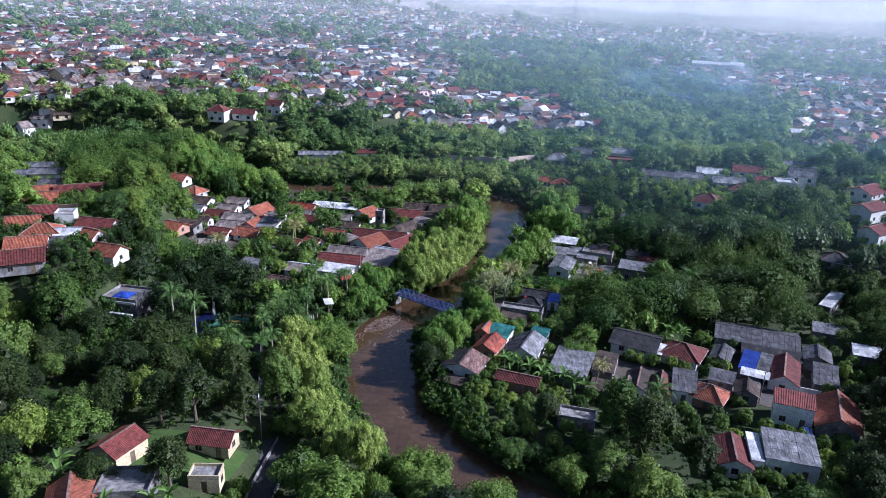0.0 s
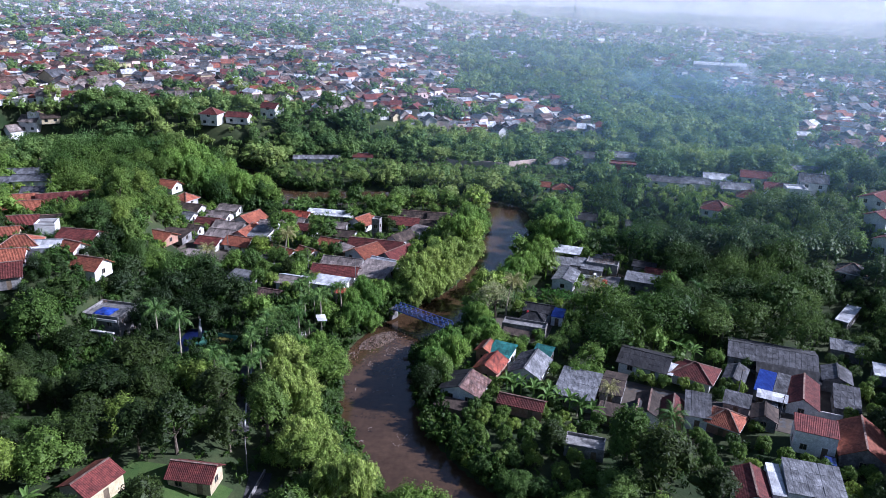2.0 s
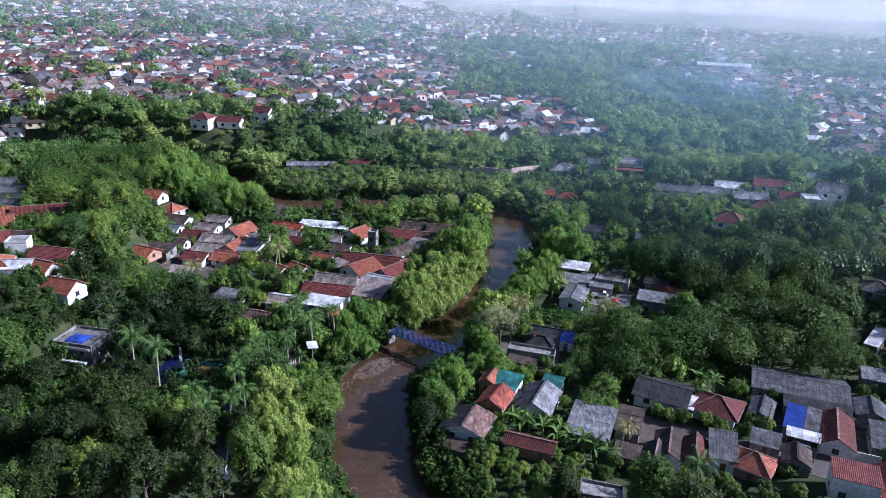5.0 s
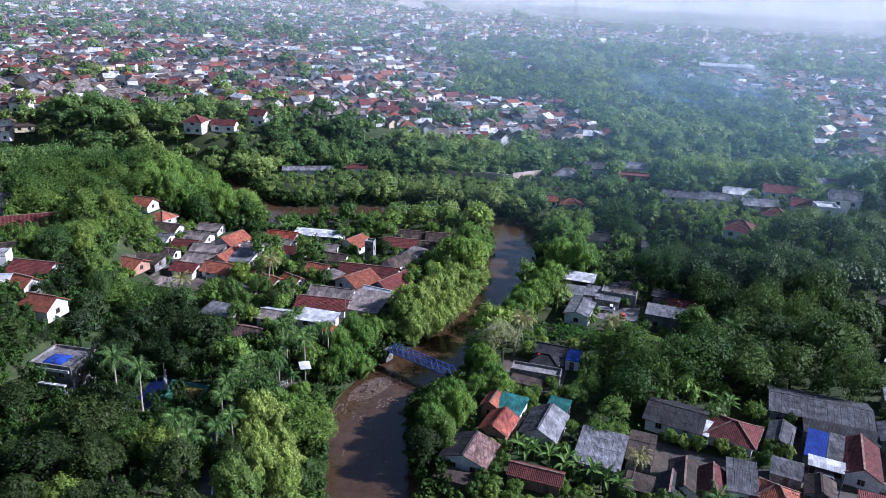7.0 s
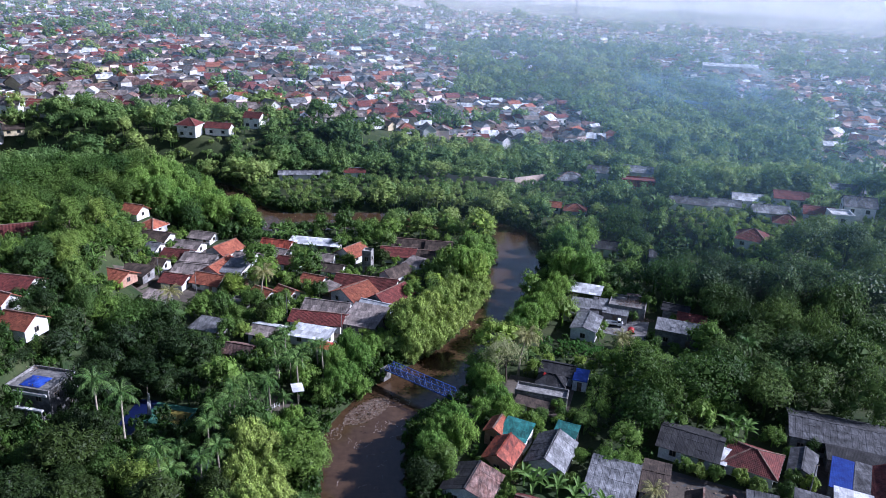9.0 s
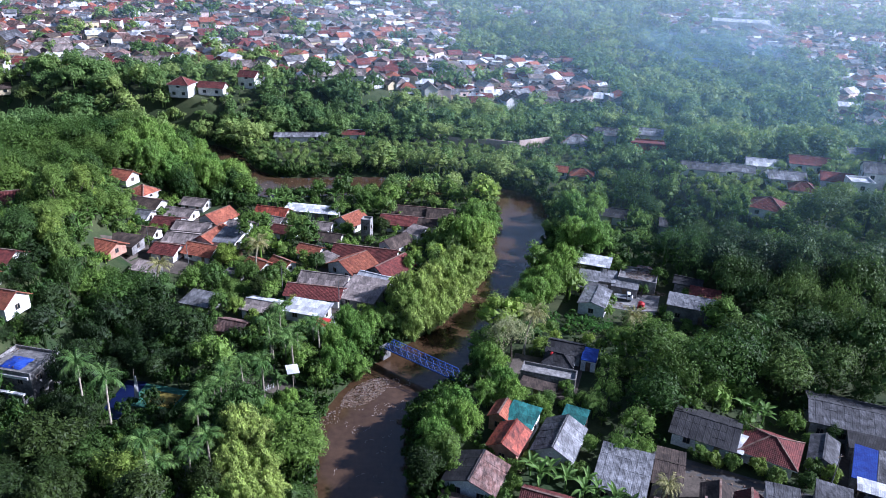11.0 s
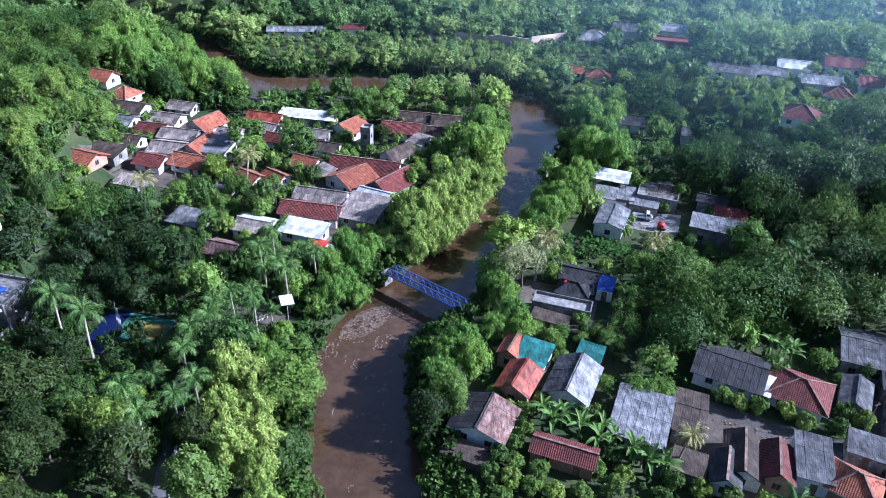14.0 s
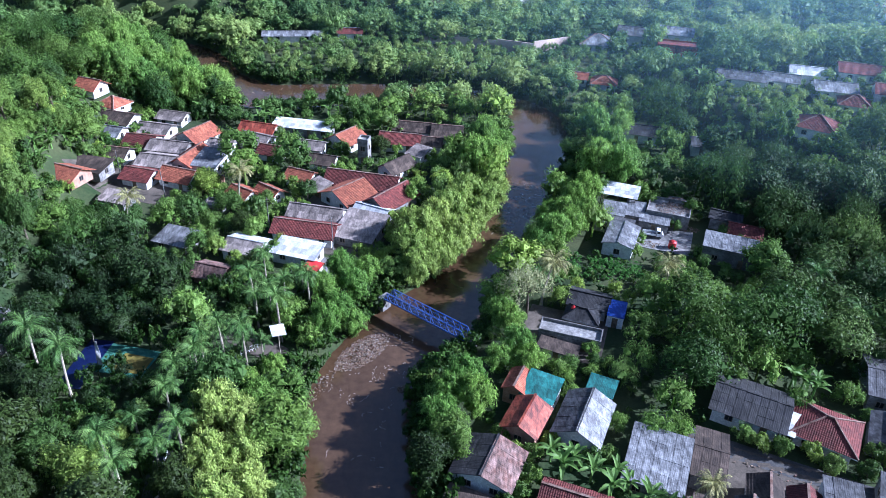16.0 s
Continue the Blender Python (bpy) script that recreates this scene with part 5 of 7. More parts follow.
draped_tarp(-71.6, 79.0, gz(-71, 79.6) + 5.2, 4.0, 3.4, -10, "crumpled bright blue tarpaulin on the flat roof")


def lattice_tower(x, y, h, w, label):
    top = new("radio_tower")
    top.matrix_world = pose(x, y, gz(x, y))
    tagged(top, label, "tower")
    k = 10
    for a, c in ((-1, -1), (1, -1), (1, 1), (-1, 1)):
        part("leg", Build().bar((a * w / 2, c * w / 2, -1), (a * w * 0.1, c * w * 0.1, h), 0.3), M_LGREY, top)
    for i in range(k):
        z0, z1 = h * i / k, h * (i + 1) / k
        s0, s1 = w / 2 * (1 - 0.8 * i / k), w / 2 * (1 - 0.8 * (i + 1) / k)
        b = Build()
        for a, c, e, f in ((-1, -1, 1, -1), (1, -1, 1, 1), (1, 1, -1, 1), (-1, 1, -1, -1)):
            b.bar((a * s0, c * s0, z0), (e * s1, f * s1, z1), 0.2)
        part("bracing", b, M_LGREY, top)


lattice_tower(165, 1150, 58, 5, "tall slim steel radio tower in the haze")
lattice_tower(640, 1750, 60, 9, "steel radio tower far off in the haze")
lattice_tower(980, 1800, 55, 9, "steel radio tower near the hazy skyline")


def utility_pole(x, y, h):
    top = new("utility_pole")
    top.matrix_world = pose(x, y, gz(x, y), 1.5, 0, 20)
    tagged(top, "slim pale concrete utility pole with crossarm", "utility pole", "utility poles")
    part("pole", Build().tube([(0, 0, -0.3), (0, 0, h)], [0.10, 0.06], 8), M_CONC, top)
    part("crossarm", Build().box(0, 0, h - 0.4, 0.9, 0.07, 0.07), M_WOOD, top)
    FOOT.append((x, y, 0.8))


for _x, _y in ((54.8, 65.0), (58.6, 55.6), (-24.6, 112.6), (-38.0, 119.0), (-63.0, 131.0), (-74.4, 136.6), (-29.4, 36.0)):
    utility_pole(_x, _y, 7.0)

rubbish("scrap metal and boards heaped against the yard wall", 44.0, 127.6, 2.6, 1.2, -18, 160, 9, 0.15)
rubbish("scrap and crates stacked beside the store", 33.6, 126.4, 1.6, 1.0, -18, 90, 10, 0.15)
rubbish("rubbish strewn along the village lane", 44.0, 64.0, 9.0, 1.0, -24, 90, 11, 0.1)
rubbish("rubble and boards behind the riverside houses", 9.0, 66.4, 2.4, 1.2, -20, 80, 12, 0.1)


def yard_rack(x, y, z, rot):
    """A rack of rusty pipes and a light frame on the flat roof."""
    top = new("pipe_rack")
    top.matrix_world = pose(x, y, z, 0, 0, rot)
    tagged(top, "rusty steel frame with pipes laid across", "rack")
    for sx in (-1, 1):
        for sy in (-1, 1):
            part("upright", Build().box(sx * 1.4, sy * 0.7, 0.8, 0.09, 0.09, 1.6), M_RUST, top)
    for i in range(5):
        part("pipe", Build().bar((-1.8, -0.6 + 0.3 * i, 1.63), (1.8 - 0.2 * i, -0.55 + 0.3 * i, 1.66), 0.09), M_PINK if i % 2 else M_LGREY, top)
    for sy in (-1, 1):
        part("crossbar", Build().box(0, sy * 0.7, 1.0, 2.9, 0.07, 0.07), M_RUST, top)


rubbish("rubble and planks scattered over the flat roof", -70.2, 79.4, 3.4, 2.6, -10, 120, 13, 5.25)
yard_rack(42.6, 132.6, gz(41.0, 131.4) + 2.75, -18)


def foam():
    """Wisps of foam that drift in loose strings on the brown water."""
    rr = random.Random(15)
    b = Build()
    for cx, cy, rx, ry, n in ((-12.5, 86.5, 4.0, 5.0, 16), (-14.5, 79.0, 5.0, 5.0, 16), (-14.0, 70.0, 4.5, 8.0, 10), (-10.0, 54.0, 5.0, 9.0, 7), (5.5, 118.0, 3.0, 10.0, 9), (-52.0, 198.0, 12.0, 3.0, 6)):
        for _ in range(n):
            x, y = cx + rr.uniform(-rx, rx), cy + rr.uniform(-ry, ry)
            k = int(np.argmin(np.hypot(FLOW[:, 0] - x, FLOW[:, 1] - y)))
            k = min(max(k, 1), len(FLOW) - 2)
            a = math.atan2(FLOW[k + 1, 1] - FLOW[k - 1, 1], FLOW[k + 1, 0] - FLOW[k - 1, 0]) + rr.gauss(0, 0.8)
            bend = rr.gauss(0, 0.25)
            for _i in range(rr.randrange(4, 12)):
                x, y = x + 0.22 * math.cos(a), y + 0.22 * math.sin(a)
                a += bend + rr.gauss(0, 0.25)
                if rr.random() < 0.3 or shore(x, y)[0] > -0.5:
                    continue
                L, w = rr.uniform(0.07, 0.2), rr.uniform(0.015, 0.05)
                c, s = math.cos(a), math.sin(a)
                px, py = x + rr.gauss(0, 0.07), y + rr.gauss(0, 0.07)
                pts = [(-L, -w * 0.2), (-L * 0.3, -w), (L * 0.5, -w * 0.6), (L, 0.0), (L * 0.4, w), (-L * 0.4, w * 0.8)]
                vs = [(px + u * c - q * s, py + u * s + q * c, 0.025) for u, q in pts]
                b.add(vs + [(p[0], p[1], -0.03) for p in vs], [(0, 1, 2, 3, 4, 5)] + [(i, (i + 1) % 6, 6 + (i + 1) % 6, 6 + i) for i in range(6)])
    tagged(new("foam", b.mesh("foam", M_FOAM)), "thin pale foam streaks and flotsam on the river", "foam", kind="stuff")


M_FOAM = surf("dirty_foam", (0.22, 0.17, 0.135), (0.42, 0.35, 0.29), 1.5, 6.0, 0.8, 0.1, rnd=0.0)
foam()

# ---- vegetation ----
CORE_V = np.array([(1, 0, 0), (-1, 0, 0), (0, 1, 0), (0, -1, 0), (0, 0, 1), (0, 0, -1)], dtype=float)
CORE_F = np.array([(0, 2, 4), (2, 1, 4), (1, 3, 4), (3, 0, 4), (2, 0, 5), (1, 2, 5), (3, 1, 5), (0, 3, 5)])


def unit(a):
    return a / np.maximum(np.linalg.norm(a, axis=-1, keepdims=True), 1e-6)


def crown(rng, R, H, base, clumps, leaves, size, slim=0.5, droop=0.3, core=0.8, flat=0.0, tri=False):
    """A crown of leaf clumps: R radius, H height above base. Returns vertices and faces of leaves and inner twig masses."""
    d = unit(rng.normal(size=(clumps, 3)))
    d[:, 2] = np.where(d[:, 2] < -0.25, -d[:, 2], d[:, 2])
    k = rng.uniform(0.45, 1.0, clumps) ** 0.6
    lump = 1 + 0.28 * np.sin(3 * np.arctan2(d[:, 1], d[:, 0]) + rng.uniform(0, 6)) * (1 - np.abs(d[:, 2]))
    cr = rng.uniform(0.17, 0.40, clumps) * R
    c = d * k[:, None] * np.array([R * 0.78, R * 0.78, H * 0.5]) * lump[:, None]
    c[:, 2] += base + H * 0.42
    mid = np.array([0, 0, base + H * 0.3])
    w = rng.choice(clumps, leaves, p=cr ** 2 / np.sum(cr ** 2))
    out = unit(c - mid)
    v = unit(rng.normal(size=(leaves, 3)) + out[w] * 0.7 + np.array([0, 0, 0.35]))
    stretch = np.array([1, 1, 0.8 + droop])
    p = c[w] + v * cr[w, None] * rng.uniform(0.70, 1.22, leaves)[:, None] * stretch
    nrm = unit(v + out[w] * 0.25 + rng.normal(size=(leaves, 3)) * 0.48 + np.array([0, 0, 0.25 + flat]))
    t = unit(np.cross(nrm, rng.normal(size=(leaves, 3))))
    t = unit(t + np.array([0, 0, -droop * 2.2]) + v * droop)
    s = unit(np.cross(nrm, t))
    a = size * rng.uniform(0.7, 1.35, leaves)[:, None]
    if tri:
        V = np.stack([p - t * a * 0.55 + s * a * slim * 0.6, p - t * a * 0.55 - s * a * slim * 0.6, p + t * a * 0.75], 1).reshape(-1, 3)
        F = np.arange(leaves * 3).reshape(-1, 3)
    else:
        V = np.stack([p - t * a * 0.6, p + s * a * slim * 0.55, p + t * a * 0.65, p - s * a * slim * 0.55], 1).reshape(-1, 3)
        F = np.arange(leaves * 4).reshape(-1, 4)
    CV = (c[:, None, :] + CORE_V[None] * (cr * core)[:, None, None] * np.array([1, 1, 0.85])).reshape(-1, 3)
    CF = (CORE_F[None] + (np.arange(clumps) * len(CORE_V))[:, None, None]).reshape(-1, 3) + len(V)
    return np.vstack([V, CV]), F, CF


def crown_mesh(name, mat, *args, **kw):
    V, F, CF = crown(*args, **kw)
    me = bpy.data.meshes.new(name)
    me.from_pydata(V.tolist(), [], F.tolist() + CF.tolist())
    me.materials.append(mat)
    return me


def trunk_build(rng, h, r, limbs, spread):
    b = Build()
    lean = rng.uniform(-0.25, 0.25, 2)
    pts = [(lean[0] * s, lean[1] * s, h * s - 0.4 * (s == 0)) for s in (0, 0.35, 0.7, 1.0)]
    b.tube(pts, [r * 1.35, r, r * 0.8, r * 0.5], 7)
    for i in range(limbs):
        a = 2 * math.pi * (i + rng.uniform(-0.3, 0.3)) / limbs
        z0 = h * rng.uniform(0.5, 0.95)
        e = (spread * math.cos(a), spread * math.sin(a), z0 + spread * rng.uniform(0.5, 0.9))
        m = (e[0] * 0.45 + lean[0], e[1] * 0.45 + lean[1], z0 + (e[2] - z0) * 0.6)
        b.tube([(lean[0], lean[1], z0), m, e], [r * 0.45, r * 0.3, r * 0.1], 5)
    return b


RNG = np.random.default_rng(11)


def tree_kind(label, category, name, leaf_mat, th, tr, limbs, spread, **kw):
    top = new(name)
    tagged(top, label, category, "trees of the river valley")
    part("trunk", trunk_build(RNG, th, tr, limbs, spread), M_BARK, top)
    part("crown", crown_mesh("crown", leaf_mat, RNG, **kw), None, top)
    return top


TREES = [
    tree_kind("mango tree with dense domed crown and shade-darkened leaves", "tree", "mango_tree", M_SHADELEAF, 2.8, 0.24, 5, 2.0, R=3.5, H=6.6, base=0.5, clumps=54, leaves=4000, size=0.27, tri=True),
    tree_kind("jackfruit tree with upright crown and shade-darkened leaves", "tree", "jackfruit_tree", M_SHADELEAF, 3.4, 0.22, 5, 1.8, R=3.0, H=7.6, base=0.8, clumps=44, leaves=3600, size=0.28, tri=True),
    tree_kind("dense dark green broadleaf tree with rounded crown", "tree", "broadleaf_tree", M_LEAF, 3.2, 0.22, 5, 2.0, R=3.4, H=7.0, base=0.7, clumps=50, leaves=3800, size=0.28, tri=True),
    tree_kind("bushy green fruit tree with lumpy crown", "tree", "broadleaf_tree", M_LEAF, 2.4, 0.2, 5, 1.8, R=3.2, H=5.6, base=0.5, clumps=46, leaves=3600, size=0.27, tri=True),
    tree_kind("tall green tree with uneven open crown", "tree", "broadleaf_tree", M_LEAF, 5.0, 0.24, 6, 1.9, R=3.0, H=8.6, base=1.4, clumps=40, leaves=3400, size=0.30, droop=0.5, tri=True),
    tree_kind("spreading green tree with layered crown", "tree", "broadleaf_tree", M_LEAF, 3.6, 0.26, 6, 2.8, R=4.0, H=6.2, base=1.2, clumps=56, leaves=4100, size=0.29, flat=0.4, tri=True),
    tree_kind("light green tree with fine drooping foliage", "tree", "broadleaf_tree", M_LEAF, 3.2, 0.2, 5, 1.8, R=3.1, H=7.0, base=0.5, clumps=44, leaves=4000, size=0.35, slim=0.34, droop=0.9, tri=True),
]


def bamboo_foliage(mat, rng, R, H, culms, leaves):
    """Leafy plumes along arching culms, their tips hanging over."""
    az = np.arange(culms) * 2.4 + rng.uniform(-0.4, 0.4, culms)
    reach = R * (0.15 + 0.85 * np.sqrt((np.arange(culms) + 0.5) / culms)) * rng.uniform(0.8, 1.12, culms)
    top = H * (1.02 - 0.38 * (reach / R) ** 2) * rng.uniform(0.85, 1.08, culms)

    def along(i, s):
        r = reach[i] * (0.12 + 0.95 * s ** 1.5)
        z = top[i] * (1.55 * s - 0.62 * s ** 3.2)
        return np.column_stack([r * np.cos(az[i]), r * np.sin(az[i]), z])

    w = rng.integers(culms, size=leaves)
    s = 1.08 - 0.86 * rng.random(leaves) ** 1.35
    knot = np.round(s * 9 + 0.5 * np.sin(w * 1.7)) / 9
    s = 0.45 * s + 0.55 * knot
    c = along(w, s)
    fat = (0.18 + 0.16 * rng.random(culms))[w] * R * (1.0 - 0.45 * np.clip(s - 0.55, 0, 1))
    v = unit(rng.normal(size=(leaves, 3)) + np.array([0, 0, 0.15]))
    p = c + v * (fat * rng.uniform(0.45, 1.1, leaves))[:, None] * np.array([1, 1, 1.15])
    p[:, 2] = np.maximum(p[:, 2] - 0.25 * rng.random(leaves) ** 2 * fat * 3, 0.15)
    out = unit(np.column_stack([np.cos(az[w]), np.sin(az[w]), np.full(leaves, 0.6)]))
    nrm = unit(v * 0.9 + out * 0.5 + rng.normal(size=(leaves, 3)) * 0.35 + np.array([0, 0, 0.3]))
    t = unit(np.cross(nrm, rng.normal(size=(leaves, 3))) * 0.7 + np.array([0, 0, -1.0]) + out * 0.35)
    q = unit(np.cross(nrm, t))
    a = 0.42 * rng.uniform(0.6, 1.4, leaves)[:, None]
    V = np.stack([p - t * a * 0.5 + q * a * 0.19, p - t * a * 0.5 - q * a * 0.19, p + t * a * 0.9], 1).reshape(-1, 3)
    F = np.arange(leaves * 3).reshape(-1, 3).tolist()
    for i in range(culms):
        for u in (0.3, 0.5, 0.68, 0.84):
            m = along(np.array([i]), np.array([u]))[0]
            F += (CORE_F + len(V)).tolist()
            V = np.vstack([V, m + CORE_V * np.array([0.11, 0.11, 0.14]) * R])
    me = bpy.data.meshes.new("foliage")
    me.from_pydata(V.tolist(), [], F)
    me.materials.append(mat)
    return me


BAMBOO = []
for lab, mt, R, H in (("yellow-green bamboo clump arching over the river", M_BAMB, 3.6, 8.6), ("feathery pale green bamboo clump", M_BAMB, 3.2, 9.6), ("green bamboo clump with drooping plumes", M_BAMD, 3.4, 8.8)):
    top = new("bamboo_clump")
    tagged(top, lab, "bamboo", "bamboo on the banks")
    for i in range(9):
        a, s = i * 2.4, 0.5 + 0.12 * i
        part("culm", Build().tube([(0.3 * math.cos(a), 0.3 * math.sin(a), -0.4), (s * 0.7 * math.cos(a), s * 0.7 * math.sin(a), H * 0.55), (s * 1.7 * math.cos(a), s * 1.7 * math.sin(a), H * 0.92)], [0.07, 0.06, 0.02], 5), M_SHAFT, top)
    part("foliage", bamboo_foliage(mt, RNG, R, H, 30, 6400), None, top)
    BAMBOO.append(top)
SHRUB = tree_kind("low leafy shrub in the undergrowth", "shrub", "shrub", M_LEAF, 0.8, 0.08, 4, 0.7, R=1.6, H=2.2, base=0.2, clumps=18, leaves=1300, size=0.26, tri=True)
PALE = tree_kind("tree with pale straw-coloured blossom crown", "tree", "blossoming_tree", M_PALE, 3.6, 0.18, 7, 2.2, R=2.9, H=6.4, base=1.6, clumps=40, leaves=1500, size=0.20, core=0.05, tri=True)


def frond_mesh(name, L, width, droop, mat, n=20):
    """An arching rib with two ranks of narrow hanging leaflets."""
    b, pts, a = Build(), [(0.0, 0.0)], radians(42)
    for i in range(n):
        a -= droop * (1.2 + 1.6 * i / n) / n
        pts.append((pts[-1][0] + L / n * math.cos(a), pts[-1][1] + L / n * math.sin(a)))
    rr = random.Random(int(L * 100))
    for i in range(n):
        (x0, z0), (x1, z1) = pts[i], pts[i + 1]
        w = width * 1.15 * (math.sin(math.pi * min(1, (i + 2.5) / (n + 2)) ** 0.8) + 0.12)
        if i > 1:
            for s in (-1, 1):
                k, dz = w * rr.uniform(0.75, 1.1), rr.uniform(0.35, 0.85)
                b.add([(x0, 0, z0), (x0 + (x1 - x0) * 0.75, 0, z0 + (z1 - z0) * 0.75), (x1 + k * 0.45, s * k * 0.85, z1 - k * dz)], [(0, 1, 2)])
        b.add([(x0, -0.03, z0 + 0.01), (x1, -0.03, z1 + 0.01), (x1, 0.03, z1 + 0.01), (x0, 0.03, z0 + 0.01)], [(0, 1, 2, 3)])
    return b.mesh(name, mat)


def palm_kind(name, label, h, r, nf, L, width, droop, mat, shaft=False, lean=0.6):
    top = new(name)
    tagged(top, label, "palm", "palms")
    pts = [(lean * s * s, 0, h * s - 0.3 * (s == 0)) for s in (0, 0.2, 0.45, 0.7, 1)]
    part("trunk", Build().tube(pts, [r * 1.5, r, r * 0.9, r * 0.85, r * 0.75], 8), M_PALM, top)
    if shaft:
        part("crownshaft", Build().tube([(lean, 0, h), (lean, 0, h + 0.6), (lean, 0, h + 1.1)], [r * 0.95, r * 0.9, r * 0.4], 8), M_SHAFT, top)
    me = frond_mesh("frond", L, width, droop, mat)
    rr = random.Random(int(h * 100))
    for i in range(nf):
        f = part("frond", me, None, top)
        tier = i % 3
        f.matrix_local = pose(lean, 0, h + (0.9 if shaft else 0), 0, -34 + 30 * tier + rr.uniform(-8, 8), i * 137.5 + rr.uniform(-9, 9)) @ Matrix.Scale(rr.uniform(0.85, 1.1), 4)
    return top


COCO = palm_kind("coconut_palm", "tall coconut palm with spreading yellowish fronds", 6.2, 0.17, 18, 3.0, 0.62, 1.0, M_PFY, lean=0.9)
COCOG = palm_kind("coconut_palm", "coconut palm with dusky green fronds", 6.6, 0.17, 18, 3.1, 0.62, 1.0, M_PFR, lean=0.7)
ROYAL = palm_kind("royal_palm", "slender royal palm with pale trunk and shaggy green crown", 7.0, 0.19, 16, 3.1, 0.78, 1.25, M_PFG, True, 0.25)
LOWPALM = palm_kind("palm", "short bushy palm with arching fronds", 2.6, 0.14, 15, 2.4, 0.55, 1.0, M_PFR, False, 0.2)


def banana_leaf():
    """A paddle blade that arches over, folded along its rib and torn at the edge."""
    b, n = Build(), 10
    for i in range(n + 1):
        s = i / n
        x, z = 2.35 * s * (1 - 0.1 * s), 1.0 * s - 1.35 * s * s
        w = 0.30 * math.sin(math.pi * min(1.0, 0.08 + s * 0.9)) ** 0.7 * (1.0, 0.82, 0.96, 0.7)[i % 4] + 0.02
        for y, dz in ((-w, 0.2), (0, 0), (w, 0.2)):
            b.v.append((x, y, z + dz * w * 2))
    for i in range(n):
        for j in range(2):
            k = i * 3 + j
            b.f.append((k, k + 3, k + 4, k + 1))
    return b.mesh("leaf", M_BAN)


BANANA = new("banana_plant")
tagged(BANANA, "banana plant with broad torn pale green leaves", "banana plant", "banana plants")
part("stem", Build().tube([(0, 0, -0.2), (0, 0, 1.2), (0, 0, 2.3)], [0.16, 0.13, 0.08], 7), M_SHAFT, BANANA)
_bl = banana_leaf()
for _i in range(8):
    part("leaf", _bl, None, BANANA).matrix_local = pose(0, 0, 2.0 + 0.04 * _i, 0, -58 + 16 * (_i % 4), _i * 137.5)

PROTO = [*TREES, *BAMBOO, SHRUB, PALE, COCO, COCOG, ROYAL, LOWPALM, BANANA]
used = set()


def plant(proto, x, y, s=1.0, rot=0.0, sz=None, z=None):
    """Sets a plant on the ground; the first of each kind is the prototype itself."""
    m = pose(x, y, (gz(x, y) if z is None else z) - 0.05, 0, 0, rot) @ Matrix.Diagonal((s, s, sz or s, 1))
    if proto.name not in used:
        used.add(proto.name)
        proto.matrix_world = m
        return proto
    sc = proto.scale.copy()
    proto.scale = (1, 1, 1)
    ob = copy_thing(proto, m)
    proto.scale = sc
    return ob


PLANTED = []  # (x, y, radius)


def row_of(protos, pts, s0, s1, seed, r=2.6, sz=1.0):
    rr = random.Random(seed)
    for x, y in pts:
        s = rr.uniform(s0, s1)
        plant(protos[rr.randrange(len(protos))], x, y, s, rr.uniform(0, 360), s * sz * rr.uniform(0.9, 1.15))
        PLANTED.append((x, y, r * s))


# bamboo and willow-like growth on the left bank, downstream of the bridge
row_of(BAMBOO[:2], [(-16.5, 35), (-18.5, 40), (-21, 45), (-23, 50), (-24.5, 55.5), (-26.5, 61), (-28, 66), (-22.5, 41), (-27, 52), (-30, 59), (-31.5, 67), (-11.5, 29.5), (-16, 30.5)], 0.74, 0.95, 1)
row_of(BAMBOO[2:], [(-27.5, 71), (-30, 75), (-27, 78)], 0.5, 0.68, 2)
# green growth at the left bridge foot
row_of([BAMBOO[2]], [(-20.2, 92.6), (-18.2, 97.5), (-23.0, 95.5), (-21.6, 89.0), (-16.8, 102.4), (-21.2, 101.0), (-17.6, 91.0)], 0.66, 0.8, 3)
# the great bamboo grove on the left bank, upstream of the bridge
row_of(BAMBOO[:2], [(-8.4, 105.4), (-5.6, 108.6), (-10.2, 109.6), (-3.4, 112.4), (-8.0, 113.6), (-1.4, 116.6), (-6.0, 118), (-10.8, 115.5), (0.6, 121), (-4.0, 122.6), (2.6, 125.6), (-2.0, 127), (4.2, 130.6), (-0.4, 132), (5.4, 135)], 0.84, 1.02, 4)
row_of([BAMBOO[2]], [(4.5, 148), (1.0, 146), (6.5, 154), (2.5, 152), (7.4, 160), (3.0, 158.5)], 0.85, 1.05, 5)
# right bank
row_of([BAMBOO[2]], [(-2.6, 69.2), (-2.0, 73.6), (1.8, 72.4), (0.2, 76.4)], 0.72, 0.86, 6)
row_of([BAMBOO[2]], [(5.2, 81.8), (8.0, 85.6), (7.0, 90.6), (9.4, 81.6), (5.6, 92.6)], 0.6, 0.75, 7)
row_of([PALE], [(8.6, 95.0), (10.4, 97.0)], 1.2, 1.3, 8)
row_of([BAMBOO[2]], [(13.4, 113.5), (16.6, 116.5), (15.6, 121.5), (19.6, 120.5), (19.2, 127), (22.6, 126), (21.6, 132), (24.2, 134), (16.4, 127.5)], 0.72, 0.9, 9)
row_of([LOWPALM], [(13.4, 105.6), (12.0, 103.6), (15.0, 103.4)], 1.0, 1.2, 10, 2)
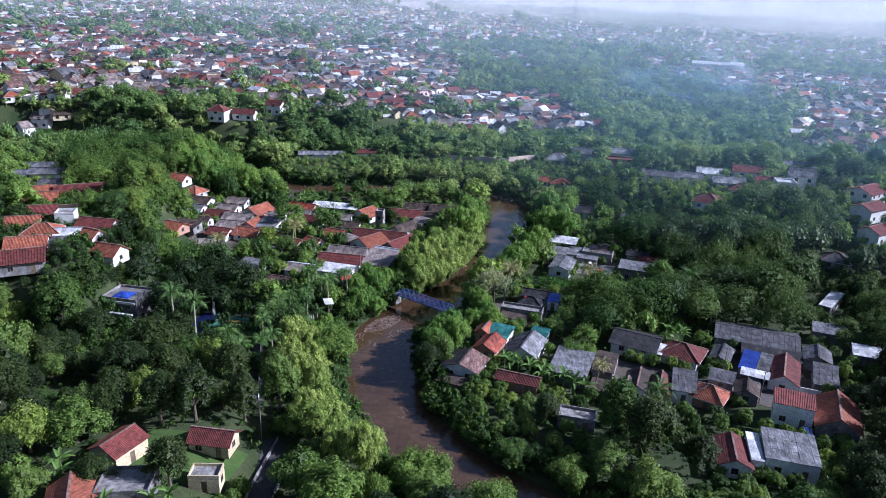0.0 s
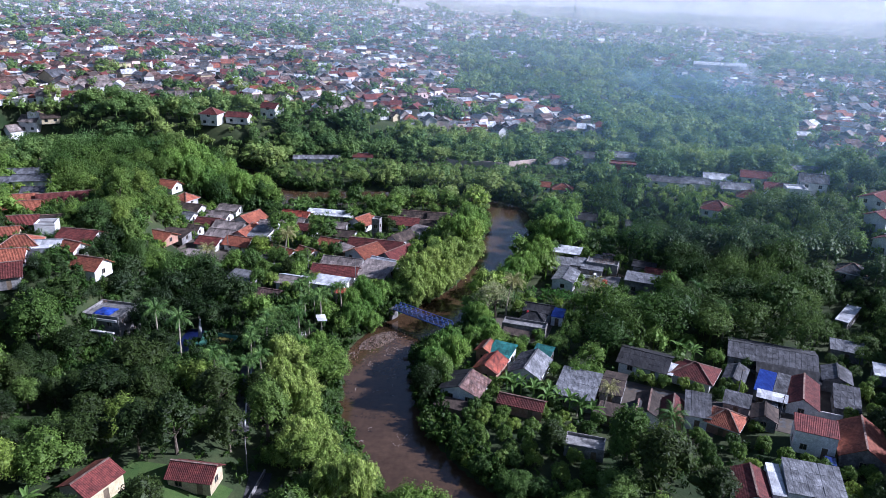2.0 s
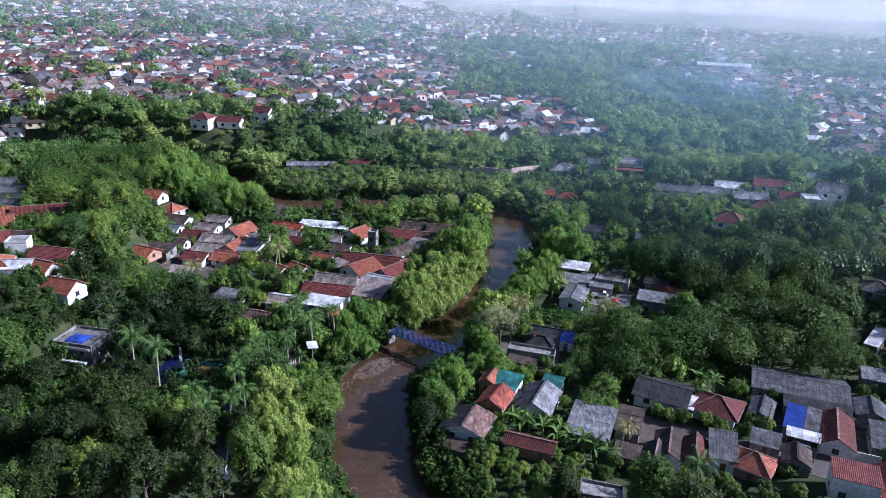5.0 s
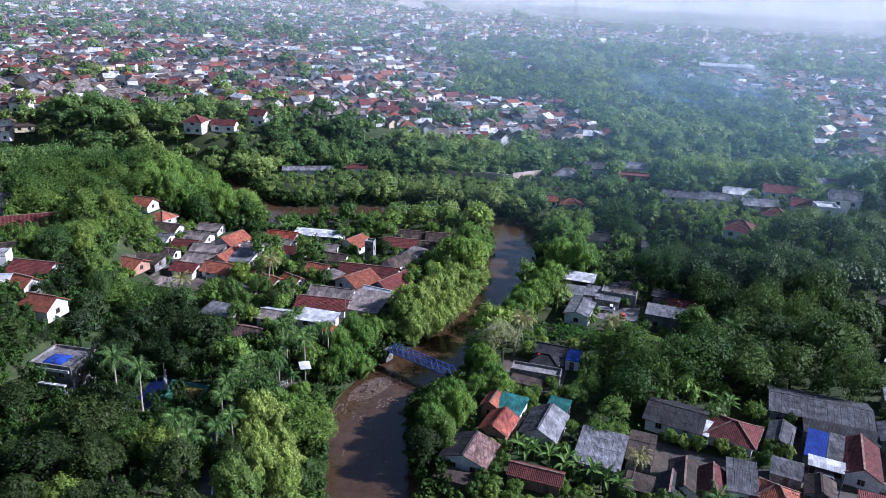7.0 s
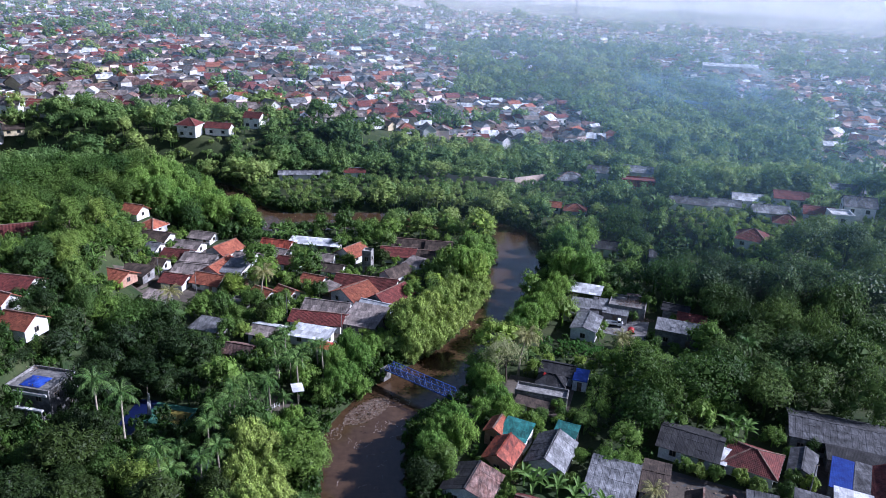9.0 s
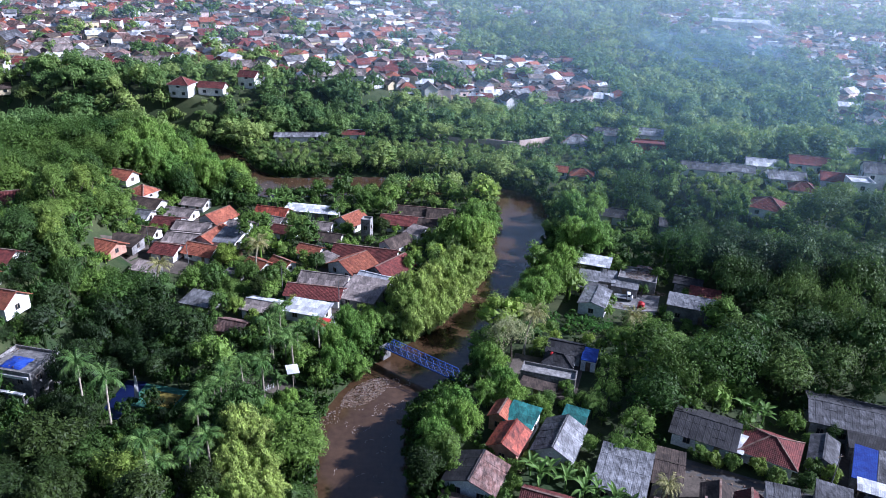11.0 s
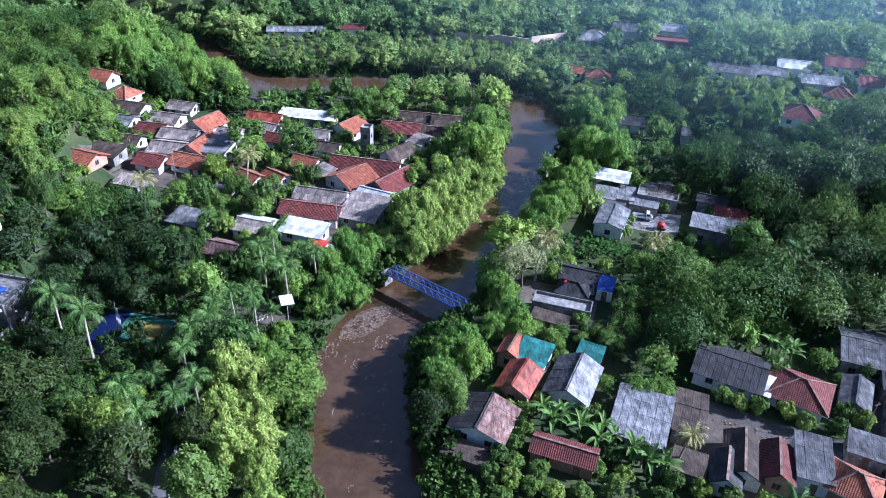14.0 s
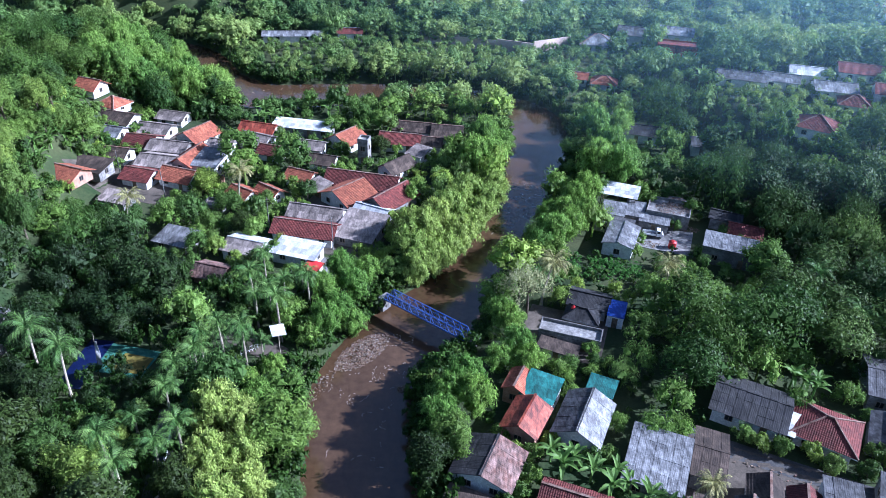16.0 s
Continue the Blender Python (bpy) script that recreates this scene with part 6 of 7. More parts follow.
# round trees between the village houses
for _n, (_x, _y) in enumerate(((-43.2, 154.6), (-29.6, 154.2), (-20.9, 155.6), (-47.1, 124.4), (-33.2, 131.4), (-40.5, 127.0), (-42.5, 116.9), (-54.7, 133.0), (-49.5, 117.6), (-19.6, 110.7), (-36.4, 103.6))):
    if all(math.hypot(_x - a, _y - c) > r * 0.8 for a, c, r in FOOT):
        plant(TREES[(2, 3, 0, 5)[_n % 4]], _x, _y, 0.62 + 0.04 * (_n % 4), _n * 70.0)
        PLANTED.append((_x, _y, 1.8))
# shrubs and bananas on the slope above the village
row_of([TREES[3], TREES[2], SHRUB], [(-86.5, 124), (-86.8, 129), (-86.5, 134), (-86, 139), (-85.2, 144.4), (-85, 149), (-88.4, 131), (-88.5, 137), (-84, 121), (-75.5, 121), (-75, 117.5), (-80.5, 121.5), (-88, 143), (-89, 125)], 0.6, 0.8, 23, 2.0)
# upstream bend
row_of([BAMBOO[2]], [(-74, 180), (-78, 184), (-82, 188), (-86, 180), (-88, 192), (-92, 186), (-96, 192), (-80, 178), (-94, 198), (-98, 182), (-100, 200), (-75, 187), (-90, 177), (-70, 190.5), (-76, 196), (-81, 198.6), (-69, 186), (-86.4, 204.4), (-88, 208)], 1.05, 1.3, 11)
row_of([BAMBOO[2]], [(29, 152), (33, 158), (30, 165), (35, 150), (36, 168), (31, 176), (27, 144), (32, 142)], 0.9, 1.15, 12)
# feathery groves in the left village
row_of([TREES[4], TREES[6], TREES[5]], [(-90, 128), (-94, 134), (-88, 136), (-86, 118), (-83, 112), (-88, 110), (-79, 108), (-96, 142), (-91, 146), (-84, 142), (-100, 150), (-96, 156), (-76, 104)], 0.85, 1.1, 22)
# palms
row_of([COCO], [(33.6, 101.6), (-46.2, 127.2), (-64.8, 117.4), (12.9, 99.4)], 1.15, 1.3, 13, 1.5)
row_of([COCOG], [(61.0, 92.0), (-59.4, 75.1), (-53.4, 71.6), (58.0, 101.0), (37.6, 46.4)], 1.1, 1.25, 14, 1.5)
row_of([COCO], [(34.2, 44.2), (28.6, 58.6)], 0.8, 0.9, 15, 1.5)
row_of([ROYAL], [(-32.1, 88.8), (-29.1, 94.4), (-24.8, 93.2), (-31.3, 79.4), (-33.6, 99.8), (-35.6, 82.2), (-28.0, 86.4), (-30.4, 91.0), (-33.8, 93.4), (-26.6, 97.0)], 0.82, 1.08, 16, 1.2)
row_of([ROYAL], [(-38.7, 72.4), (-37.1, 75.4), (-37.8, 67.4), (-37.3, 78.6), (-35.7, 58.2), (-34.4, 62.0), (-38.2, 54.0), (-41.2, 57.6)], 0.82, 1.08, 17, 1.2)
row_of([LOWPALM], [(-40.0, 80.4), (-36.6, 84.6), (-42.0, 66.0), (-45.8, 63.0), (-34.6, 76.2), (24.0, 58.4), (-36.0, 70.0), (-33.0, 83.4), (-30.0, 83.0)], 0.9, 1.2, 18, 2)
# banana plants
row_of([BANANA], [(14.2, 64.2), (12.6, 62.8), (19.6, 63.2), (20.8, 61.4), (18.6, 60.6), (16.4, 62.6), (11.6, 65.4), (49.4, 81.4), (50.8, 80.4), (51.6, 81.8), (48.2, 82.2), (24.4, 57.4), (22.6, 58.8), (26.4, 57.2)], 0.95, 1.2, 19, 1.3)
row_of([BANANA], [(-84.6, 131.4), (-84.4, 136.2), (-83.6, 140.0), (-85.0, 127.0), (-83.0, 148.4), (-82.6, 123.6)], 0.95, 1.2, 24, 1.3)
row_of([BANANA], [(-43.6, 12.4), (-38.4, 15.0), (-36.6, 16.6), (-52.4, 18.0), (-24.0, 13.6), (-54.0, 21.0), (-30.4, 13.2)], 0.9, 1.1, 20, 1.3)
_rb = random.Random(21)
for _n, (_cx, _cy, _rx, _ry) in enumerate(((-52, 172, 16, 4), (-62, 170, 10, 4), (52, 196, 14, 6), (-100, 152, 8, 9), (-92, 142, 8, 8), (-88, 158, 6, 6))):
    for _ in range(8 if _n != 2 else 14):
        _x, _y = _cx + _rb.uniform(-_rx, _rx), _cy + _rb.uniform(-_ry, _ry)
        if shore(_x, _y)[0] > 1 and not any(math.hypot(_x - a, _y - c) < r for a, c, r in FOOT):
            plant(BANANA, _x, _y, _rb.uniform(1.0, 1.4), _rb.uniform(0, 360))
            PLANTED.append((_x, _y, 1.0))


# the rest of the valley's trees, thrown where there is room
def throw(x0, x1, y0, y1, tries, rmin, rmax, seed, keep=0.62):
    rng = np.random.default_rng(seed)
    occ = [(x, y, r * 0.86) for x, y, r in FOOT] + [(x, y, r * 0.8) for x, y, r in PLANTED]
    ax = np.zeros((len(occ) + tries, 3))
    ax[:len(occ)] = occ
    n, got = len(occ), []
    P = np.column_stack([rng.uniform(x0, x1, tries), rng.uniform(y0, y1, tries), rng.uniform(rmin, rmax, tries)])
    for x, y, r in CLEAR:
        P = P[np.hypot(P[:, 0] - x, P[:, 1] - y) > r]
    P = P[(shore(P[:, 0], P[:, 1]) > 1.2) & (np.abs(P[:, 0]) < 0.70 * (P[:, 1] + 64) + 14)]
    for x, y, r in LOW:
        near = np.hypot(P[:, 0] - x, P[:, 1] - y) < r
        P[near, 2] = np.minimum(P[near, 2], 1.5)
    for x, y, r in P:
        d = np.hypot(ax[:n, 0] - x, ax[:n, 1] - y)
        if np.all(d > ax[:n, 2] * keep + r * keep):
            ax[n] = (x, y, r)
            n += 1
            got.append((x, y, r))
    return got


LOW += [(x, y, 6.0) for x in range(-70, 40, 9) for y in (224, 233, 239)]
FOOT.append((0.5, 85, 3))
LOW += [(-45.6, 73.6, 4.5), (-46.6, 69, 4), (-44, 65, 3.5), (-92, 94, 5), (-101, 113, 5), (-86, 84, 4), (-111, 123, 5), (-86, 160, 5), (-106, 250, 4), (-96, 254, 4), (112, 168, 9), (100, 176, 9), (88, 186, 9), (76, 186, 8), (118, 128, 8), (98, 112, 8)]
LOW += [(3.5, 86.5, 3.5), (5, 84, 3), (35, 104, 5), (36, 107, 4), (20, 108, 5), (25, 101, 4), (0, 81, 4), (-1, 84, 3.5), (2.5, 83.5, 3), (-3, 81, 3), (24, 106, 6), (27, 110, 4), (37, 117, 5), (41, 117, 4), (44, 110, 4), (-50, 224, 7), (-60, 218, 8), (-47, 187, 9), (-58, 184, 8), (-38, 189, 8), (-30, 190, 7), (-68, 186, 5), (-94, 222, 8), (-100, 226, 7)]
CLEAR = [(22, 114, 5), (27, 112.5, 4.5), (31, 112, 3.5), (24, 108, 4), (29, 108.5, 3.5), (40, 119.5, 4.5), (35.5, 116.5, 3.5), (43, 122, 3), (1.5, 92, 2.5), (3.5, 97, 2.5)]
GREAT = [g for g in throw(-130, 130, 60, 204, 5000, 4.4, 6.6, 4, 0.62) if (g[0] < -66 and g[1] > 98) or (g[0] > 47 and 82 < g[1] < 185) or (20 < g[0] < 50 and 78 < g[1] < 104)]
GREAT = [g for g in GREAT if g[2] > 3 and all(math.hypot(g[0] - a, g[1] - c) > r + 0.75 * g[2] for a, c, r in LOW)]
PLANTED += GREAT
GROWN = throw(-190, 190, 14, 262, 26000, 1.9, 5.2, 5, 0.68)
GROWN.sort(key=lambda g: g[1])
NEAR = GROWN[:300]
REST = GROWN[300:]
_rt = random.Random(6)
for x, y, r in NEAR:
    if r < 2.35:
        plant(SHRUB, x, y, r / 1.6, _rt.uniform(0, 360), r / 1.6 * _rt.uniform(0.8, 1.3))
    else:
        # Towards the sides mostly the dark crowns, as painted shade for the corners.
        p = TREES[_rt.choice((0, 0, 1, 1, 0, 1, 2, 3) if abs(x) > 32 else (0, 1, 2, 3, 3, 4, 5, 6))]
        s = r / 3.3
        plant(p, x, y, s, _rt.uniform(0, 360), s * _rt.uniform(0.78, 1.12))


def woods(name, label, spots, seed, mat, leaves, clumps, size, hs, kinds=5, tri=True, pw=1.2, core=0.8):
    """Woodland too wide to count, in one mesh."""
    rng = np.random.default_rng(seed)
    prot = []
    for k in range(kinds):
        dr = (0.3, 0.3, 0.5, 0.9, 0.2)[k % 5]
        V, F, CF = crown(rng, R=1.0, H=1.5, base=0.25, clumps=clumps, leaves=leaves, size=size, droop=dr, slim=0.48 if dr < 0.9 else 0.32, core=core, tri=tri)
        tv = Build().tube([(0, 0, -0.2), (0, 0, 0.9)], [0.07, 0.04], 5)
        nv = len(V)
        V = np.vstack([V, np.array(tv.v)])
        F = np.vstack([F, CF, *[np.array([[f[0], f[1], f[2]], [f[0], f[2], f[3]]]) + nv for f in tv.f if len(f) == 4]])
        prot.append((V, F))
    VV, FF, TT, off = [], [], [], 0
    P = np.array(spots)
    Z = land(P[:, 0], P[:, 1])
    for (x, y, r), z in zip(P, Z):
        V, F = prot[rng.integers(kinds)]
        a = rng.uniform(0, 2 * math.pi)
        c, s = math.cos(a), math.sin(a)
        q = V @ np.array([[c, s, 0], [-s, c, 0], [0, 0, 1]]) * np.array([r, r, r * rng.uniform(*hs)]) + np.array([x, y, z])
        VV.append(q)
        FF.append(F + off)
        patch = 0.5 + 0.2 * (math.sin(x * 0.06 + 1.7) + math.sin(y * 0.07 + x * 0.025))
        TT.append(np.full(len(q), min(1, max(0, patch + rng.normal(0, 0.24))) ** pw))
        off += len(q)
    me = raw_mesh(name, np.vstack(VV), np.vstack(FF), mat, np.concatenate(TT))
    tagged(new(name, me), label, "woods", kind="stuff")


woods("great_trees", "tall rounded trees with broad feathery crowns", [g for g in GREAT if g[0] < 52], 35, M_LUSH, 2700, 54, 0.066, (0.85, 1.2), core=0.5)
woods("dark_great_trees", "tall trees with broad rounded crowns and shade-darkened leaves", [g for g in GREAT if g[0] >= 52], 36, M_SHADE, 2500, 50, 0.070, (0.85, 1.2), core=0.5)
MID = [g for g in REST if g[1] < 128]
REST = [g for g in REST if g[1] >= 128]
# Side zones whose leaf colours carry painted shade.
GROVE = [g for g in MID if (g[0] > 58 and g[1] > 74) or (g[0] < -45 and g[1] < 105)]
MID = [g for g in MID if g not in GROVE]
woods("dark_grove", "dense mango and jackfruit groves, shade put into leaf colour", [g for g in GROVE if g[0] > 0], 33, M_SHADE_GROVE, 1300, 36, 0.088, (0.85, 1.3), core=0.62)
woods("dusky_grove", "left groves with deep shade put into the leaf colour", [g for g in GROVE if g[0] <= 0], 37, M_EDGE_SHADE, 1300, 36, 0.088, (0.85, 1.3), core=0.62)
woods("riverside_woodland", "dense mixed broadleaf trees round the village", MID, 30, M_WOODS, 1250, 34, 0.092, (0.8, 1.2))
NEXT = [g for g in REST if g[1] < 182]
REST = [g for g in REST if g[1] >= 182]
# pw under 1 shifts the leaf tints lighter, as painted sunlight.
woods("valley_woodland", "dense broadleaf trees beyond the village", NEXT, 34, M_WOODS, 640, 24, 0.132, (0.78, 1.15), pw=0.95)
woods("woodland", "dense mixed broadleaf woodland on the valley floor", REST, 31, M_FARLIT, 320, 18, 0.182, (0.78, 1.15), pw=0.75)


# undergrowth: leaf tufts on all the open earth
def undergrowth():
    rng = np.random.default_rng(41)
    n = 5600
    P = np.column_stack([rng.uniform(-110, 110, n), rng.uniform(10, 200, n), rng.uniform(0.5, 1.25, n)])
    d = shore(P[:, 0], P[:, 1])
    ok = (d > 0.2) & (np.abs(P[:, 0]) < 0.68 * (P[:, 1] + 64) + 8)
    for x, y, r in FOOT:
        ok &= np.hypot(P[:, 0] - x, P[:, 1] - y) > r * 0.95
    woods("undergrowth", "rank grass and leafy undergrowth along the banks", P[ok], 42, M_UNDER, 34, 4, 0.46, (0.5, 0.95))


undergrowth()


def thicket():
    rng = np.random.default_rng(46)
    n = 700
    P = np.column_stack([rng.uniform(-62, -24, n), rng.uniform(54, 102, n), rng.uniform(0.8, 1.7, n)])
    ok = shore(P[:, 0], P[:, 1]) > 1
    for x, y, r in FOOT:
        ok &= np.hypot(P[:, 0] - x, P[:, 1] - y) > r * 0.9
    woods("thicket", "light green shrubs growing thickly below the palms", P[ok][:420], 47, M_UNDER, 170, 9, 0.24, (0.8, 1.5))


thicket()


def terrace_growth():
    rng = np.random.default_rng(51)
    P = np.column_stack([rng.uniform(-118, -62, 1300), rng.uniform(52, 182, 1300), rng.uniform(1.0, 2.3, 1300)])
    ok = shore(P[:, 0], P[:, 1]) > 1.5
    for x, y, r in FOOT:
        ok &= np.hypot(P[:, 0] - x, P[:, 1] - y) > r * 0.75
    woods("terrace_growth", "rank shrubs and climbers on the terrace slope", P[ok][:860], 52, M_LUSH, 150, 9, 0.25, (0.8, 1.3))


terrace_growth()
_rg = np.random.default_rng(48)
woods("garden_plants", "low bright green garden plants in the open plot", np.column_stack([_rg.uniform(18.5, 32, 110), _rg.uniform(107.5, 114.8, 110), _rg.uniform(0.45, 0.9, 110)]), 49, M_GARD, 90, 5, 0.3, (0.5, 0.8))
# a fringe of low green along the waterline
def fringe():
    rng = np.random.default_rng(43)
    spots = []
    for k in range(8, len(FLOW) - 24):
        t = FLOW[k + 1, :2] - FLOW[k - 1, :2]
        t /= np.linalg.norm(t)
        for sd in (-1, 1):
            for _ in range(5):
                o = FLOW[k, 2] + rng.uniform(0.2, 4.2)
                q = FLOW[k, :2] + sd * o * np.array([t[1], -t[0]]) + t * rng.uniform(-1.2, 1.2)
                if math.hypot(q[0] + 15.6, q[1] - 87.2) > 5.0 and shore(*q)[0] > 0.2:
                    spots.append((q[0], q[1], rng.uniform(0.7, 1.9)))
    woods("bank_growth", "low green growth hanging along the water's edge", spots, 44, M_UNDER, 80, 6, 0.30, (0.7, 1.2))


fringe()

# ---- the far town and distance ----
def in_town(x, y):
    """Where the far streets lie."""
    left = (x < -20 + 0.02 * y) & (y > np.interp(x, (-230, -190, -175, -150, -118, -100, -60, 0), (222, 236, 262, 284, 292, 284, 300, 318)))
    band = (x >= -70) & (x < 70 - 0.1 * (y - 330)) & (y > 308) & (y < 430)
    right = (x > 112 + 0.16 * y) & (y > 262) & (np.sin(x * 0.031) + np.sin(y * 0.023 + x * 0.006) > -0.55)
    far = (y > 880) & (np.sin(x * 0.008 + 1) + np.sin(y * 0.0075 + x * 0.003) > -0.75)
    hamlet = ((x - 205) / 75) ** 2 + ((y - 660) / 75) ** 2 < 1
    hamlet |= (x > 20) & (y > 440) & (np.sin(x * 0.03 + 1) + np.sin(y * 0.02 + 0.5) > 1.15)
    return left | band | right | far | hamlet


def town_spots(n, y0, y1, seed, gap, xk=0.64):
    rng = np.random.default_rng(seed)
    u = rng.random(n)
    y = y0 + (y1 - y0) * u ** 1.3
    x = rng.uniform(-1, 1, n) * xk * (y + 64)
    ok = in_town(x, y)
    got, cell = [], {}
    for a, c in zip(x[ok], y[ok]):
        k = (int(a // gap), int(c // gap))
        if any((k[0] + i, k[1] + j) in cell for i in (0,) for j in (0,)):
            continue
        cell[k] = 1
        got.append((a, c))
    return got


TOWN = town_spots(30000, 236, 900, 71, 7.8)
TOWN.sort(key=lambda p: p[1])
_rr = random.Random(72)
ROOFS = [M_DRED, M_PINK, M_PGREY, M_DRED, M_WHITE, M_PINK, M_TILE, M_LGREY, M_PGREY, M_RUST]
WALLS = [M_PLAS, M_PLAS, M_PLAS, M_CREAM, M_PINKW, M_PLAS]


def town_house(i):
    w, d, h = _rr.uniform(5.5, 8.5), _rr.uniform(5, 6.8), _rr.choice((2.8, 3.0, 4.8))
    return house("plastered town house with " + ("two storeys" if h > 4 else "one storey") + " and pitched roof", 0, 0, 0, w, d, h, ROOFS[i % len(ROOFS)], WALLS[i % len(WALLS)],
                 ("gable", "gable", "hip", "flat")[i % 4] if i % 7 else "shed", _rr.uniform(1.4, 2.4), 0.5, "tile", z=0, simple=True, group="far town houses")


KINDS = [town_house(i) for i in range(14)]
_first = set()
for n, (x, y) in enumerate(TOWN[:190]):
    p = KINDS[_rr.randrange(len(KINDS))]
    m = pose(x, y, gz(x, y) - 0.2, 0, 0, _rr.choice((0, 90, 180, 270)) + _rr.gauss(24, 18))
    if p.name in _first:
        copy_thing(p, m)
    else:
        _first.add(p.name)
        p.matrix_world = m
for p in KINDS:
    if p.name not in _first:
        p.matrix_world = pose(TOWN[280][0], TOWN[280][1], gz(*TOWN[280]), 0, 0, 20)


def town_mass(name, spots, seed, big=1.0):
    """House after house to the skyline: walls of one mesh, roofs of four others."""
    rr = random.Random(seed)
    walls, roofs, wins = {m.name: (m, Build()) for m in (M_PLAS, M_CREAM, M_PINKW)}, {m.name: (m, Build()) for m in (M_DRED, M_TILE, M_RUST, M_PGREY, M_PINK, M_LGREY, M_WHITE)}, Build()
    for x, y in spots:
        w, d, h = rr.uniform(5.2, 8.6) * big, rr.uniform(5, 7) * big, rr.choice((2.8, 3.0, 3.2, 3.4, 5.4)) * big
        rise = rr.uniform(1.2, 2.4) * big
        z = gz(x, y)
        m = pose(x, y, z, 0, 0, rr.choice((0, 90)) + rr.gauss(24, 20))
        wb = walls[rr.choice(list(walls))][1]
        rb = roofs[rr.choices(list(roofs), (3, 1.6, 2.6, 3, 4, 2.4, 2.6))[0]][1]
        wb.box(0, 0, h / 2, w, d, h, m)
        if y < 640:
            for i in (-1, 1):
                for sy in (-1, 1):
                    wins.box(i * w * 0.25, sy * (d / 2 + 0.01), h * 0.55, w * 0.18, 0.06, h * 0.28, m)
        if rr.random() < 0.12:
            rb.box(0, 0, h + 0.2, w + 0.3, d + 0.3, 0.4, m)
            continue
        e = 0.45
        vs = [(-w / 2 - e, -d / 2 - e, h - 0.2), (w / 2 + e, -d / 2 - e, h - 0.2), (w / 2 + e, d / 2 + e, h - 0.2), (-w / 2 - e, d / 2 + e, h - 0.2), (-w / 2 - e, 0, h + rise), (w / 2 + e, 0, h + rise)]
        rb.add([m @ Vector(v) for v in vs], [(0, 1, 5, 4), (2, 3, 4, 5), (0, 3, 2, 1), (1, 2, 5), (3, 0, 4)])
    for mt, b in [*walls.values(), *roofs.values()]:
        if b.v:
            tagged(new(name, b.mesh(name, mt)), "distant crowded houses of the town with pale walls and red roofs", "houses", kind="stuff")
    if wins.v:
        tagged(new(name, wins.mesh(name, M_GLASS)), "rows of dark windows of the distant houses", "windows", kind="stuff")


town_mass("far_town", TOWN[190:], 73)
town_mass("skyline_town", town_spots(9000, 900, 3600, 74, 21, 0.66), 75, 1.4)


def far_trees(name, label, n, y0, y1, r0, r1, seed, leaves, clumps, size, dens_town):
    rng = np.random.default_rng(seed)
    y = y0 + (y1 - y0) * rng.random(n) ** 1.4
    x = rng.uniform(-1, 1, n) * 0.66 * (y + 64)
    keep = np.where(in_town(x, y), rng.random(n) < dens_town, True) & (shore(x, y) > 2)
    keep &= ~((x > -75) & (x < 72) & (y > 290) & (y < 330) & (rng.random(n) < 0.8))
    for a, c, r in FOOT:
        keep &= np.hypot(x - a, y - c) > r * 0.8 + 0.3 * r0
    for a, c, r in LOW:
        keep &= np.hypot(x - a, y - c) > 0.8 * r + 0.5 * max(0, r0 - 2)
    spots = np.column_stack([x, y, rng.uniform(r0, r1, n)])[keep]
    woods(name, label, spots, seed + 1, M_FARLIT, leaves, clumps, size, (0.68, 1.05))


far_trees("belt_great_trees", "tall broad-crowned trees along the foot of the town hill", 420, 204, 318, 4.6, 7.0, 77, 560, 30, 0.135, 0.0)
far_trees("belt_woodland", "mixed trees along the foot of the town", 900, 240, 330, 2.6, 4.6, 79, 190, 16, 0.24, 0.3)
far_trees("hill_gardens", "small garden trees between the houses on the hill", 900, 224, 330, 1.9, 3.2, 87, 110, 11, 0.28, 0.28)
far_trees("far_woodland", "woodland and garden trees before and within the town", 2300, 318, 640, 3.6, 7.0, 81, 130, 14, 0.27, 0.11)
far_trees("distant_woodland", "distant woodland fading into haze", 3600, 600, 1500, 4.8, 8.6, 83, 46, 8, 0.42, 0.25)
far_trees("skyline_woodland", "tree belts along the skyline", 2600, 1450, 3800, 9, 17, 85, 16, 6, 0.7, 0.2)


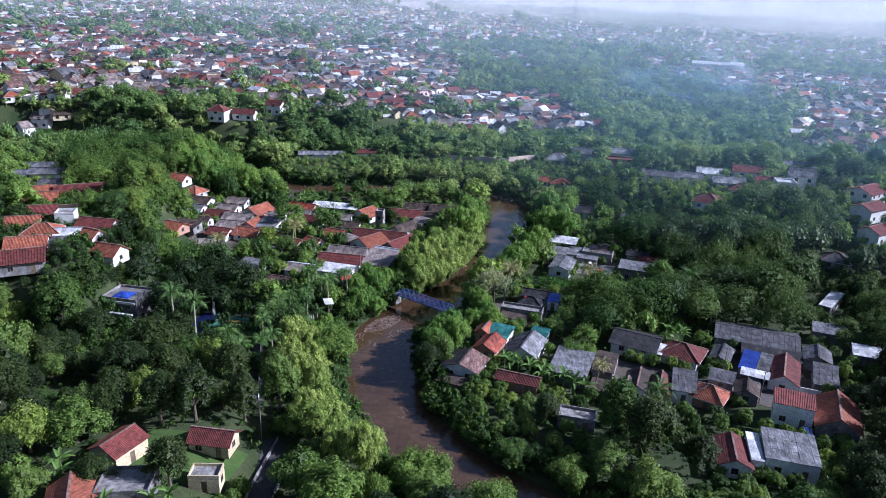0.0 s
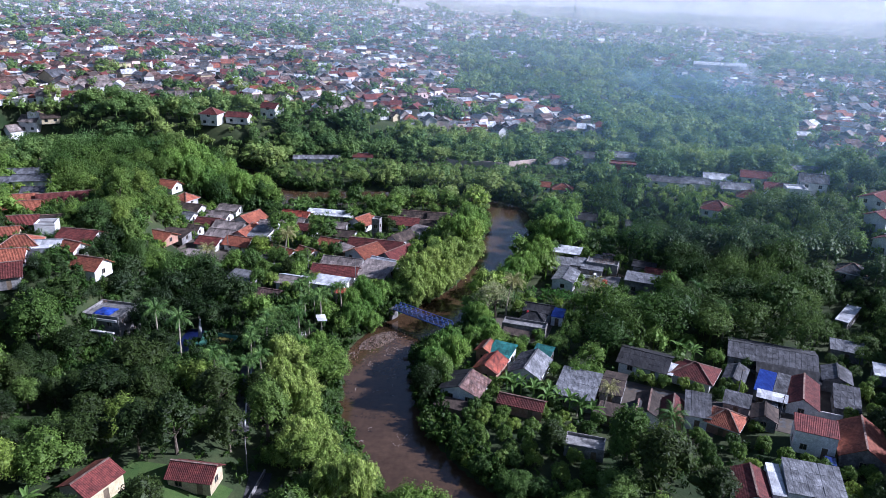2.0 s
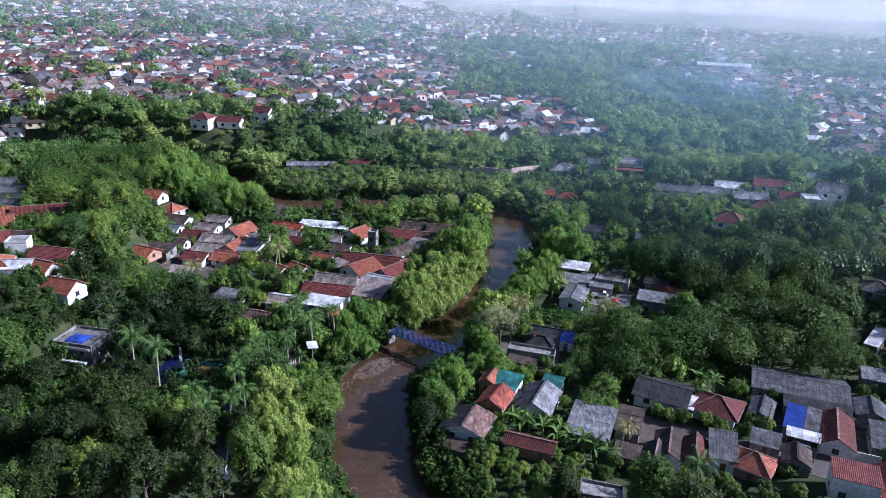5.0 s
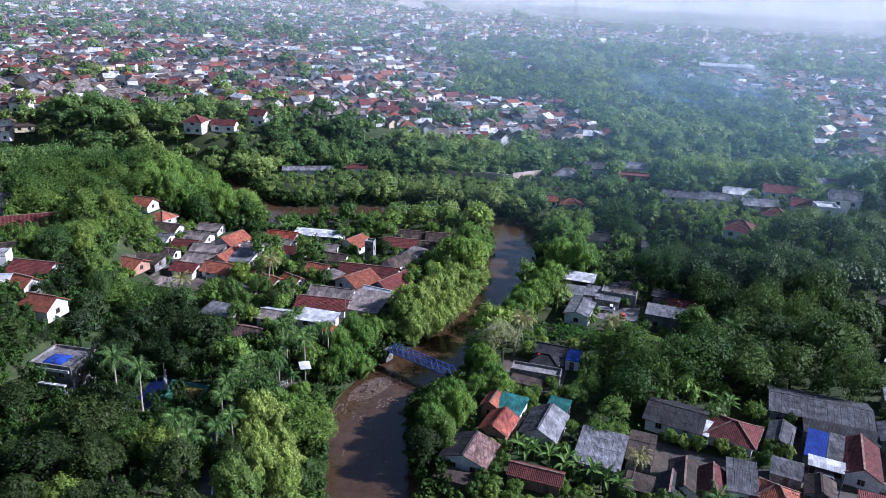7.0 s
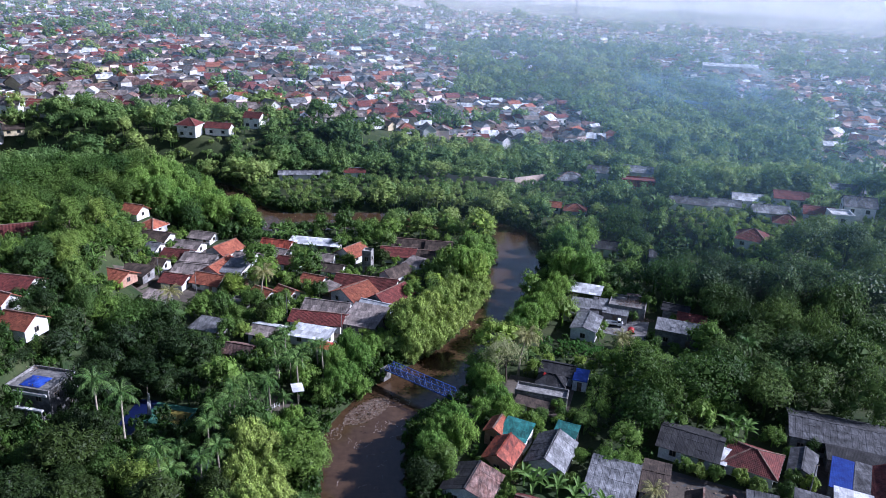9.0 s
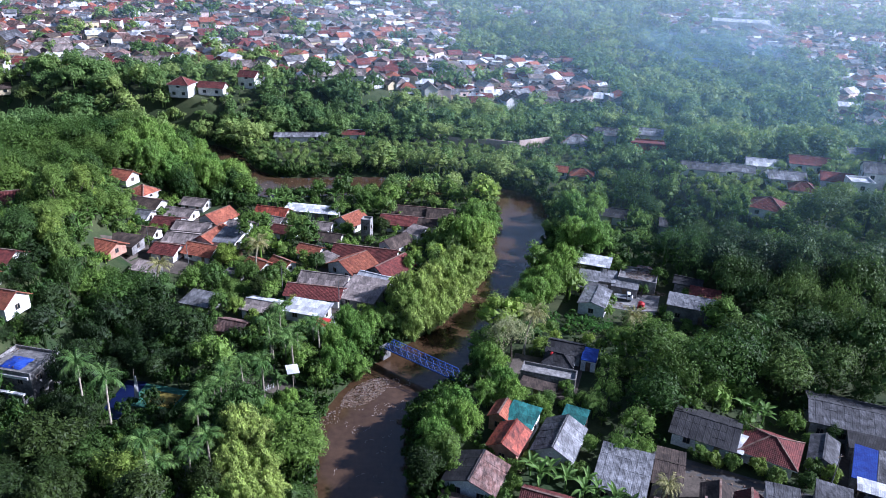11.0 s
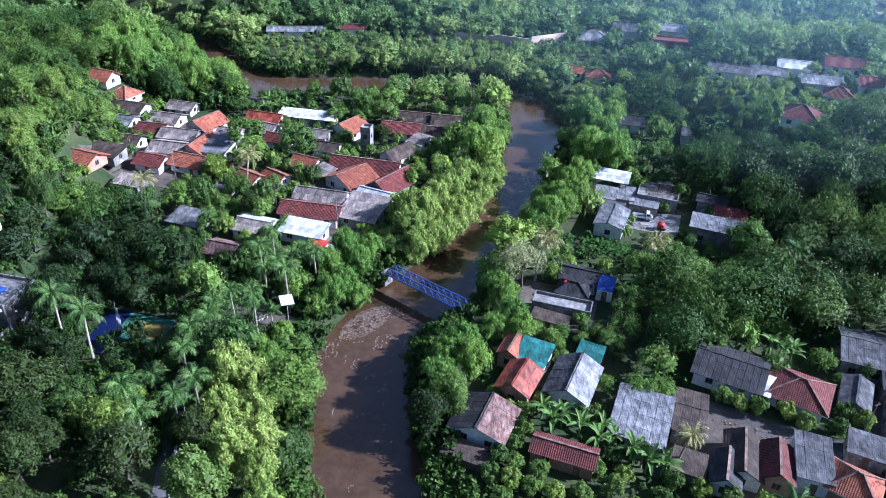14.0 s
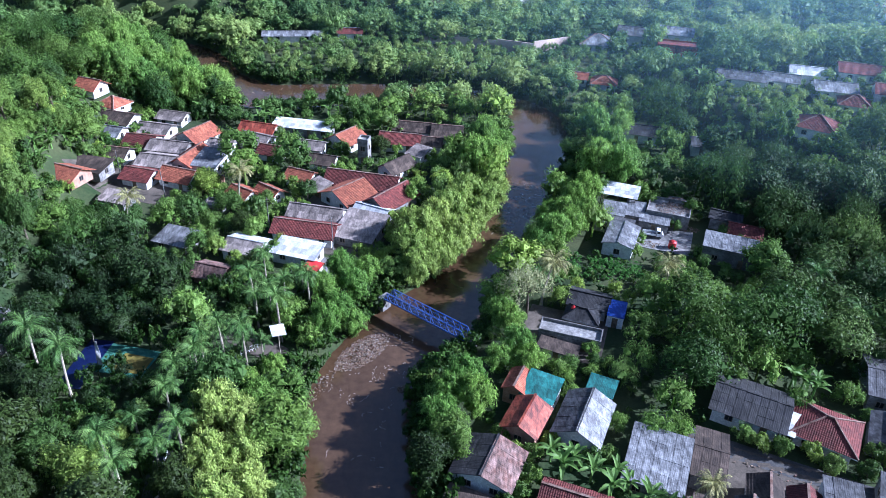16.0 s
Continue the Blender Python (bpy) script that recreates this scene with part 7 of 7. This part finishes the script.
# ---- haze and smoke: thin sheets added over the far land to imitate hazy air, and smoke puffs ----
def haze_sheet(y, k, slope, lo, hi, colour, seed):
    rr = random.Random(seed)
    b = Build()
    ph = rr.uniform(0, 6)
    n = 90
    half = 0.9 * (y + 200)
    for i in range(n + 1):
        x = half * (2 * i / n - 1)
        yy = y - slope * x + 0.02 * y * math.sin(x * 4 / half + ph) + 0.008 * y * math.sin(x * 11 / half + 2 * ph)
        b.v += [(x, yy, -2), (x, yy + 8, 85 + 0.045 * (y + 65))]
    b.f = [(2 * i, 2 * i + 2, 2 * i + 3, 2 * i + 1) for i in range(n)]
    tagged(new("mist", b.mesh("mist", haze_material("thin_mist", k, y, lo, hi, colour))), "blue-white sheet standing in for the haze of the distance", "mist", kind="stuff")


# Painted haze colours by distance: blue first, pale beyond, white at the skyline.
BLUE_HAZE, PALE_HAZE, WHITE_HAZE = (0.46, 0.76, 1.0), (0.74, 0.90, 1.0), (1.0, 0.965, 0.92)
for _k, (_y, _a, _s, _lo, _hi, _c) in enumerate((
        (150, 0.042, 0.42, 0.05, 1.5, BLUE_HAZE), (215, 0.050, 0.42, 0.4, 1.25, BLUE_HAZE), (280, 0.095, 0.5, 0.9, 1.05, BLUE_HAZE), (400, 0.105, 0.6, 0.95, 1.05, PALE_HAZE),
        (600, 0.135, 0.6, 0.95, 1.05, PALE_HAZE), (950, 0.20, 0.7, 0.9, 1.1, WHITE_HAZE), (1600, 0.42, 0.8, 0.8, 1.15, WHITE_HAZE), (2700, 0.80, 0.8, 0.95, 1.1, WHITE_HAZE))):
    haze_sheet(_y, _a, _s, _lo, _hi, _c, 90 + _k)


def smoke(x, y, z, w, h, tilt, k, colour):
    b, n, m = Build(), 16, 8
    for j in range(m + 1):
        for i in range(n + 1):
            u, q = 2 * i / n - 1, 2 * j / m - 1
            b.v.append((u, 0.5 * (1 - u * u) * (1 - q * q) + 0.1 * math.sin(5 * u + 3 * q), q))
    for j in range(m):
        for i in range(n):
            a = j * (n + 1) + i
            b.f.append((a, a + 1, a + n + 2, a + n + 1))
    ob = new("smoke", b.mesh("smoke", smoke_material(k, colour)))
    ob.matrix_world = pose(x, y, z, 0, tilt, -14) @ Matrix.Diagonal((w, 14, h, 1))
    tagged(ob, "blue-grey wood smoke drifting low over the trees", "smoke", kind="stuff")


smoke(138, 392, 21, 70, 17, 6, 0.8, (0.45, 0.70, 1.0))
smoke(182, 455, 28, 34, 11, 26, 1.0, (0.82, 0.90, 0.96))
